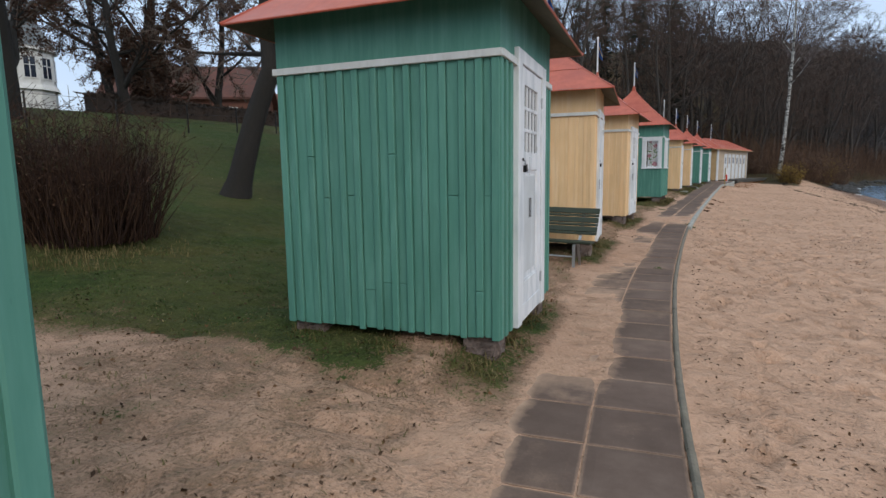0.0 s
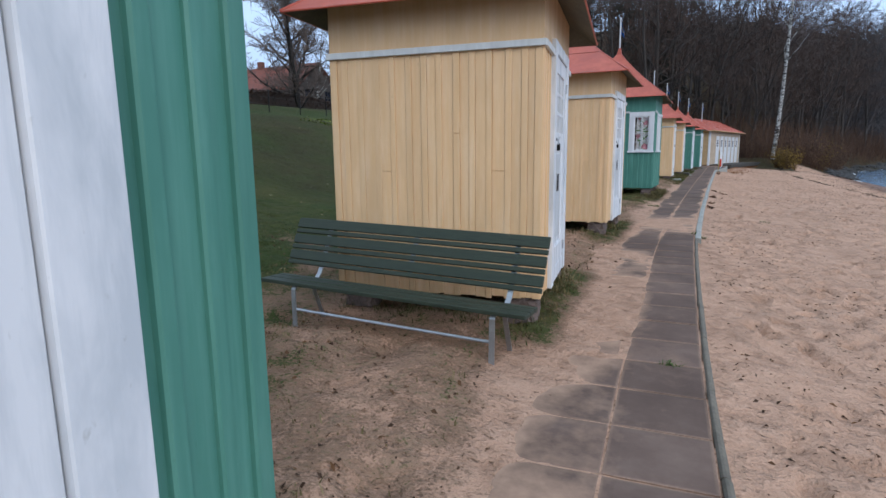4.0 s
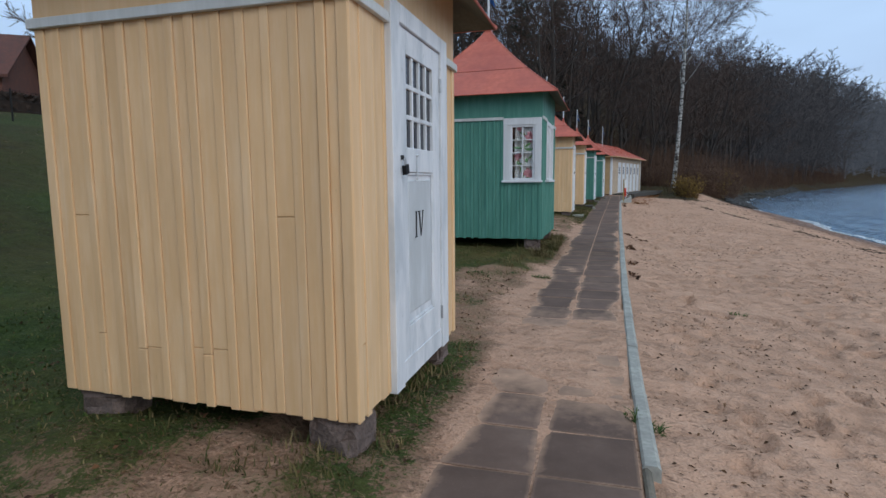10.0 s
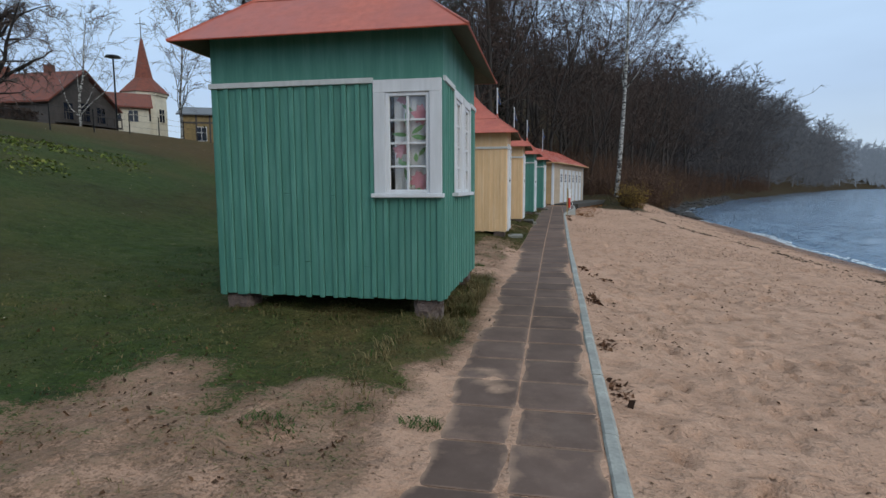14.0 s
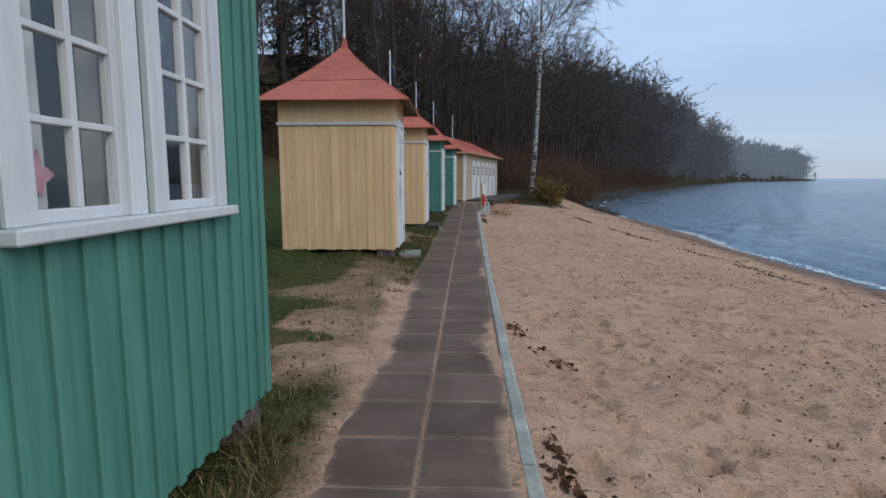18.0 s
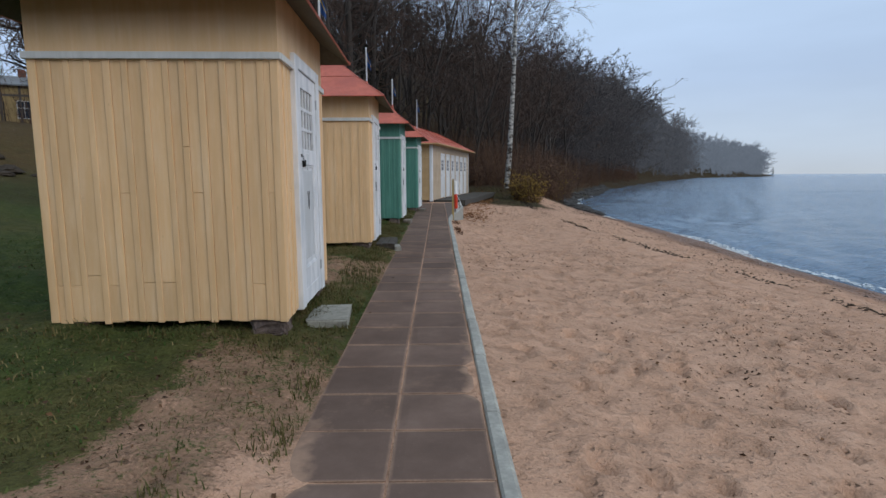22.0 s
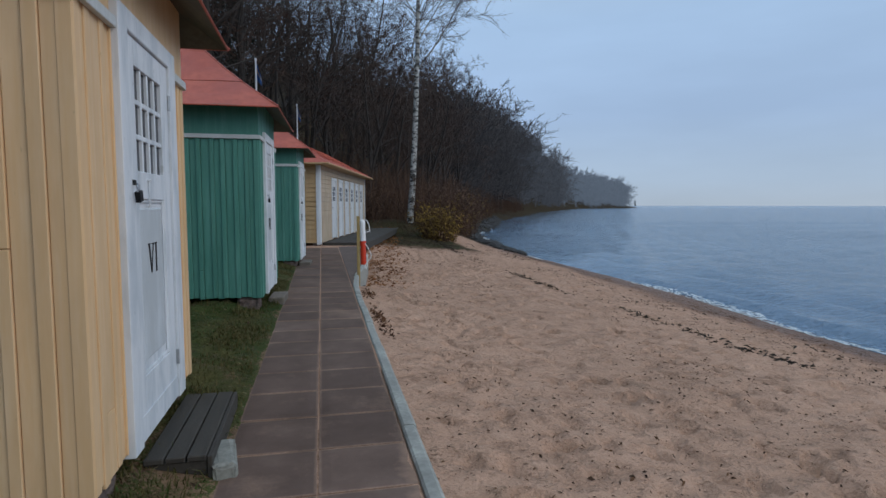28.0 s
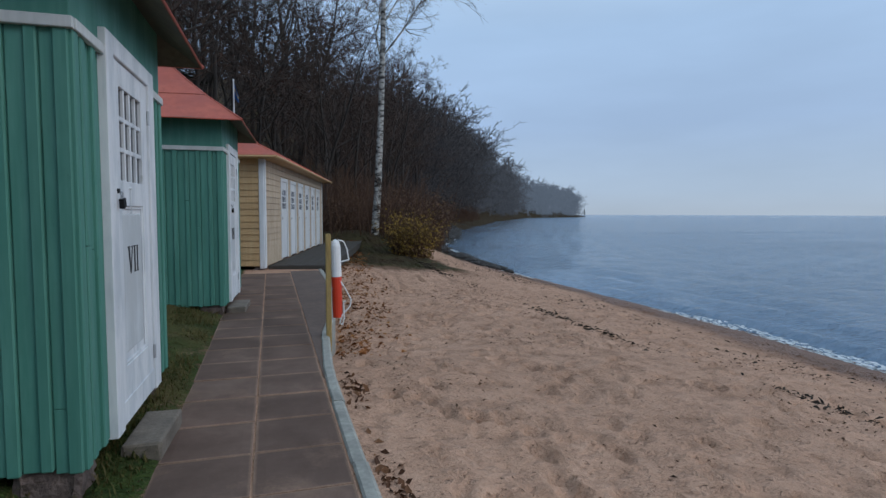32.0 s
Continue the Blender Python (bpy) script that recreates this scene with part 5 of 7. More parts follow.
# ---- bench ----
def park_bench(x, y, z, yaw):
    """Slatted park bench: three wide and three narrow back slats, four seat slats, on bent steel strap legs."""
    b = thing("park_bench", pose(x, y, z, 0, 1.3, yaw), "dark green slatted wooden bench on galvanised steel legs", "bench")
    L = 2.0
    lean = radians(26)
    for off, wd in ((0.02, 0.036), (0.085, 0.080), (0.157, 0.036), (0.227, 0.080), (0.299, 0.036), (0.370, 0.085)):
        m = Matrix.Translation((0, 0.275 + math.sin(lean) * off, 0.425 + math.cos(lean) * off)) @ Matrix.Rotation(-lean, 4, "X")
        part("back_slat", fix(box(-L / 2 - 0.24, L / 2 + 0.01, -0.013, 0.013, -wd / 2, wd / 2, 0.004, m)), M["bench_green"], b)
    for off, wd in ((-0.02, 0.105), (0.085, 0.09), (0.167, 0.06)):
        m = Matrix.Translation((0, off, 0.345 - 0.03 * (off + 0.05))) @ Matrix.Rotation(radians(-3), 4, "X")
        part("seat_slat", fix(box(-L / 2 - 0.24, L / 2 + 0.01, -wd / 2, wd / 2, -0.015, 0.015, 0.004, m)), M["bench_green"], b)
    def strap(bm, sx, pts, wide):
        for (y0, z0), (y1, z1) in zip(pts[:-1], pts[1:]):
            ln = math.hypot(y1 - y0, z1 - z0)
            add_box(bm, -wide, wide, -0.004, 0.004, 0, ln + 0.003, Matrix.Translation((sx, y0, z0)) @ Matrix.Rotation(-math.atan2(y1 - y0, z1 - z0), 4, "X"))
    for sx in (-0.90, -0.06, 0.78):
        bm = bmesh.new()
        strap(bm, sx, ([(-0.055, -0.06), (-0.062, 0.30), (-0.045, 0.322), (0.20, 0.312), (0.262, 0.37)] if sx != -0.06 else []) + [(0.30, 0.43), (0.475, 0.79)], 0.02)
        part("leg", fix(bm), M["rail"], b, "bent galvanised steel strap leg")
        if sx == -0.06:
            continue
        bm = bmesh.new()
        strap(bm, sx, [(0.16, 0.312), (0.32, -0.06)], 0.018)
        part("leg", fix(bm), M["rail"], b, "bent galvanised steel strap leg")
    part("stretcher", tube((-0.90, -0.05, 0.14), (0.78, -0.05, 0.14), 0.012, 0.012, 6), M["rail"], b, "thin steel stretcher rail")
    return b


park_bench(-2.82, 7.80, 0.305, 0)

# ---- steps at the doors ----
def step_slab(x, y, sx, sy, top, yaw, mat, name, label, seed):
    rng = random.Random(seed)
    bm = bmesh.new()
    g = land_z(x, y)
    add_box(bm, -sx / 2, sx / 2, -sy / 2, sy / 2, g - 0.06, top)
    bmesh.ops.bevel(bm, geom=bm.edges[:], offset=0.014, segments=2, profile=0.6, affect="EDGES")
    for v in bm.verts:
        v.co.x += rng.uniform(-0.008, 0.008)
        v.co.y += rng.uniform(-0.008, 0.008)
    ob = new(name, mesh_of(name, bm, mat))
    ob.matrix_world = pose(x, y, 0, 0, 0, yaw)
    return tagged(ob, label, "step")


step_slab(-2.46, 30.0, 0.36, 0.60, land_z(-2.46, 30.0) + 0.035, 5, M["slabstone"], "door_step", "flat grey stone slab lying in the grass before a hut door", 3)
step_slab(-2.24, 39.62, 0.20, 0.55, land_z(-2.24, 39.62) + 0.08, -3, M["brownstone"], "door_step", "long brown stone slab lying before a green hut's door", 4)
step_slab(-1.98, 44.1, 0.22, 0.65, land_z(-1.98, 44.1) + 0.08, -4, M["brownstone"], "door_step", "long brown stone slab lying before a green hut's door", 5)
ws = thing("wooden_step", pose(-2.385, 35.05, land_z(-2.36, 35.05) - 0.07, 0, 0, 1), "low weathered dark wooden step with a pale stone beside it", "step")
for i, xx in enumerate((-0.105, -0.005, 0.095)):
    part("step_board", fix(box(xx - 0.046, xx + 0.046, -0.50, 0.50, 0.115, 0.145, 0.005)), M["oldwood"], ws)
for yy2 in (-0.45, 0.45):
    part("step_bearer", fix(box(-0.15, 0.145, yy2 - 0.035, yy2 + 0.035, -0.05, 0.115, 0.004)), M["oldwood"], ws)
part("front_board", fix(box(0.145, 0.17, -0.50, 0.50, -0.04, 0.14, 0.004)), M["oldwood"], ws)
rough_block("edge_stone", -2.175, 34.70, 0.40, 0.60, 0.12, 0.34, random.Random(8), M["slabstone"], "pale grey stone in the grass beside a wooden step", 10)

# ---- long bathing house ----
def long_house():
    yaw = -12.5
    L, W, H, base = 9.42, 3.0, 2.36, 0.76
    h = thing("bathing_house", pose(-1.68, 48.9, base, 0, 0, yaw), "long pale yellow clapboard bathing house with row of white doors", "house")
    f = face_matrices(W, L)
    doors = [(1.72 + 1.22 * k, 1.72 + 1.22 * k + 0.86) for k in range(6)]
    for name in ("south", "east", "north", "west"):
        length = W if name in ("south", "north") else L
        openings = doors if name == "east" else []
        prev = 0.02
        for a, b_ in openings + [(length - 0.02, length)]:
            part("wall_panel", face_box(f[name], prev, a, -0.09, -0.02, 0.0, H), M["clap"], h)
            prev = b_
        for a, b_ in openings:
            part("wall_panel", face_box(f[name], a, b_, -0.09, -0.02, 2.05, H), M["clap"], h)
        n = 17
        st = H / n
        for i in range(n):
            prev = 0.09
            spans = [(a, b_) for a, b_ in openings if i * st < 2.05] + [(length - 0.09, length)]
            for a, b_ in spans:
                bm = bmesh.new()
                z0, z1 = i * st, (i + 1) * st
                pts = [(-0.02, z0), (0.020, z0 + 0.002), (0.004, z1 - 0.002), (-0.02, z1)]
                ends = [[bm.verts.new(f[name] @ Vector((s, u, z))) for u, z in pts] for s in (prev + 0.001, a - 0.001)]
                for k in range(4):
                    bm.faces.new((ends[0][k], ends[0][(k + 1) % 4], ends[1][(k + 1) % 4], ends[1][k]))
                bm.faces.new(ends[0]), bm.faces.new(ends[1][::-1])
                part("clapboard", fix(bm), M["clap"] if name in ("south", "north") else M["clap_pale"], h)
                prev = b_
        for s in (0.0, length - 0.10):
            part("corner_board", face_box(f[name], s, s + 0.10, -0.02, 0.03 if name in ("south", "north") else 0.027, -0.05, H, 0.004), M["white"], h)
    for a, b_ in doors:
        for s0, s1, z0, z1 in ((a, a + 0.09, 0.02, 2.05), (b_ - 0.09, b_, 0.02, 2.05), (a + 0.09, b_ - 0.09, 1.96, 2.05)):
            part("door_frame", face_box(f["east"], s0, s1, -0.02, 0.03, z0, z1, 0.003), M["white"], h)
        d = part("door", face_box(f["east"], a + 0.092, b_ - 0.092, -0.03, 0.0, 0.03, 1.957, 0.003), M["white"], h, "narrow white plank door")
        for k in range(3):
            for j in range(3):
                s = a + 0.20 + (b_ - a - 0.40) / 3 * k
                z = 1.28 + 0.17 * j
                part("pane", face_box(f["east"], s + 0.01, s + (b_ - a - 0.40) / 3 - 0.01, 0.0005, 0.006, z, z + 0.14), M["dullglass"], d)
        part("padlock", face_box(f["east"], a + 0.10, a + 0.14, 0.001, 0.03, 1.0, 1.07, 0.004), M["black"], d)
    # hipped roof with overhang, in sheets
    o, he, ha = 0.35, H + 0.04, H + 1.0
    cx = -W / 2
    e = [Vector((-W - o, -o, he)), Vector((o, -o, he)), Vector((o, L + o, he)), Vector((-W - o, L + o, he))]
    r0, r1 = Vector((cx, W / 2, ha)), Vector((cx, L - W / 2, ha))
    for name, poly in (("roof_south", (e[0], e[1], r0)), ("roof_east", (e[1], e[2], r1, r0)), ("roof_north", (e[2], e[3], r1)), ("roof_west", (e[3], e[0], r0, r1))):
        bm = bmesh.new()
        v = [bm.verts.new(p) for p in poly]
        u = [bm.verts.new(p - Vector((0, 0, 0.03))) for p in poly]
        bm.faces.new(v), bm.faces.new(u[::-1])
        for i in range(len(v)):
            bm.faces.new((v[i], u[i], u[(i + 1) % len(v)], v[(i + 1) % len(v)]))
        part("roof_sheet", fix(bm), M["roof"], h)
    for i in range(11):
        s = 0.2 + i * (L - 0.4) / 10
        top = r0.lerp(r1, i / 10)
        bm = tube(Vector((o - 0.02, s, he + 0.012)), top + Vector((0.02, 0, 0.012)), 0.010, 0.010, 6)
        part("roof_seam", bm, M["roof"], h)
    for a, b_ in ((e[0], e[1]), (e[1], e[2]), (e[2], e[3]), (e[3], e[0])):
        bm = tube(a - Vector((0, 0, 0.035)), b_ - Vector((0, 0, 0.035)), 0.028, 0.028, 6)
        part("fascia", bm, M["clap"], h)
    part("soffit", box(-W - o + 0.03, o - 0.03, -o + 0.03, L + o - 0.03, he - 0.06, he - 0.035), M["clap"], h)
    for i in range(6):
        s = 0.15 + i * (L - 0.3) / 5
        part("pier", fix(box(-0.25, -0.03, s - 0.13, s + 0.13, -0.5, 0.0, 0.02)), M["stone"], h)
        part("pier", fix(box(-W + 0.03, -W + 0.25, s - 0.13, s + 0.13, -0.7, 0.0, 0.02)), M["stone"], h)
    flagpole(h, Vector((cx + 0.4, W / 2 + 0.3, ha - 0.05)), 1.1, True, random.Random(4))
    # boardwalk before the doors
    d = thing("boardwalk", pose(-1.68, 48.9, 0, 0, 0, yaw), "dark weathered timber boardwalk before the bathing house doors", "boardwalk")
    for i in range(10):
        xx = 0.06 + i * 0.125
        part("deck_plank", fix(box(xx, xx + 0.118, 0.25, L + 3.0, 0.72 - 0.008 * (i % 2), 0.765 - 0.006 * (i % 3), 0.004)), M["oldwood"], d)
    for i in range(9):
        s = 0.32 + i * 1.45
        part("joist", fix(box(0.03, 1.29, s - 0.06, s + 0.06, 0.45, 0.712, 0.005)), M["oldwood"], d)
    part("edge_beam", fix(box(1.315, 1.395, 0.22, L + 3.0, 0.52, 0.76, 0.006)), M["oldwood"], d)
    part("edge_beam", fix(box(0.04, 1.315, 0.14, 0.22, 0.50, 0.76, 0.006)), M["oldwood"], d)
    for i in range(6):
        s = 0.4 + i * 2.2
        part("post", fix(box(1.22, 1.31, s - 0.05, s + 0.05, -0.4, 0.715, 0.004)), M["oldwood"], d)


long_house()

# ---- lifebuoy post ----
px, py = -0.98, 42.1
pz = land_z(px, py)
post = thing("rescue_post", pose(px, py, 0), "slim square wooden post holding a red and white rescue float", "post")
part("post", fix(box(-0.028, 0.028, -0.028, 0.028, pz - 0.2, 1.70, 0.005)), M["postwood"], post)
bm = bmesh.new()
add_tube(bm, (0.095, 0.0, 0.80), (0.085, 0.0, 1.24), 0.052, 0.055, 14)
part("float_lower", bm, M["red"], post, "red lower half of the rescue float")
bm = bmesh.new()
for (za, ra), (zb, rb) in zip(((1.24, 0.055), (1.57, 0.055), (1.61, 0.045), (1.635, 0.022)), ((1.57, 0.055), (1.61, 0.045), (1.635, 0.022), (1.64, 0.003))):
    add_tube(bm, (0.085 - 0.03 * (za - 1.24), 0.0, za), (0.085 - 0.03 * (zb - 1.24), 0.0, zb), ra, rb, 14)
part("float_upper", bm, M["whiteplastic"], post, "white upper half of the rescue float")
for pts in ([(0.10, 1.635), (0.16, 1.62), (0.195, 1.54), (0.215, 1.42), (0.16, 1.41), (0.13, 1.40)], [(0.12, 1.20), (0.18, 1.10), (0.235, 0.99), (0.225, 0.92), (0.17, 0.86), (0.13, 0.81), (0.115, 0.74), (0.14, 0.72), (0.16, 0.79), (0.155, 0.97), (0.18, 0.975)]):
    bm = bmesh.new()
    for (x0, z0), (x1, z1) in zip(pts[:-1], pts[1:]):
        add_tube(bm, (x0, -0.03, z0), (x1, -0.03, z1), 0.008, 0.008, 6)
    part("rope", bm, M["whiteplastic"], post, "white float line")
part("bracket", fix(box(0.02, 0.08, -0.02, 0.02, 1.1, 1.13, 0.003)), M["rail"], post)

# ---- trees ----
def grow(rng, height, r0, levels, spread, lean=(0, 0), droop=0.0, twig_r=0.012, dens=1.0, first=0.28, sway=0.07, limb=0.5, steps=(9, 6, 4, 2, 1)):
    """Branches as tapering pieces: lists of ends and radii, thick wood, twigs and twig tips apart."""
    wood, twig, tips = [], [], []
    stack = [(Vector((0, 0, -0.3)), Vector((lean[0], lean[1], 1)).normalized(), height, r0, 0)]
    while stack:
        p, d, ln, r, lv = stack.pop()
        if lv == levels:
            # the finest twigs are single tapering spikes
            d = (d + Vector((0, 0, -droop))).normalized()
            tips.append((p, p + d * ln, max(r, twig_r) * 0.8))
            continue
        n = steps[lv]
        seg = ln / n
        kids = (11, 6, 5, 5, 0)[lv] * dens
        for i in range(n):
            t0, t1 = i / n, (i + 1) / n
            wander = (sway, 0.17, 0.25, 0.3, 0.35)[lv]
            d = (d + Vector((rng.gauss(0, wander), rng.gauss(0, wander), rng.gauss(0, wander * 0.6) + (0.05 if lv < 2 else -droop)))).normalized()
            q = p + d * seg
            ra, rb = r * (1 - 0.82 * t0), r * (1 - 0.82 * t1)
            (wood if ra > 0.035 else twig).append((p, q, max(ra, twig_r), max(rb, twig_r * 0.7)))
            if t1 > (first if lv == 0 else 0.22):
                k = kids / n / (1 - (first if lv == 0 else 0.22))
                for _ in range(int(k) + (rng.random() < k % 1)):
                    az, up = rng.uniform(0, 2 * math.pi), rng.uniform(0.5, 1.15) * spread * ((1.25 - 0.4 * t1) if lv == 0 else 1.0)
                    side = d.orthogonal().normalized()
                    side.rotate(Matrix.Rotation(az, 3, d))
                    nd = (d * math.cos(up) + side * math.sin(up)).normalized()
                    f = rng.uniform(0.75, 1.15) * (math.sqrt(max(0.10, 1 - ((t1 - 0.45) / 0.60) ** 2)) if lv == 0 else 1 - 0.4 * t1)
                    stack.append((p.lerp(q, rng.random()), nd, ln * (0.50, 0.55, 0.55, 0.6, 0.5)[lv] * f, max(rb * (limb, 0.6, 0.6, 0.6, 0.6)[lv], twig_r), lv + 1))
            p = q
    return wood, twig, tips


def tube_arrays(segs, sides):
    """Vertices and faces of many open tubes at once."""
    if not segs:
        return np.zeros((0, 3)), np.zeros((0, 4), int)
    a = np.array([s[0] for s in segs])
    b_ = np.array([s[1] for s in segs])
    ra, rb = np.array([s[2] for s in segs]), np.array([s[3] for s in segs])
    d = b_ - a
    d /= np.maximum(np.linalg.norm(d, axis=1, keepdims=True), 1e-6)
    b_ = b_ + d * (rb * 0.45)[:, None]
    ref = np.where(np.abs(d[:, 2:3]) > 0.9, np.array([[1.0, 0, 0]]), np.array([[0, 0, 1.0]]))
    u = np.cross(d, ref)
    u /= np.linalg.norm(u, axis=1, keepdims=True)
    v = np.cross(d, u)
    ang = np.arange(sides) * 2 * math.pi / sides
    ring = u[:, None] * np.cos(ang)[None, :, None] + v[:, None] * np.sin(ang)[None, :, None]
    va = a[:, None] + ring * ra[:, None, None]
    vb = b_[:, None] + ring * rb[:, None, None]
    verts = np.concatenate([va, vb], 1).reshape(-1, 3)
    base = (np.arange(len(segs)) * 2 * sides)[:, None]
    k = np.arange(sides)
    f = np.stack([base + k, base + (k + 1) % sides, base + sides + (k + 1) % sides, base + sides + k], 2).reshape(-1, 4)
    return verts, f


def spike_arrays(tips):
    """Vertices and faces of many three-sided spikes at once."""
    a, b_ = np.array([s[0] for s in tips]), np.array([s[1] for s in tips])
    r = np.array([s[2] for s in tips])
    d = b_ - a
    d /= np.maximum(np.linalg.norm(d, axis=1, keepdims=True), 1e-6)
    u = np.cross(d, np.where(np.abs(d[:, 2:3]) > 0.9, np.array([[1.0, 0, 0]]), np.array([[0, 0, 1.0]])))
    u /= np.linalg.norm(u, axis=1, keepdims=True)
    v = np.cross(d, u)
    ring = [a + (u * math.cos(q) + v * math.sin(q)) * r[:, None] for q in (0.0, 2.094, 4.189)]
    verts = np.stack(ring + [b_], 1).reshape(-1, 3)
    base = (np.arange(len(tips)) * 4)[:, None, None]
    return verts, (base + np.array([[0, 1, 3], [1, 2, 3], [2, 0, 3]])).reshape(-1, 3)


def twig_mesh(twig, tips, mat):
    v, f = tube_arrays(twig, 3)
    w, g = spike_arrays(tips)
    return raw_mesh("crown", np.concatenate([v, w]).tolist(), f.tolist() + (g + len(v)).tolist(), mat)


def leaf_arrays(rng, segs, count, size):
    """Small leaves hung along twigs, each a bent pair of triangles."""
    v, f = [], []
    for _ in range(count):
        a, b_, _, _ = segs[rng.randrange(len(segs))]
        p = Vector(a).lerp(Vector(b_), rng.random()) + Vector((rng.gauss(0, 0.08), rng.gauss(0, 0.08), rng.gauss(0, 0.08)))
        d = Vector((rng.gauss(0, 1), rng.gauss(0, 1), rng.gauss(-0.4, 0.6))).normalized()
        s = d.orthogonal().normalized() * size * 0.35
        n = len(v)
        v += [tuple(p), tuple(p + d * size * 0.5 + s), tuple(p + d * size), tuple(p + d * size * 0.5 - s)]
        f.append((n, n + 1, n + 2, n + 3))
    return v, f


def tree_data(seed, mats, leaves=None, **kw):
    rng = random.Random(seed)
    wood, twig, tips = grow(rng, **kw)
    v, f = tube_arrays(wood, 7)
    trunk = raw_mesh("trunk", v.tolist(), f.tolist(), mats[0], True)
    crown = twig_mesh(twig, tips, mats[1])
    foliage = None
    if leaves:
        mat, count, size = leaves
        lv, lf = leaf_arrays(rng, twig, count, size)
        foliage = raw_mesh("foliage", lv, lf, mat)
    return trunk, crown, foliage


def plant(data, x, y, yaw, s, label, group="", z=None, name="tree"):
    t = thing(name, Matrix.LocRotScale((x, y, land_z(x, y) if z is None else z), Euler((0, 0, radians(yaw))), (s, s, s)), label, "tree", group)
    part("trunk", data[0], None, t)
    part("crown", data[1], None, t)
    if data[2]:
        part("foliage", data[2], None, t)
    return t


BK = (M["bark"], M["wood_twig"])
LAWN = (M["old_bark"], M["twig"])
WILD_H = (19, 17, 15, 20, 14, 18, 16)
wild = [tree_data(100 + i, BK, (M["leaf_brown"], 900, 0.10) if i in (2, 4) else None, height=WILD_H[i], r0=(0.24, 0.2, 0.2, 0.27, 0.17, 0.22, 0.18)[i], levels=4, spread=(0.85, 0.95, 1.05, 0.85, 1.1, 0.95, 1.0)[i], twig_r=0.014, dens=0.91, first=(0.25, 0.35, 0.12, 0.3, 0.1, 0.2, 0.15)[i], sway=0.09) for i in range(7)]
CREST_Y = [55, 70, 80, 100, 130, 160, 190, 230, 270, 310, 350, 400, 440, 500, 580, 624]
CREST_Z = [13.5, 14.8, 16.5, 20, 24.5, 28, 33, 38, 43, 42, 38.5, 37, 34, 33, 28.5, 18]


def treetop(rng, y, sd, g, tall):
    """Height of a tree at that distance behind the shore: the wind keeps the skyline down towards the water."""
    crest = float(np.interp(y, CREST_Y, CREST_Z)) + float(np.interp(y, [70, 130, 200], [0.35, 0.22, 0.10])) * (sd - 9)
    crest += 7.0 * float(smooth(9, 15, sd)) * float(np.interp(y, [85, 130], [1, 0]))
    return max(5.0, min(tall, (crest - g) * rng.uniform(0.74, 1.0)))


def conifer_data(seed, h):
    rng = random.Random(seed)
    tv, tf = tube_arrays([(Vector((0, 0, -0.3)), Vector((0, 0, h * 0.6)), 0.22, 0.12), (Vector((0, 0, h * 0.6)), Vector((0, 0, h)), 0.12, 0.02)], 7)
    v, f, br = [], [], []
    z = h * 0.16
    while z < h * 0.98:
        k = 1 - z / h
        for _ in range(5):
            az, ln = rng.uniform(0, 6.283), (0.5 + 3.2 * k) * rng.uniform(0.7, 1.1)
            tip = Vector((math.cos(az) * ln, math.sin(az) * ln, z - 0.28 * ln + 0.1))
            root = Vector((0, 0, z))
            br.append((root, tip, 0.03, 0.01))
            for i in range(int(7 + ln * 9)):
                p = root.lerp(tip, rng.uniform(0.12, 1.0)) + Vector((rng.gauss(0, 0.12), rng.gauss(0, 0.12), rng.gauss(-0.12, 0.10)))
                d = Vector((math.cos(az) + rng.gauss(0, 0.6), math.sin(az) + rng.gauss(0, 0.6), rng.gauss(-0.35, 0.3))).normalized() * rng.uniform(0.22, 0.5)
                s = d.orthogonal().normalized() * 0.075
                n = len(v)
                v += [tuple(p - s), tuple(p + s), tuple(p + d)]
                f.append((n, n + 1, n + 2))
        z += 0.34 + 0.1 * k
    bv, bf = tube_arrays(br, 3)
    trunk = raw_mesh("trunk", tv.tolist(), tf.tolist(), M["bark"], True)
    return trunk, raw_mesh("crown", bv.tolist(), bf.tolist(), M["twig"]), raw_mesh("foliage", v, f, M["needles"])


firs = [conifer_data(200 + i, 17 + 3 * i) for i in range(2)]

# the tall birch where the sand ends, and its neighbours
birch = tree_data(319, (M["birch"], M["twig_pale"]), (M["leaf_yellow"], 200, 0.06), height=20.5, r0=0.19, levels=4, spread=0.64, droop=0.08, twig_r=0.0095, dens=1.55, first=0.36, lean=(0.065, 0.0), sway=0.02, limb=0.34)
plant(birch, 3.08, 61.9, 0, 1.0, "tall white-barked birch, nearly bare, leaning slightly", name="birch_tree")
pale = tree_data(311, (M["birch"], M["twig_pale"]), None, height=16, r0=0.2, levels=4, spread=0.6, droop=0.14, twig_r=0.014, dens=1.0, first=0.3)
plant(pale, -44, 74, 10, 1.0, "bare weeping birch with pale bark on the lawn", name="birch_tree")
plant(pale, -50, 66, 80, 0.85, "bare weeping birch with pale bark on the lawn", name="birch_tree")

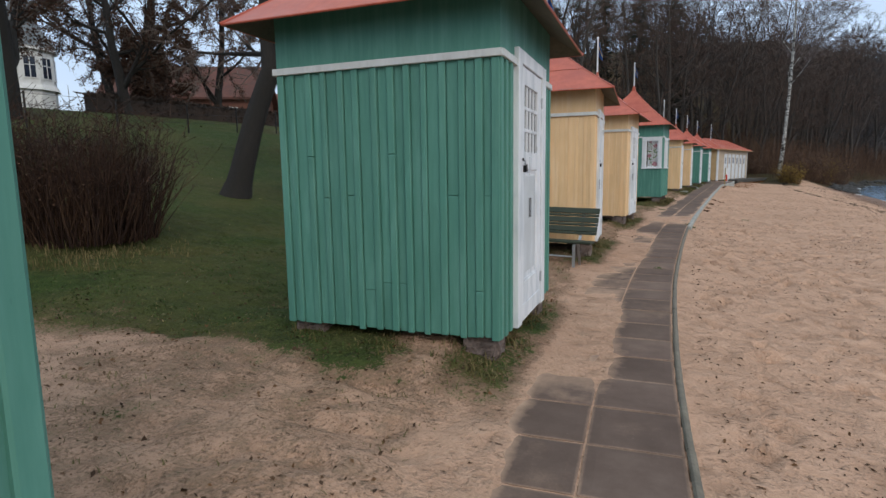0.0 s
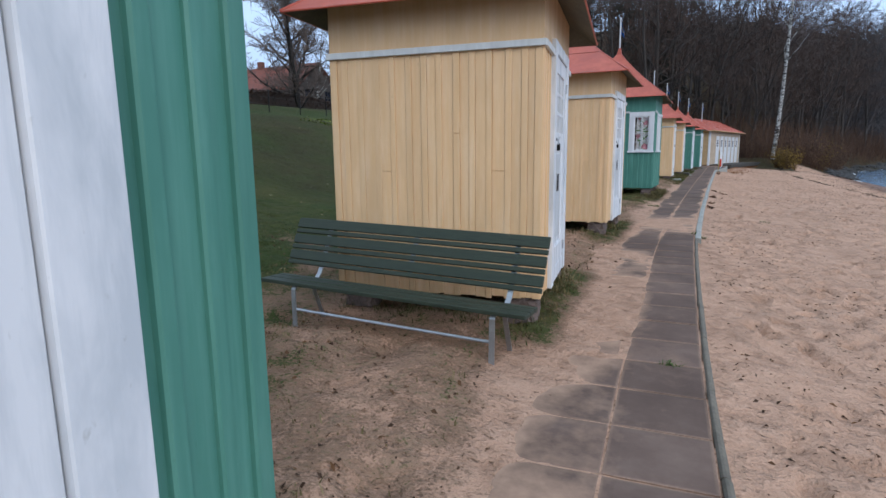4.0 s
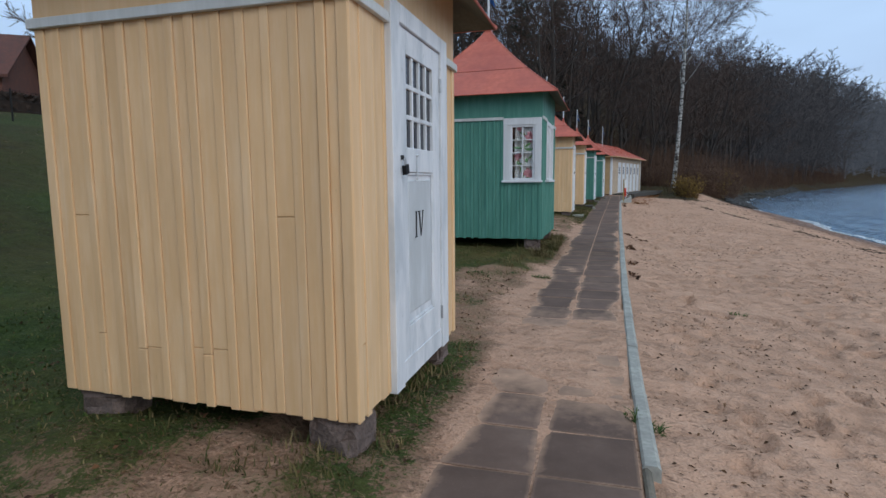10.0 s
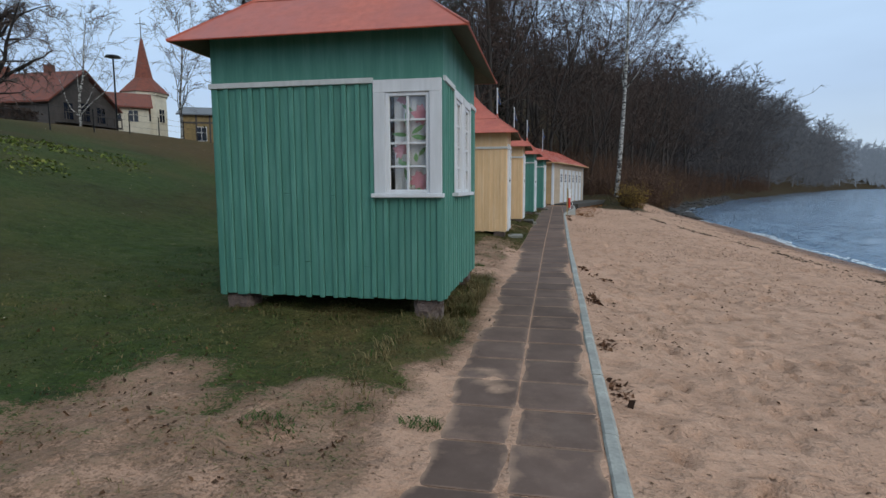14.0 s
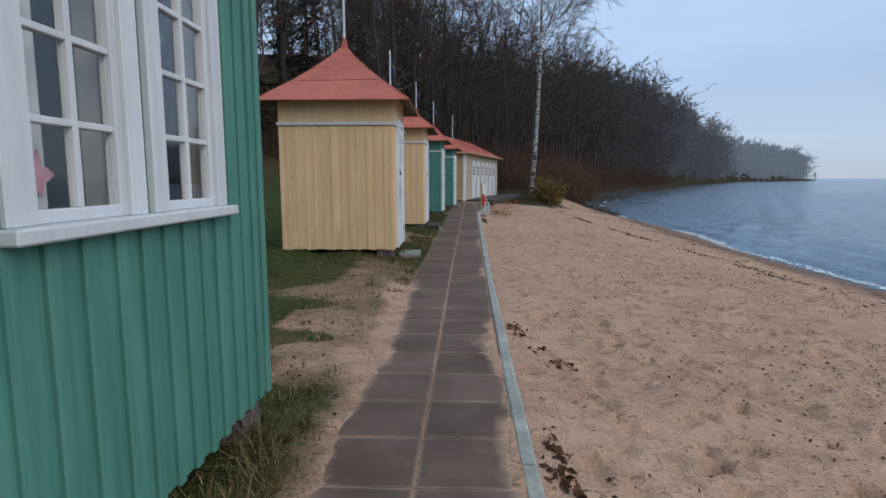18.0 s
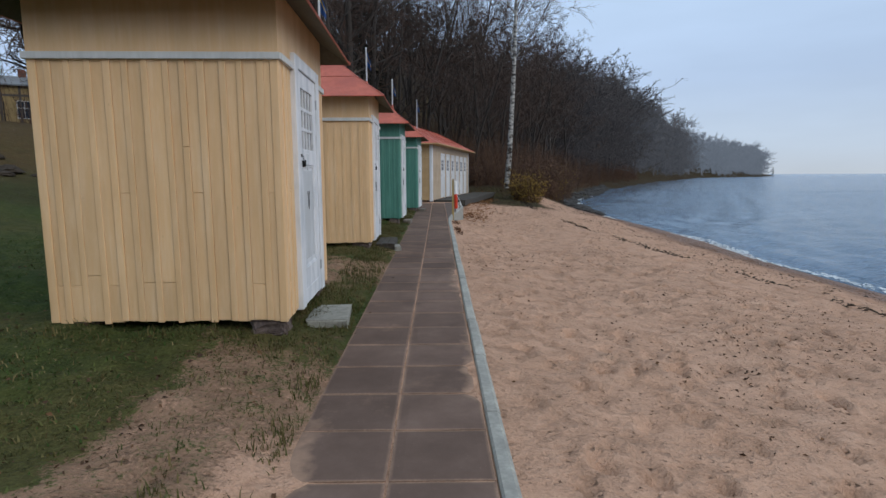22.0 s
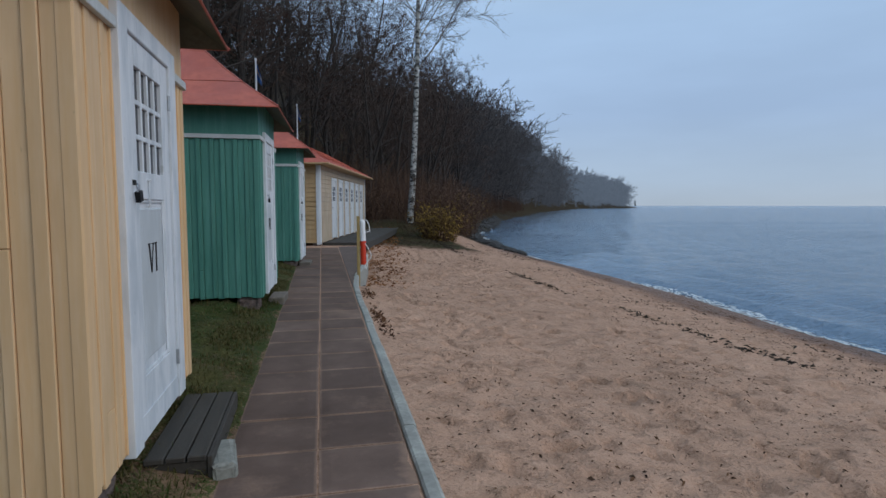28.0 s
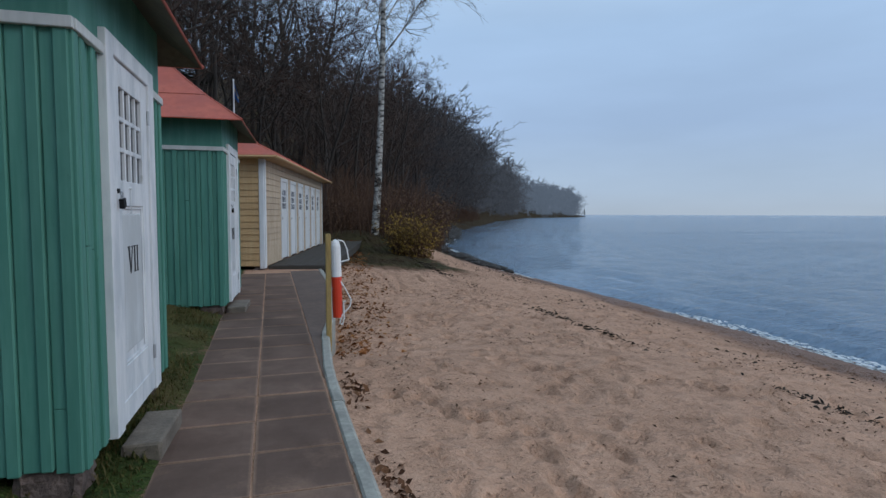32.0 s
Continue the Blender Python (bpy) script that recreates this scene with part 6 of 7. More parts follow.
# old trees on the lawn
def forked_tree(seed, mats, foot, limbs):
    """A leaning trunk that parts into limbs, each branching on its own."""
    rng = random.Random(seed)
    wood, twig, tips = [], [], []
    n = 8
    for i in range(n):
        a, b_ = i / n, (i + 1) / n
        bend = lambda t: Vector((foot[0] * (0.7 * t + 0.3 * t * t) + 0.02 * math.sin(7 * t), foot[1] * t, foot[2] * t - 0.3 * (1 - t)))
        wide = lambda t: foot[3] * (1 - 0.28 * t) + 0.14 * max(0, 1 - t * 4) ** 2
        wood.append((bend(a), bend(b_), wide(a), wide(b_)))
    for lean, h, r in limbs:
        w, t, e = grow(rng, height=h, r0=r, levels=4, spread=0.95, lean=lean, twig_r=0.011, dens=1.0, first=0.16, sway=0.06)
        o = Vector(foot[:3]) + Vector((0, 0, 0.18))
        for src, dst in ((w, wood), (t, twig)):
            dst += [(Vector(p) + o, Vector(q) + o, ra, rb) for p, q, ra, rb in src]
        tips += [(Vector(p) + o, Vector(q) + o, r) for p, q, r in e]
    v, f = tube_arrays(wood, 9)
    trunk = raw_mesh("trunk", v.tolist(), f.tolist(), mats[0], True)
    return trunk, twig_mesh(twig, tips, mats[1]), None


old1 = forked_tree(320, LAWN, (0.90, 0.48, 2.7, 0.29), (((0.05, 0.0), 6.5, 0.19), ((0.50, 0.26), 6.0, 0.16)))
plant(old1, -10.3, 9.1, 0, 1.0, "leaning dark-barked bare tree on the lawn")
old2 = forked_tree(321, LAWN, (0.10, 0.03, 2.5, 0.36), (((-0.32, 0.0), 7.5, 0.22), ((0.36, 0.08), 7.0, 0.20)))
plant(old2, -9.9, 11.3, 0, 1.0, "thick dark forked bare tree on the lawn")
old3 = tree_data(322, LAWN, (M["leaf_brown"], 24000, 0.11), height=11, r0=0.29, levels=4, spread=1.05, twig_r=0.012, dens=1.15, first=0.2)
plant(old3, -19.8, 9.3, 20, 1.0, "spreading bare tree still holding some russet leaves")
plant(old3, -27.5, 18.8, 100, 1.1, "spreading bare tree still holding some russet leaves")
plant(old3, -24, 15.8, 250, 0.85, "spreading bare tree still holding some russet leaves")
plant(old3, -33, 21, 310, 1.0, "spreading bare tree still holding some russet leaves")
plant(old3, -28, 24, 150, 0.9, "spreading bare tree still holding some russet leaves")
beech = tree_data(327, LAWN, (M["leaf_brown"], 16000, 0.13), height=4.2, r0=0.1, levels=4, spread=1.0, twig_r=0.011, dens=1.4, first=0.06)
plant(beech, -27.6, 18.4, 40, 1.0, "low russet-leaved beech shrub behind the hedge")
plant(beech, -27.4, 20.4, 190, 0.8, "low russet-leaved beech shrub behind the hedge")
multi = tree_data(323, LAWN, None, height=8.5, r0=0.16, levels=4, spread=0.62, twig_r=0.011, dens=1.35, first=0.08)
plant(multi, -24, 31.8, 0, 1.0, "many-stemmed bare tree by the fence")
big = tree_data(324, LAWN, None, height=17, r0=0.5, levels=4, spread=0.95, twig_r=0.017, dens=1.15, first=0.18)
crest = tree_data(326, LAWN, None, height=11.5, r0=0.42, levels=4, spread=1.15, twig_r=0.015, dens=1.5, first=0.14)
plant(crest, -35.2, 44, 0, 1.0, "large spreading bare tree on the lawn's crest")
plant(crest, -23.8, 61.3, 130, 1.8, "large spreading bare tree on the lawn's crest")
plant(crest, -26.5, 63.5, 70, 1.4, "large spreading bare tree on the lawn's crest")
plant(big, -25.5, 68.5, 200, 1.05, "large spreading bare tree on the lawn's crest")
plant(big, -22.3, 62.2, 10, 1.0, "large spreading bare tree on the lawn's crest")

frng = random.Random(77)
W_LABEL = "slender dark bare tree in the wood"
placed = []
tries = 0
while len(placed) < 96 and tries < 5000:
    tries += 1
    y = frng.uniform(58, 135)
    xs = float(np.interp(y, SHORE_Y, SHORE_X))
    sd = frng.uniform(6, 50) if frng.random() < 0.65 else frng.uniform(6, 17)
    x = xs - sd
    if x > -5 and x < 5 and y < 66:
        continue
    if x < -12 - 0.45 * (y - 62) or (y < 70 and x > -3.5) or any((x - a) ** 2 + (y - c) ** 2 < 6.0 for a, c in placed):
        continue
    placed.append((x, y))
    k = frng.randrange(7)
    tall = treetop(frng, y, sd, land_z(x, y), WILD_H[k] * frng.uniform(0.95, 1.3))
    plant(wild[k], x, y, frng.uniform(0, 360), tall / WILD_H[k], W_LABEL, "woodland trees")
for x, y, s in ((-13.5, 52.5, 1.0), (-17.5, 56, 1.0), (-10.5, 58, 1.05), (-15, 62, 1.1), (-8, 62, 1.0), (-20, 66, 1.2), (-7.5, 56.5, 0.9), (-5.5, 66, 1.0), (-11, 66, 1.1)):
    plant(wild[frng.randrange(7)], x, y, frng.uniform(0, 360), s, W_LABEL, "woodland trees")
for x, y, i, s in ((-15, 68, 0, 1.0), (-19, 73, 1, 1.0), (-11.5, 72, 1, 0.95), (-21.5, 67, 0, 0.95), (-8, 76, 0, 1.0), (-18, 60, 0, 0.9)):
    plant(firs[i], x, y, frng.uniform(0, 360), s, "dark green spruce among bare trees", "spruces in the wood", name="spruce_tree")

plant(firs[0], 356, 622, 0, 0.5, "small lone conifer at the headland's tip", name="spruce_tree")

# far woods along the shore, joined by distance
def woods(name, y0, y1, count, seed, mat, label, sdmax, tall, first=0.22, spread=1.05):
    rng = random.Random(seed)
    kinds = []
    for i in range(5):
        h = 18 + 1.5 * i
        w, t, e = grow(random.Random(seed + i), h, 0.26, 3, spread, twig_r=0.018 + 0.00022 * y0, dens=1.0, first=first, sway=0.09, steps=(5, 3, 2, 1, 1))
        v, f = tube_arrays(w + t, 3)
        sv, sf = spike_arrays(e)
        kinds.append((h, np.concatenate([v, sv]), f, sf + len(v)))
    vs, fs, n = [], [], 0
    for _ in range(count):
        y = rng.uniform(y0, y1)
        sd = rng.uniform(4, sdmax) if rng.random() < 0.7 else rng.uniform(4, 18)
        x = float(np.interp(y, SHORE_Y, SHORE_X)) - sd
        h, v, f, sf = kinds[rng.randrange(5)]
        g = land_z(x, y)
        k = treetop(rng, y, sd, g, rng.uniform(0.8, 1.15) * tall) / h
        a, wide = rng.uniform(0, 6.283), k * rng.uniform(0.95, 1.25)
        rot = np.array([[math.cos(a) * wide, -math.sin(a) * wide, 0], [math.sin(a) * wide, math.cos(a) * wide, 0], [0, 0, k]])
        vs.append(v @ rot.T + np.array([x, y, g]))
        fs += (f + n).tolist() + (sf + n).tolist()
        n += len(v)
    me = raw_mesh(name, np.concatenate(vs).tolist(), fs, mat)
    return tagged(new(name, me), label, "woods", kind="stuff")


# distance haze over far trees is put in as a bluish emission
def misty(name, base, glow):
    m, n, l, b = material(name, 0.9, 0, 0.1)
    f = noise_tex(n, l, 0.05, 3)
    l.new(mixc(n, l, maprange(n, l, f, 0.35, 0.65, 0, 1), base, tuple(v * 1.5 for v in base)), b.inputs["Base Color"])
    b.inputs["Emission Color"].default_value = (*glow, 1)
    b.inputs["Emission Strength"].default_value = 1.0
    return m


# the painted haze grows stronger from band to band
woods("far_woods", 122, 210, 130, 900, misty("far_woods_haze_glow", (0.046, 0.037, 0.033), (0.012, 0.014, 0.018)), "dark bare woods rising from the shore", 60, 23, 0.08)
woods("distant_woods", 205, 400, 170, 920, misty("distant_woods_haze_glow", (0.05, 0.044, 0.042), (0.034, 0.041, 0.053)), "hazy bare woods along the far shore", 60, 25, 0.10, 1.1)
woods("headland_woods", 390, 597, 115, 940, misty("headland_haze_glow", (0.05, 0.05, 0.055), (0.095, 0.122, 0.163)), "misty tree-covered headland across the water", 40, 27, 0.05, 1.2)


# ---- shrubs, hedge and fence ----
def shrub(x, y, h, w, stems, seed, stem_mat, leaf, label, name="shrub", z=None):
    """Many thin stems fanning from the ground, with or without leaves."""
    rng = random.Random(seed)
    segs = []
    for _ in range(stems):
        a, r = rng.uniform(0, 6.283), w * 0.38 * math.sqrt(rng.random())
        p = Vector((math.cos(a) * r, math.sin(a) * r, -0.1))
        d = Vector((math.cos(a) * 0.35 * r / max(w, 0.1) * 2 + rng.gauss(0, 0.16), math.sin(a) * 0.35 * r / max(w, 0.1) * 2 + rng.gauss(0, 0.16), 1)).normalized()
        ln = h * rng.uniform(0.55, 1.05)
        rad = rng.uniform(0.006, 0.011)
        for i in range(4):
            q = p + d * ln / 4
            segs.append((p, q, rad * (1 - i * 0.2), rad * (0.8 - i * 0.2)))
            if i > 0 and rng.random() < 0.7:
                side = Vector((rng.gauss(0, 1), rng.gauss(0, 1), 0.8)).normalized()
                segs.append((q, q + side * ln * 0.18, rad * 0.5, rad * 0.3))
            d = (d + Vector((rng.gauss(0, 0.13), rng.gauss(0, 0.13), 0))).normalized()
            p = q
    t = thing(name, pose(x, y, land_z(x, y) if z is None else z), label, "shrub")
    v, f = tube_arrays(segs, 3)
    part("branch_mass", raw_mesh("branch_mass", v.tolist(), f.tolist(), stem_mat), None, t)
    if leaf:
        mat, count, size = leaf
        lv, lf = leaf_arrays(rng, segs, count, size)
        part("foliage", raw_mesh("foliage", lv, lf, mat), None, t)
    return t


shrub(-8.4, 4.7, 1.8, 2.5, 1100, 1, M["darkbrush"], (M["darkbrush"], 1600, 0.04), "dense brown leafless shrub on the lawn")
shrub(-9.4, 3.1, 1.8, 2.6, 900, 2, M["darkbrush"], (M["darkbrush"], 1400, 0.04), "dense brown leafless shrub on the lawn")
shrub(3.75, 57.2, 1.7, 1.9, 240, 3, M["brush"], (M["goldleaf"], 2400, 0.11), "golden-leaved shrub at the edge of the sand")
shrub(5.2, 62.8, 2.6, 3.4, 420, 4, M["brush"], (M["brush"], 2200, 0.13), "brown leafless shrub above the stony shore")
shrub(6.8, 67.5, 2.8, 3.4, 380, 5, M["brush"], (M["goldleaf"], 900, 0.12), "half-bare shrub with yellow leaves by the water")
shrub(1.2, 64.5, 1.7, 3.0, 260, 6, M["brush"], (M["brush"], 900, 0.12), "low brown undergrowth behind the birch")
shrub(-1.6, 63.5, 1.5, 2.6, 220, 7, M["brush"], (M["ivyleaf"], 500, 0.12), "low mixed undergrowth at the wood's edge")
shrub(8.6, 73.5, 2.6, 4.0, 360, 8, M["brush"], (M["brush"], 1500, 0.14), "brown leafless shrub above the stony shore")
shrub(-2.9, 48.2, 0.5, 0.8, 60, 9, M["brush"], (M["ivyleaf"], 240, 0.09), "small leafy weed clump by the house corner")


def brushwood(name, x0, x1, y0, y1, count, hmin, hmax, seed, label, shoreward=None):
    """Undergrowth of the wood, uncountable stems in one mesh."""
    rng = random.Random(seed)
    segs, tips = [], []
    for _ in range(count):
        y = rng.uniform(y0, y1)
        x = rng.uniform(x0, x1) if shoreward is None else float(np.interp(y, SHORE_Y, SHORE_X)) - rng.uniform(*shoreward)
        if y < 61 and -3.5 < x < 3.5:
            continue
        p = Vector((x, y, land_z(x, y) - 0.1))
        ln = rng.uniform(hmin, hmax)
        d = Vector((rng.gauss(0, 0.22), rng.gauss(0, 0.22), 1)).normalized()
        for i in range(2):
            q = p + d * ln / 2
            r = 0.02 if i == 0 else 0.014
            segs.append((p, q, r, r * 0.6))
            for _k in range(3):
                side = Vector((rng.gauss(0, 1), rng.gauss(0, 1), 0.7)).normalized()
                b0 = p.lerp(q, rng.random())
                tips.append((b0, b0 + side * ln * rng.uniform(0.15, 0.3), r * 0.6))
            d = (d + Vector((rng.gauss(0, 0.2), rng.gauss(0, 0.2), 0))).normalized()
            p = q
    v, f = tube_arrays(segs, 3)
    w, g = spike_arrays(tips)
    me = raw_mesh(name, np.concatenate([v, w]).tolist(), f.tolist() + (g + len(v)).tolist(), M["brush"])
    return tagged(new(name, me), label, "undergrowth", kind="stuff")


brushwood("undergrowth", -30, 6, 60, 95, 3800, 1.2, 4.0, 50, "tangled brown undergrowth beneath the bare trees")
brushwood("shore_undergrowth", 0, 0, 64, 200, 3600, 1.0, 4.5, 51, "brown brushwood along the wooded shore", (1.6, 9))

# molehills on the slope
mrng = random.Random(14)
for x, y, r in ((-12.5, 39.6, 0.30), (-12.2, 39.0, 0.22), (-12.9, 40.1, 0.20), (-12.0, 39.9, 0.16), (-13.9, 41.0, 0.22), (-15.0, 40.2, 0.18), (-13.4, 38.4, 0.16)):
    bm = bmesh.new()
    bmesh.ops.create_icosphere(bm, subdivisions=3, radius=r)
    for v in bm.verts:
        v.co = Vector((v.co.x, v.co.y, max(v.co.z, -0.04) * 0.5)) * (1 + mrng.uniform(-0.13, 0.13))
    ob = new("molehill", mesh_of("molehill", bm, M["molesoil"]))
    ob.location = (x, y, land_z(x, y))
    tagged(ob, "low heap of dark loose soil on the grass slope", "molehill", "molehills on the slope")

# dark clipped hedge along the lawn's crest
def hedge(points, h, w, seed):
    rng = random.Random(seed)
    v, f = [], []
    for (x0, y0), (x1, y1) in zip(points[:-1], points[1:]):
        ln = math.hypot(x1 - x0, y1 - y0)
        for _ in range(int(ln * 300)):
            t = rng.random()
            x, y = x0 + (x1 - x0) * t + rng.uniform(-w, w), y0 + (y1 - y0) * t + rng.uniform(-w, w)
            zt = h * (1 - 0.12 * rng.random()) if rng.random() < 0.45 else h * rng.random()
            p = Vector((x, y, land_z(x, y) + zt))
            d = Vector((rng.gauss(0, 1), rng.gauss(0, 1), rng.gauss(0.3, 0.8))).normalized() * rng.uniform(0.12, 0.26)
            s = d.orthogonal().normalized() * 0.06
            n = len(v)
            v += [tuple(p - s), tuple(p + s), tuple(p + d)]
            f.append((n, n + 1, n + 2))
    t = thing("hedge", Matrix(), "dark red-brown clipped hedge along the crest of the lawn", "hedge")
    part("foliage", raw_mesh("foliage", v, f, M["hedge"]), None, t)
    bm = bmesh.new()
    for (x0, y0), (x1, y1) in zip(points[:-1], points[1:]):
        ln = math.hypot(x1 - x0, y1 - y0)
        n = int(ln / 2)
        for i in range(n):
            x, y = x0 + (x1 - x0) * (i + 0.5) / n, y0 + (y1 - y0) * (i + 0.5) / n
            g = land_z(x, y)
            a = math.degrees(math.atan2(y1 - y0, x1 - x0))
            add_box(bm, -ln / n / 2, ln / n / 2, -w * 0.8, w * 0.8, -0.3, h * 0.86, pose(x, y, g, 0, 0, a))
    part("body", fix(bm), M["hedge"], t)
    return t


hedge([(-24.5, 14.5), (-25.0, 22), (-27.0, 36), (-29.5, 41.5)], 0.75, 0.5, 61)

fence = thing("wire_fence", Matrix(), "low wire fence on thin dark posts along the lawn's crest", "fence")
fpts = [(-17.6, 6 + 2.6 * k) if k < 4 else (-17.6 - 0.42 * (k - 3), 6 + 2.6 * k) for k in range(20)]
for k, (x, y) in enumerate(fpts):
    g = land_z(x, y)
    part("post", tube((x, y, g - 0.2), (x, y, g + 1.0), 0.028, 0.028, 6), M["black"], fence)
    if k:
        x0, y0 = fpts[k - 1]
        g0 = land_z(x0, y0)
        for hh in (0.35, 0.65, 0.95):
            part("wire", tube((x0, y0, g0 + hh), (x, y, g + hh), 0.005, 0.005, 4), M["black"], fence)

# ---- buildings on the hill ----
def window_part(parent, x, y, z, w, h, face, mat=None, arched=False):
    """A window with frame, pane and glazing cross, set on a wall that looks along face (unit x or y)."""
    d = 0.06
    win = part("window", fix(box(-w / 2 - 0.1, w / 2 + 0.1, -d, d * 0.2, -0.1, h + 0.1, 0.0, Matrix.Translation((x, y, z)) @ Matrix.Rotation(face, 4, "Z"))), mat or M["villa_white"], parent)
    m = Matrix.Translation((x, y, z)) @ Matrix.Rotation(face, 4, "Z")
    part("pane", fix(box(-w / 2, w / 2, -d - 0.02, -d + 0.01, 0, h, 0.0, m)), M["glass"], win)
    part("glazing_bar", fix(box(-0.035, 0.035, -d - 0.04, -d, 0, h, 0.0, m)), mat or M["villa_white"], win)
    part("glazing_bar", fix(box(-w / 2, w / 2, -d - 0.038, -d, h * 0.6 - 0.03, h * 0.6 + 0.03, 0.0, m)), mat or M["villa_white"], win)


def gable_house(x, y, yaw, L, W, eave, ridge, wall, roof, label, windows=(), chimneys=(), base=None, balcony=None):
    """House with a gable roof whose ridge runs along its own x."""
    g = land_z(x, y) if base is None else base
    h = thing("house", pose(x, y, g, 0, 0, yaw), label, "house")
    part("wall", fix(box(-L / 2, L / 2, -W / 2, W / 2, -1.0, eave, 0.0)), wall, h)
    o = 0.5
    for sx in (-1, 1):
        bm = bmesh.new()
        pr = [(sx * L / 2, -W / 2, eave), (sx * L / 2, W / 2, eave), (sx * L / 2, 0, ridge - 0.2)]
        a = [bm.verts.new(p) for p in pr]
        b_ = [bm.verts.new((p[0] - sx * 0.3, p[1], p[2])) for p in pr]
        bm.faces.new(a), bm.faces.new(b_[::-1])
        for i in range(3):
            bm.faces.new((a[i], b_[i], b_[(i + 1) % 3], a[(i + 1) % 3]))
        part("gable", fix(bm), wall, h)
    for sy in (-1, 1):
        bm = bmesh.new()
        drop = (ridge - eave) / (W / 2) * o
        pr = [(-L / 2 - o, sy * (W / 2 + o), eave - drop), (L / 2 + o, sy * (W / 2 + o), eave - drop), (L / 2 + o, 0, ridge), (-L / 2 - o, 0, ridge)]
        a = [bm.verts.new(p) for p in pr]
        b_ = [bm.verts.new((p[0], p[1], p[2] + 0.18)) for p in pr]
        bm.faces.new(a), bm.faces.new(b_[::-1])
        for i in range(4):
            bm.faces.new((a[i], b_[i], b_[(i + 1) % 4], a[(i + 1) % 4]))
        part("roof", fix(bm), roof, h)
    for cx, cy in chimneys:
        part("chimney", fix(box(cx - 0.4, cx + 0.4, cy - 0.4, cy + 0.4, ridge - 1.2, ridge + 1.0, 0.04)), M["brickred"], h)
    trim = wall if wall in (M["darkhouse"], M["plaster"]) else M["villa_white"]
    for side, wx_, wz, ww, wh in windows:
        if side == "s":
            window_part(h, wx_, -W / 2, wz, ww, wh, 0, trim)
        else:
            window_part(h, L / 2, wx_, wz, ww, wh, math.pi / 2, trim)
    if balcony:
        part("balcony", fix(box(L / 2, L / 2 + 1.4, -W / 2 + 0.6, W / 2 - 0.6, balcony, balcony + 0.18, 0.02)), wall, h)
        for k in range(8):
            yy_ = -W / 2 + 0.7 + k * (W - 1.4) / 7
            part("baluster", fix(box(L / 2 + 1.3, L / 2 + 1.38, yy_ - 0.05, yy_ + 0.05, balcony + 0.18, balcony + 1.1, 0.0)), wall, h)
        part("handrail", fix(box(L / 2 + 1.26, L / 2 + 1.42, -W / 2 + 0.6, W / 2 - 0.6, balcony + 1.08, balcony + 1.18, 0.02)), wall, h)
    return h


gable_house(-60.6, 69.8, 0, 15.5, 9, 10.4, 13.9, M["darkhouse"], M["redtile"], "dark timber house with a red tiled gable roof on the hill", [("e", -2.2, 8.55, 1.1, 1.7), ("e", 0, 8.55, 1.2, 1.9), ("e", 2.2, 8.55, 1.1, 1.7), ("s", -4, 8.2, 1.3, 1.5), ("s", 3, 8.2, 1.3, 1.5)], [(-2.5, 0), (3.2, 0.3)], 0.6, 8.0)
gable_house(-62.5, 84.5, 41, 9, 7, 9.7, 11.7, M["plaster"], M["redtile"], "pale house with a low red tiled roof", [("s", 2.6, 7.6, 1.1, 1.5), ("s", 0.6, 7.6, 1.1, 1.5), ("s", -1.6, 7.6, 1.1, 1.5)], (), 3.2)
gable_house(-60, 53, 30, 12, 9, 5.6, 9.8, M["brickred"], M["redtile"], "red-brown house with a steep tiled roof behind the hedge", [("s", -3, 2.2, 1.3, 1.6), ("s", 3, 2.2, 1.3, 1.6)], [(3, 0)], 2.4)
gable_house(-46, 37, 35, 13, 8, 4.4, 7.4, M["brickred"], M["oldtile"], "dull red house with a tiled gable roof behind the hedge", [("s", -4, 1.8, 1.3, 1.5), ("s", 0, 1.8, 1.3, 1.5), ("s", 4, 1.8, 1.3, 1.5)], [(-3, 0)], 4.3)
yb = gable_house(-49.5, 102.5, 26, 24, 8, 9.6, 11.0, M["halftimber"], M["slate"], "ochre half-timbered villa with a flat dark roof", [("s", -9 + 3.6 * k, 5.6, 1.4, 2.0) for k in range(6)], [(-6, 0), (4, 0)], 3.5)
for k in range(13):
    part("timber", fix(box(-11.8 + k * 1.97, -11.55 + k * 1.97, -4.08, -3.98, 3.0, 9.5, 0.0)), M["darkhouse"], yb)
for zz in (4.6, 8.2):
    part("timber", fix(box(-12, 12, -4.075, -3.985, zz, zz + 0.25, 0.0)), M["darkhouse"], yb)

# church-like tower with a red spire
tower = thing("tower", pose(-63.5, 92.4, 1.2, 0, 0, 20), "pale eight-sided stone tower with a slim red spire", "tower")
def prism(r0, r1, z0, z1, sides=8):
    return fix(tube((0, 0, z0), (0, 0, z1), r0, r1, sides))
part("wall", prism(3.1, 3.1, -1, 14.4), M["plaster"], tower)
part("cornice", prism(3.35, 3.35, 14.4, 14.8), M["plaster"], tower)
part("roof", prism(3.6, 1.35, 14.8, 17.1), M["redtile"], tower)
part("spire", prism(1.35, 0.16, 17.1, 23.0), M["redtile"], tower, "slim red spire")
part("vane", tube((0, 0, 23.0), (0, 0, 26.2), 0.07, 0.04, 6), M["black"], tower)
part("vane_arm", tube((-0.5, 0, 25.2), (0.5, 0, 25.2), 0.05, 0.05, 6), M["black"], tower)
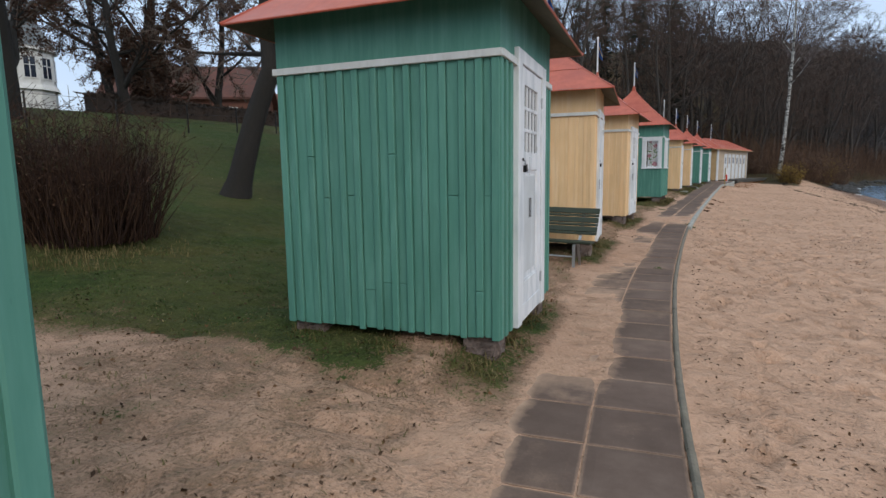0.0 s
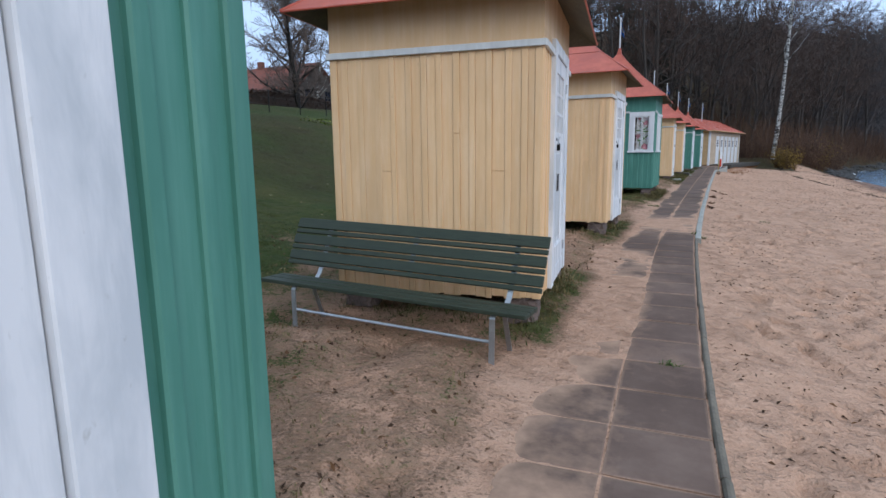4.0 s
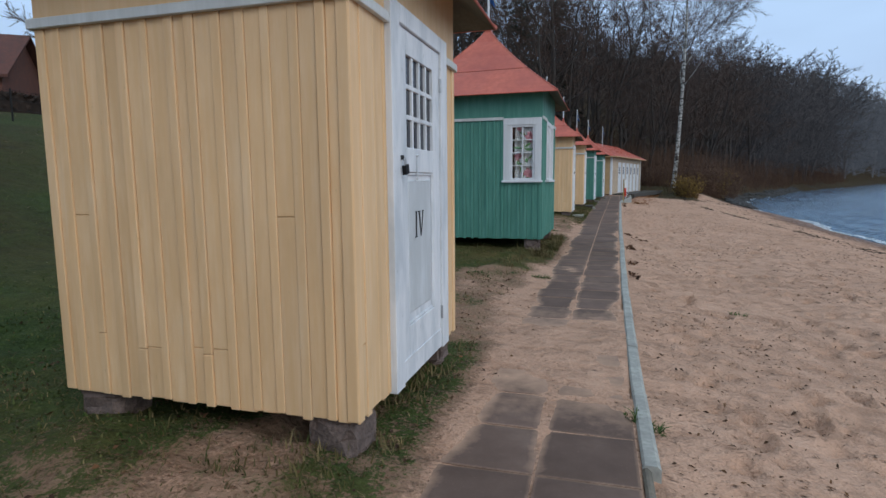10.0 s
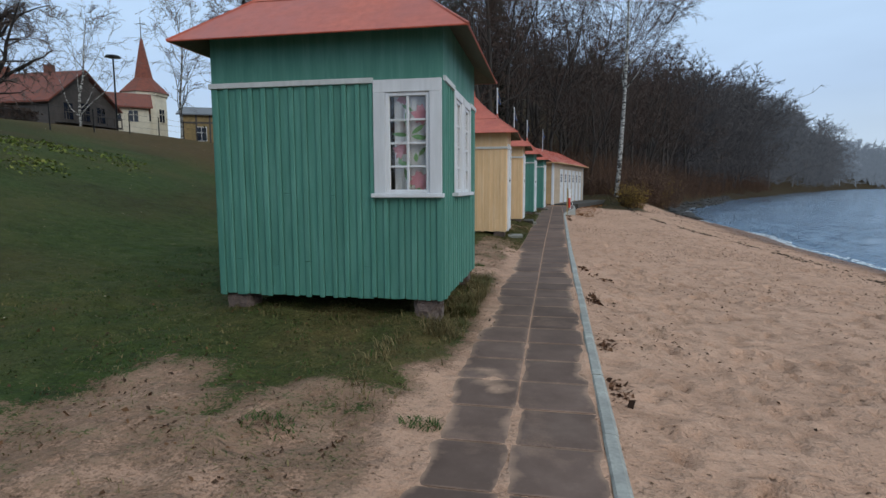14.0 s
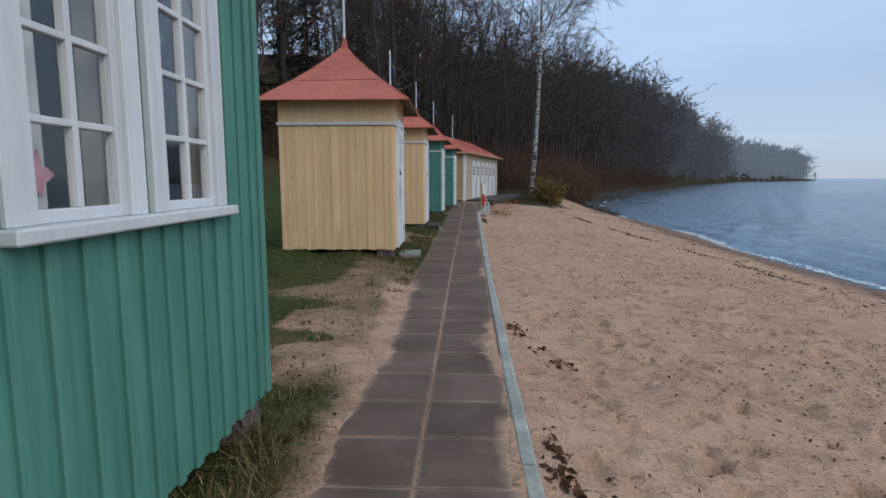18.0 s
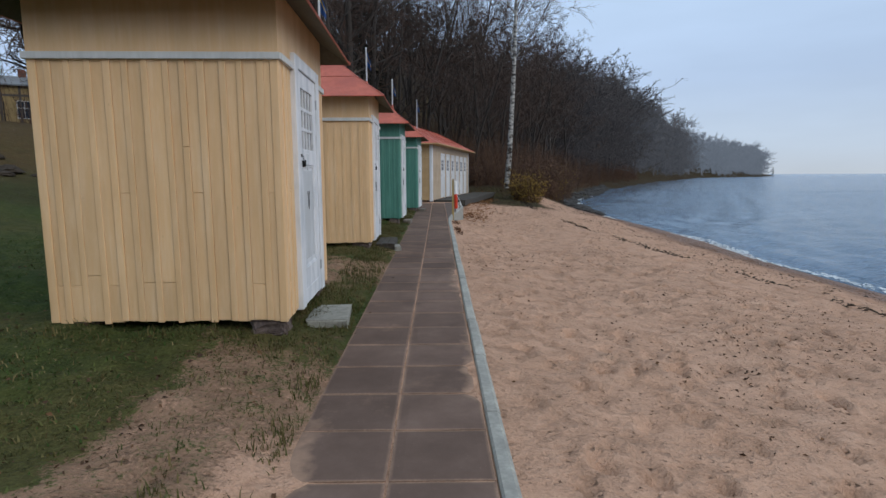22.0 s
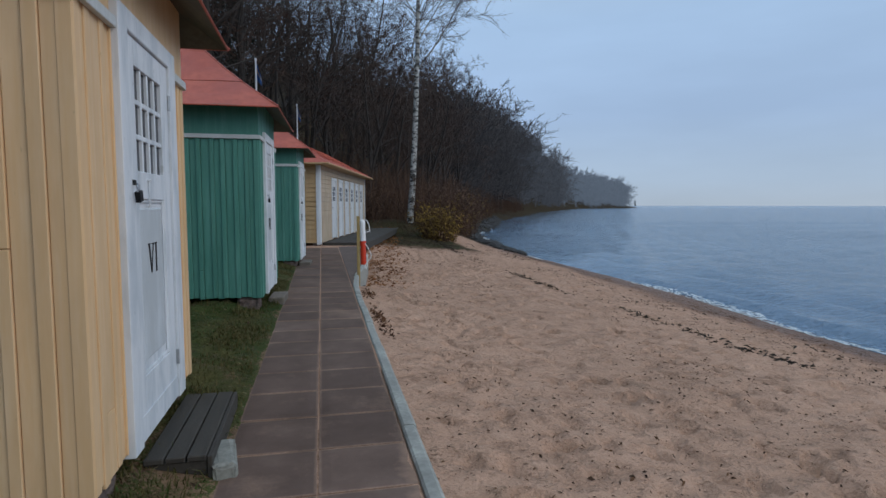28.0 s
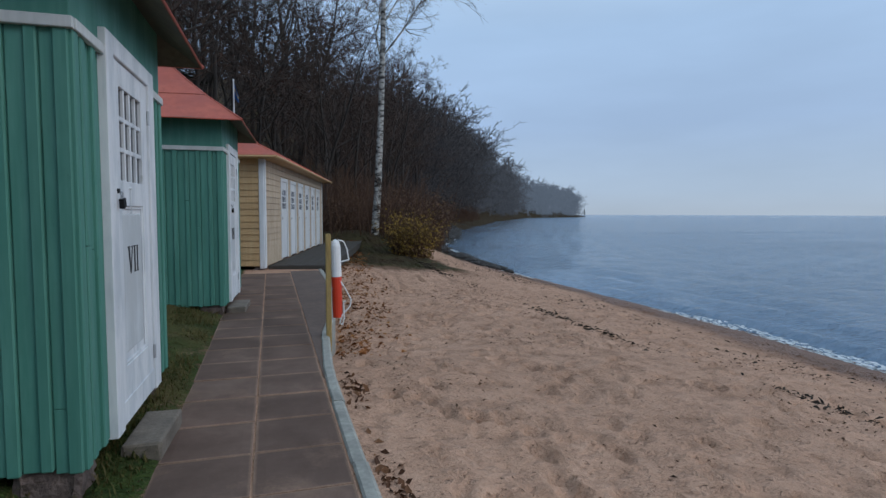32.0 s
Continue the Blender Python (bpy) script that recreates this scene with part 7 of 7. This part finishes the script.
for k in range(8):
    a = 2 * math.pi * (k + 0.5) / 8
    ap = 3.1 * math.cos(math.pi / 8)
    window_part(tower, math.cos(a) * ap, math.sin(a) * ap, 10.5, 1.0, 1.9, a + math.pi / 2, M["plaster"])

# white villa with a round corner turret
villa = thing("villa", pose(-55.5, 27.5, 8.3), "white villa with a slate-roofed corner turret", "villa")
part("turret", prism(2.2, 2.2, -5, 4.2, 10), M["villa_white"], villa)
part("turret_base", prism(2.5, 2.3, 0.9, 1.35, 10), M["villa_white"], villa)
part("cornice", prism(2.5, 2.5, 4.2, 4.5, 10), M["villa_white"], villa)
part("turret_roof", prism(2.6, 1.5, 4.5, 6.1, 10), M["slate"], villa)
part("turret_spire", prism(1.5, 0.1, 6.1, 10.0, 10), M["slate"], villa)
for k in range(10):
    a = 2 * math.pi * (k + 0.5) / 10
    ap = 2.2 * math.cos(math.pi / 10)
    window_part(villa, math.cos(a) * ap, math.sin(a) * ap, 1.9, 0.8, 1.7, a + math.pi / 2)
part("wing", fix(box(-12, -1.0, -14.0, 1.5, -5, 2.4, 0.0)), M["villa_white"], villa)
part("wing_roof", fix(box(-12.5, -0.6, -14.5, 2.0, 2.4, 5.4, 0.0)), M["slate"], villa)

lampp = thing("street_lamp", pose(-40.2, 60, land_z(-40.2, 60)), "tall dark street lamp with a flat round head", "lamp")
part("pole", tube((0, 0, -0.3), (0, 0, 7.9), 0.09, 0.06, 8), M["black"], lampp)
part("lamp_head", tube((0, 0, 7.9), (0, 0, 8.05), 0.65, 0.55, 14), M["black"], lampp)

# ---- small cover: grass, leaves, weed, stones ----
def blades(name, pts, hmin, hmax, wide, mat, seed, label, lean=0.5):
    """Bent blades of grass, one bent strip each."""
    r = np.random.RandomState(seed)
    n = len(pts)
    az, up = r.rand(n) * 6.283, r.rand(n)
    h = hmin + (hmax - hmin) * r.rand(n) ** 1.5
    out = lean * h * (0.3 + up)
    d = np.stack([np.cos(az), np.sin(az), np.zeros(n)], 1)
    s = np.stack([-np.sin(az), np.cos(az), np.zeros(n)], 1) * (wide * (0.6 + 0.8 * r.rand(n)))[:, None]
    mid = pts + d * (out * 0.35)[:, None] + np.array([0, 0, 1.0]) * (h * 0.6)[:, None]
    tip = pts + d * out[:, None] + np.array([0, 0, 1.0]) * h[:, None] * (1.0 - 0.3 * up)[:, None]
    v = np.stack([pts - s, pts + s, mid + s * 0.7, mid - s * 0.7, tip], 1).reshape(-1, 3)
    k = (np.arange(n) * 5)[:, None]
    me = bpy.data.meshes.new(name)
    faces = [tuple(q) for q in (k + np.array([[0, 1, 2, 3]])).tolist()] + [tuple(q) for q in (k + np.array([[3, 2, 4]])).tolist()]
    me.from_pydata(v.tolist(), [], faces)
    me.materials.append(mat)
    return tagged(new(name, me), label, "grass", kind="stuff")


def scatter(n, x0, x1, y0, y1, seed, keep):
    r = np.random.RandomState(seed)
    x, y = x0 + (x1 - x0) * r.rand(n), y0 + (y1 - y0) * r.rand(n)
    k = r.rand(n) < keep(x, y)
    x, y = x[k], y[k]
    return np.stack([x, y, land(x, y) - 0.004], 1)


clump = lambda x, y: np.clip(0.25 + 1.5 * (vnoise(x, y, 0.35, 51) - 0.35), 0, 1)
pts = scatter(210000, -7.5, -1.3, -1, 49, 1, lambda x, y: smooth(0.45, 0.85, turf_at(x, y)) * clump(x, y) * (x < xc(y) - 0.50))
blades("turf_grass", pts, 0.010, 0.038, 0.0055, M["grassblade"], 2, "short dull green and straw turf blades", 1.2)
pts = scatter(60000, -16, -7.5, -1, 45, 3, lambda x, y: clump(x, y) * 0.8)
blades("hill_grass", pts, 0.015, 0.04, 0.005, M["grassblade"], 4, "short dull green lawn grass on the slope", 1.6)
rim = lambda x, y: np.maximum.reduce([smooth(0.34, 0.05, np.abs(x - xc(y) + hx)) * smooth(hl + 0.5, hl - 0.2, np.abs(y - hy)) for hx, hy, hl in ((0.86, 4.4, 1.0), (0.90, 9.6, 1.1), (0.95, 14.4, 1.1), (0.86, 22.0, 2.0), (1.0, 19.9, 0.6))]) * np.clip(vnoise(x, y, 0.22, 52) * 2 - 0.6, 0, 1)
pts = scatter(90000, -3.4, -1.0, 2, 26, 5, rim)
blades("verge_grass", pts, 0.03, 0.10, 0.004, M["drygrass"], 6, "scruffy dry grass tufts along the huts", 0.9)
pts = scatter(30000, -3.4, -1.0, 2, 26, 15, lambda x, y: rim(x, y) * 0.25)
blades("verge_green", pts, 0.03, 0.11, 0.004, M["grassblade"], 16, "green blades among the dry verge grass", 0.8)
under_hut = lambda x, y: np.maximum.reduce([smooth(0.30, 0.02, np.abs(y - hy + 0.12)) * (x < hx + 0.05) * (x > hx - wd) for hx, hy, wd in ((-1.46, 3.55, 1.8), (-1.99, 8.6, 1.8), (-2.36, 13.5, 1.8), (-2.48, 20.95, 2.3), (-2.62, 29.1, 1.8), (-2.55, 34.0, 1.8), (-2.39, 38.8, 1.8), (-2.13, 43.6, 1.8))]) * np.clip(vnoise(x, y, 0.2, 53) * 2 - 0.5, 0, 1)
pts = scatter(160000, -5, -1.2, 2, 45, 7, under_hut)
blades("foot_grass", pts, 0.02, 0.09, 0.004, M["fadedgrass"], 8, "longer grass left standing at the huts' feet", 1.0)
pts = scatter(60000, -3.0, -1.9, 27, 49, 9, lambda x, y: smooth(-0.50, -0.56, x - xc(y)) * clump(x, y) * (x > xc(y) - 1.0))
blades("edge_grass", pts, 0.02, 0.08, 0.004, M["fadedgrass"], 10, "grass creeping over the path's edge", 0.8)
pts = scatter(120000, -4.2, -2.1, 27.3, 48, 45, lambda x, y: (x < xc(y) - 0.52) * np.clip(vnoise(x, y, 0.28, 73) * 2.0 - 0.55, 0, 1) * np.clip(vnoise(x, y, 1.3, 74) * 1.8 - 0.3, 0.1, 1))
blades("faded_grass", pts, 0.012, 0.042, 0.0032, M["fadedgrass"], 46, "faded yellow-green grass between the huts", 1.4)
pts = scatter(150000, -5.5, -1.4, -1, 29, 11, lambda x, y: smooth(0.10, 0.35, turf_at(x, y)) * (0.7 + 0.9 * smooth(25.5, 26.5, y)) * (x < xc(y) - 0.72) * np.clip(vnoise(x, y, 0.30, 54) * 2.2 - 0.75, 0, 1) * np.clip(vnoise(x, y, 1.1, 55) * 2 - 0.3, 0.1, 1) * 0.6)
soil_bits = scatter(60000, -6.5, -1.3, -1, 30, 37, lambda x, y: smooth(0.12, 0.36, turf_at(x, y)) * (1 - 0.6 * smooth(0.6, 0.9, turf_at(x, y))) * (x < xc(y) - 0.6) * np.clip(vnoise(x, y, 0.4, 69) * 2.0 - 0.6, 0.03, 1) * 0.55)
blades("soil_grass", pts, 0.010, 0.045, 0.004, M["drygrass"], 12, "thin dry grass stubble on trodden soil", 1.6)
pts = scatter(12000, -10.2, -5.8, 1.5, 6.2, 39, lambda x, y: smooth(1.75, 1.2, np.hypot(x + 8.2, (y - 4.3))) * smooth(0.7, 1.15, np.hypot(x + 8.5, y - 4.7)) * np.clip(vnoise(x, y, 0.3, 70) * 2 - 0.4, 0, 1))
blades("shrub_grass", pts, 0.04, 0.17, 0.004, M["drygrass"], 40, "long dry grass round the foot of a shrub", 0.7)
pts = scatter(20000, -2.6, -1.75, 20.6, 23.2, 41, lambda x, y: smooth(-2.22, -2.34, x) * np.clip(vnoise(x, y, 0.22, 71) * 3.4 - 1.5, 0, 1) * (x > -2.50 - 0.02 * (y - 21)))
blades("hut_side_grass", pts, 0.03, 0.15, 0.0035, M["fadedgrass"], 42, "long tangled grass along the larger hut's wall", 1.3)
pts = scatter(9000, -2.6, -1.75, 20.6, 23.4, 43, lambda x, y: smooth(-2.22, -2.34, x) * np.clip(vnoise(x, y, 0.2, 72) * 3.0 - 1.4, 0, 1))
blades("hut_side_straw", pts, 0.05, 0.20, 0.003, M["drygrass"], 44, "straw-coloured stalks in the long grass", 1.5)
for i, (x, y, r, n) in enumerate(((0.15, 18.3, 0.07, 45), (-2.75, 25.0, 0.11, 260), (-3.35, 25.4, 0.12, 240), (-3.2, 24.2, 0.14, 260), (-3.0, 18.6, 0.12, 140), (-1.02, 14.6, 0.08, 130), (-2.2, 18.9, 0.09, 120), (-0.98, 8.3, 0.05, 50))):
    rr = np.random.RandomState(60 + i)
    a, q = rr.rand(n) * 6.283, r * np.sqrt(rr.rand(n))
    px_, py_ = x + np.cos(a) * q * 1.5, y + np.sin(a) * q
    blades("grass_tuft", np.stack([px_, py_, land(px_, py_) - 0.004], 1), 0.015, 0.06, 0.0045, M["freshgrass"], 70 + i, "fresh green grass tuft growing out of the sand", 1.7)


def flakes(name, pts, smin, smax, mat, seed, label, category, flat=0.35, slim=0.5):
    """Curled leaf scraps lying on the ground."""
    r = np.random.RandomState(seed)
    n = len(pts)
    az = r.rand(n) * 6.283
    sz = smin + (smax - smin) * r.rand(n) ** 2
    d = np.stack([np.cos(az), np.sin(az), r.randn(n) * flat], 1) * sz[:, None]
    s = np.stack([-np.sin(az), np.cos(az), r.randn(n) * flat], 1) * (sz * slim)[:, None]
    c = pts + np.array([0, 0, 0.008])
    v = np.stack([c - d, c - s * 0.9, c + d, c + s * 0.9 + np.array([0, 0, 1.0]) * (sz * 0.4)[:, None]], 1).reshape(-1, 3)
    k = (np.arange(n) * 4)[:, None]
    me = bpy.data.meshes.new(name)
    me.from_pydata(v.tolist(), [], (k + np.array([[0, 1, 2]])).tolist() + (k + np.array([[0, 2, 3]])).tolist())
    me.materials.append(mat)
    return tagged(new(name, me), label, category, kind="stuff")


# leaf debris; the many dark specks also stand in for shaded pits
pts = scatter(90000, -1.0, 7.6, -1, 56, 21, lambda x, y: (x > edge_x(y) + 0.16) * np.clip(vnoise(x, y, 1.2, 61) * 2.2 - 0.6, 0.05, 1) * 0.75)
flakes("beach_scraps", pts, 0.004, 0.026, M["leafbits"], 22, "dead leaf scraps, and dark specks for shaded pits, over the sand", "leaves", 0.35, 0.36)
pts = scatter(14000, -6.5, -0.9, -1, 49, 23, lambda x, y: (x < xc(y) - 0.3) * np.clip(vnoise(x, y, 0.9, 62) * 2.0 - 0.6, 0.05, 1) * 0.7)
flakes("verge_scraps", pts, 0.008, 0.03, M["leafbits"], 24, "dead leaf scraps on soil and turf", "leaves")
flakes("soil_crumbs", soil_bits, 0.005, 0.022, M["leafbits"], 38, "dark crumbs of soil and dead leaf on trodden ground", "litter", 0.6, 0.6)
pts = scatter(26000, -1.0, 3.2, 40, 60, 25, lambda x, y: (x > edge_x(y) + 0.12) * smooth(1.15, 0.25, (x - edge_x(y)) - 0.10 * (y - 43) + 0.5 * (vnoise(x, y, 0.5, 75) - 0.5)) * smooth(41.5, 43.5, y) * np.clip(vnoise(x, y, 0.3, 76) * 2 - 0.3, 0.15, 1))
flakes("russet_leaves", pts, 0.02, 0.055, M["russet"], 26, "drift of russet fallen leaves beside the path", "leaves")
pile = lambda x, y: np.maximum.reduce([smooth(r, r * 0.3, np.hypot(x - a, (y - c) * q)) for a, c, r, q in ((-0.98, 25.75, 0.16, 0.4), (-0.66, 24.9, 0.2, 1.0), (-0.97, 23.1, 0.16, 0.35), (-0.97, 21.1, 0.13, 0.4), (-0.97, 19.9, 0.15, 0.4), (-0.80, 25.2, 0.12, 0.8), (-0.95, 38.5, 0.12, 0.1), (-0.95, 40.5, 0.15, 0.25))])
pts = scatter(60000, -1.1, -0.3, 19, 41, 27, lambda x, y: (x > edge_x(y) + 0.13) * pile(x, y) * 0.22)
flakes("kerb_leaves", pts, 0.012, 0.045, M["driedleaf"], 28, "small piles of dark leaves caught against the kerb", "leaves", 0.6)
pts = scatter(9000, -18, -12.2, 22.5, 32, 33, lambda x, y: smooth(0.38, 0.62, 0.55 * vnoise(x, y, 1.6, 66) + 0.45 * vnoise(x, y, 0.5, 67)) * smooth(5.0, 2.0, np.hypot((x + 15.2) * 1.5, y - 27.2)))
flakes("creeper_leaves", pts, 0.03, 0.07, M["ivyleaf"], 34, "patch of yellow-green creeping plants on the lawn", "plants", 0.6, 0.6)
pts = scatter(2600, -22, -4.2, 4, 48, 35, lambda x, y: np.clip(vnoise(x, y, 2.0, 68) * 2 - 0.5, 0.1, 1) * 0.5)
flakes("lawn_leaves", pts, 0.012, 0.04, M["palebits"], 36, "pale fallen leaves dotted over the lawn", "leaves")
wl_ = lambda y: np.interp(y, [14, 31, 35, 38, 41, 46, 58], [5.3, 5.1, 4.7, 3.8, 3.35, 3.2, 3.1]) + 0.7 * (vnoise(y, y * 0, 5, 63) - 0.5)
pts = scatter(90000, 2.6, 6.2, 14, 62, 29, lambda x, y: np.maximum(smooth(0.26, 0.02, np.abs(x - wl_(y))) * np.clip(vnoise(x, y, 0.9, 64) * 2.6 - 1.0, 0.03, 1) * 0.6, 0.05 * smooth(1.2, 0.2, np.abs(x - 5.4)) * vnoise(x, y, 0.6, 65)))
flakes("seaweed_line", pts, 0.02, 0.07, M["seaweed"], 30, "broken line of dried dark weed left by the water", "seaweed", 0.3, 0.22)

# shore stones and foam
srng = random.Random(91)
for i in range(26):
    y = srng.uniform(57.5, 84)
    x = float(np.interp(y, SHORE_Y, SHORE_X)) + srng.uniform(-1.6, 0.7)
    s = srng.uniform(0.10, 0.22) if y < 62 else srng.uniform(0.15, 0.40)
    bm = bmesh.new()
    bmesh.ops.create_icosphere(bm, subdivisions=2, radius=s)
    for v in bm.verts:
        v.co = Vector((v.co.x * srng.uniform(1.1, 1.4), v.co.y * srng.uniform(0.8, 1.1), v.co.z * 0.62)) + Vector((srng.uniform(-1, 1), srng.uniform(-1, 1), srng.uniform(-1, 1))) * s * 0.09
    ob = new("boulder", mesh_of("boulder", bm, M["darkstone"]))
    ob.data.shade_smooth()
    ob.location = (x, y, max(land_z(x, y), SEA - 0.1) + s * 0.18)
    tagged(ob, "dark wet boulder at the water's edge", "stone", "boulders on the shore")
rv, rf = [], []
ico = bmesh.new()
bmesh.ops.create_icosphere(ico, subdivisions=1, radius=1.0)
ico_v, ico_f = [v.co.copy() for v in ico.verts], [[v.index for v in q.verts] for q in ico.faces]
ico.free()
for i in range(620):
    y = srng.uniform(60.5, 150)
    x = float(np.interp(y, SHORE_Y, SHORE_X)) + srng.uniform(-1.3, 0.5)
    q = srng.uniform(0.10, 0.38)
    base, n0 = Vector((x, y, max(land_z(x, y), SEA - 0.05))), len(rv)
    rv += [tuple(base + Vector((v.x * q * srng.uniform(0.9, 1.5), v.y * q * srng.uniform(0.8, 1.2), v.z * q * 0.7 + 0.1 * q))) for v in ico_v]
    rf += [[n0 + k for k in q2] for q2 in ico_f]
tagged(new("shore_stones", raw_mesh("shore_stones", rv, rf, M["darkstone"])), "band of dark wet stones along the wooded shore", "stones", kind="stuff")
bm = bmesh.new()
r = random.Random(95)
yv = 22.0
while yv < 92:
    xs = float(np.interp(yv, SHORE_Y, SHORE_X))
    run = float(vnoise(yv, 0.0, 3.0, 71))
    for k in range(5 if run > 0.45 else 2):
        o = 0.05 + 0.8 * r.random() ** 1.6 * max(0.15, run) + 0.5 * (run - 0.5)
        y2 = yv + r.uniform(-0.1, 0.1)
        a, b_ = r.uniform(0.012, 0.055), r.uniform(0.03, 0.13)
        ring = [bm.verts.new((xs + o + math.cos(q) * a * r.uniform(0.5, 1.4), y2 + math.sin(q) * b_ * r.uniform(0.6, 1.3), SEA + 0.035 + r.uniform(0, 0.03))) for q in (0, 1.05, 2.1, 3.14, 4.2, 5.2)]
        bm.faces.new(ring)
    yv += 0.07
me = mesh_of("surf_foam", bm, M["foam"])
tagged(new("surf_foam", me), "thin broken line of white foam along the shore", "foam", kind="stuff")
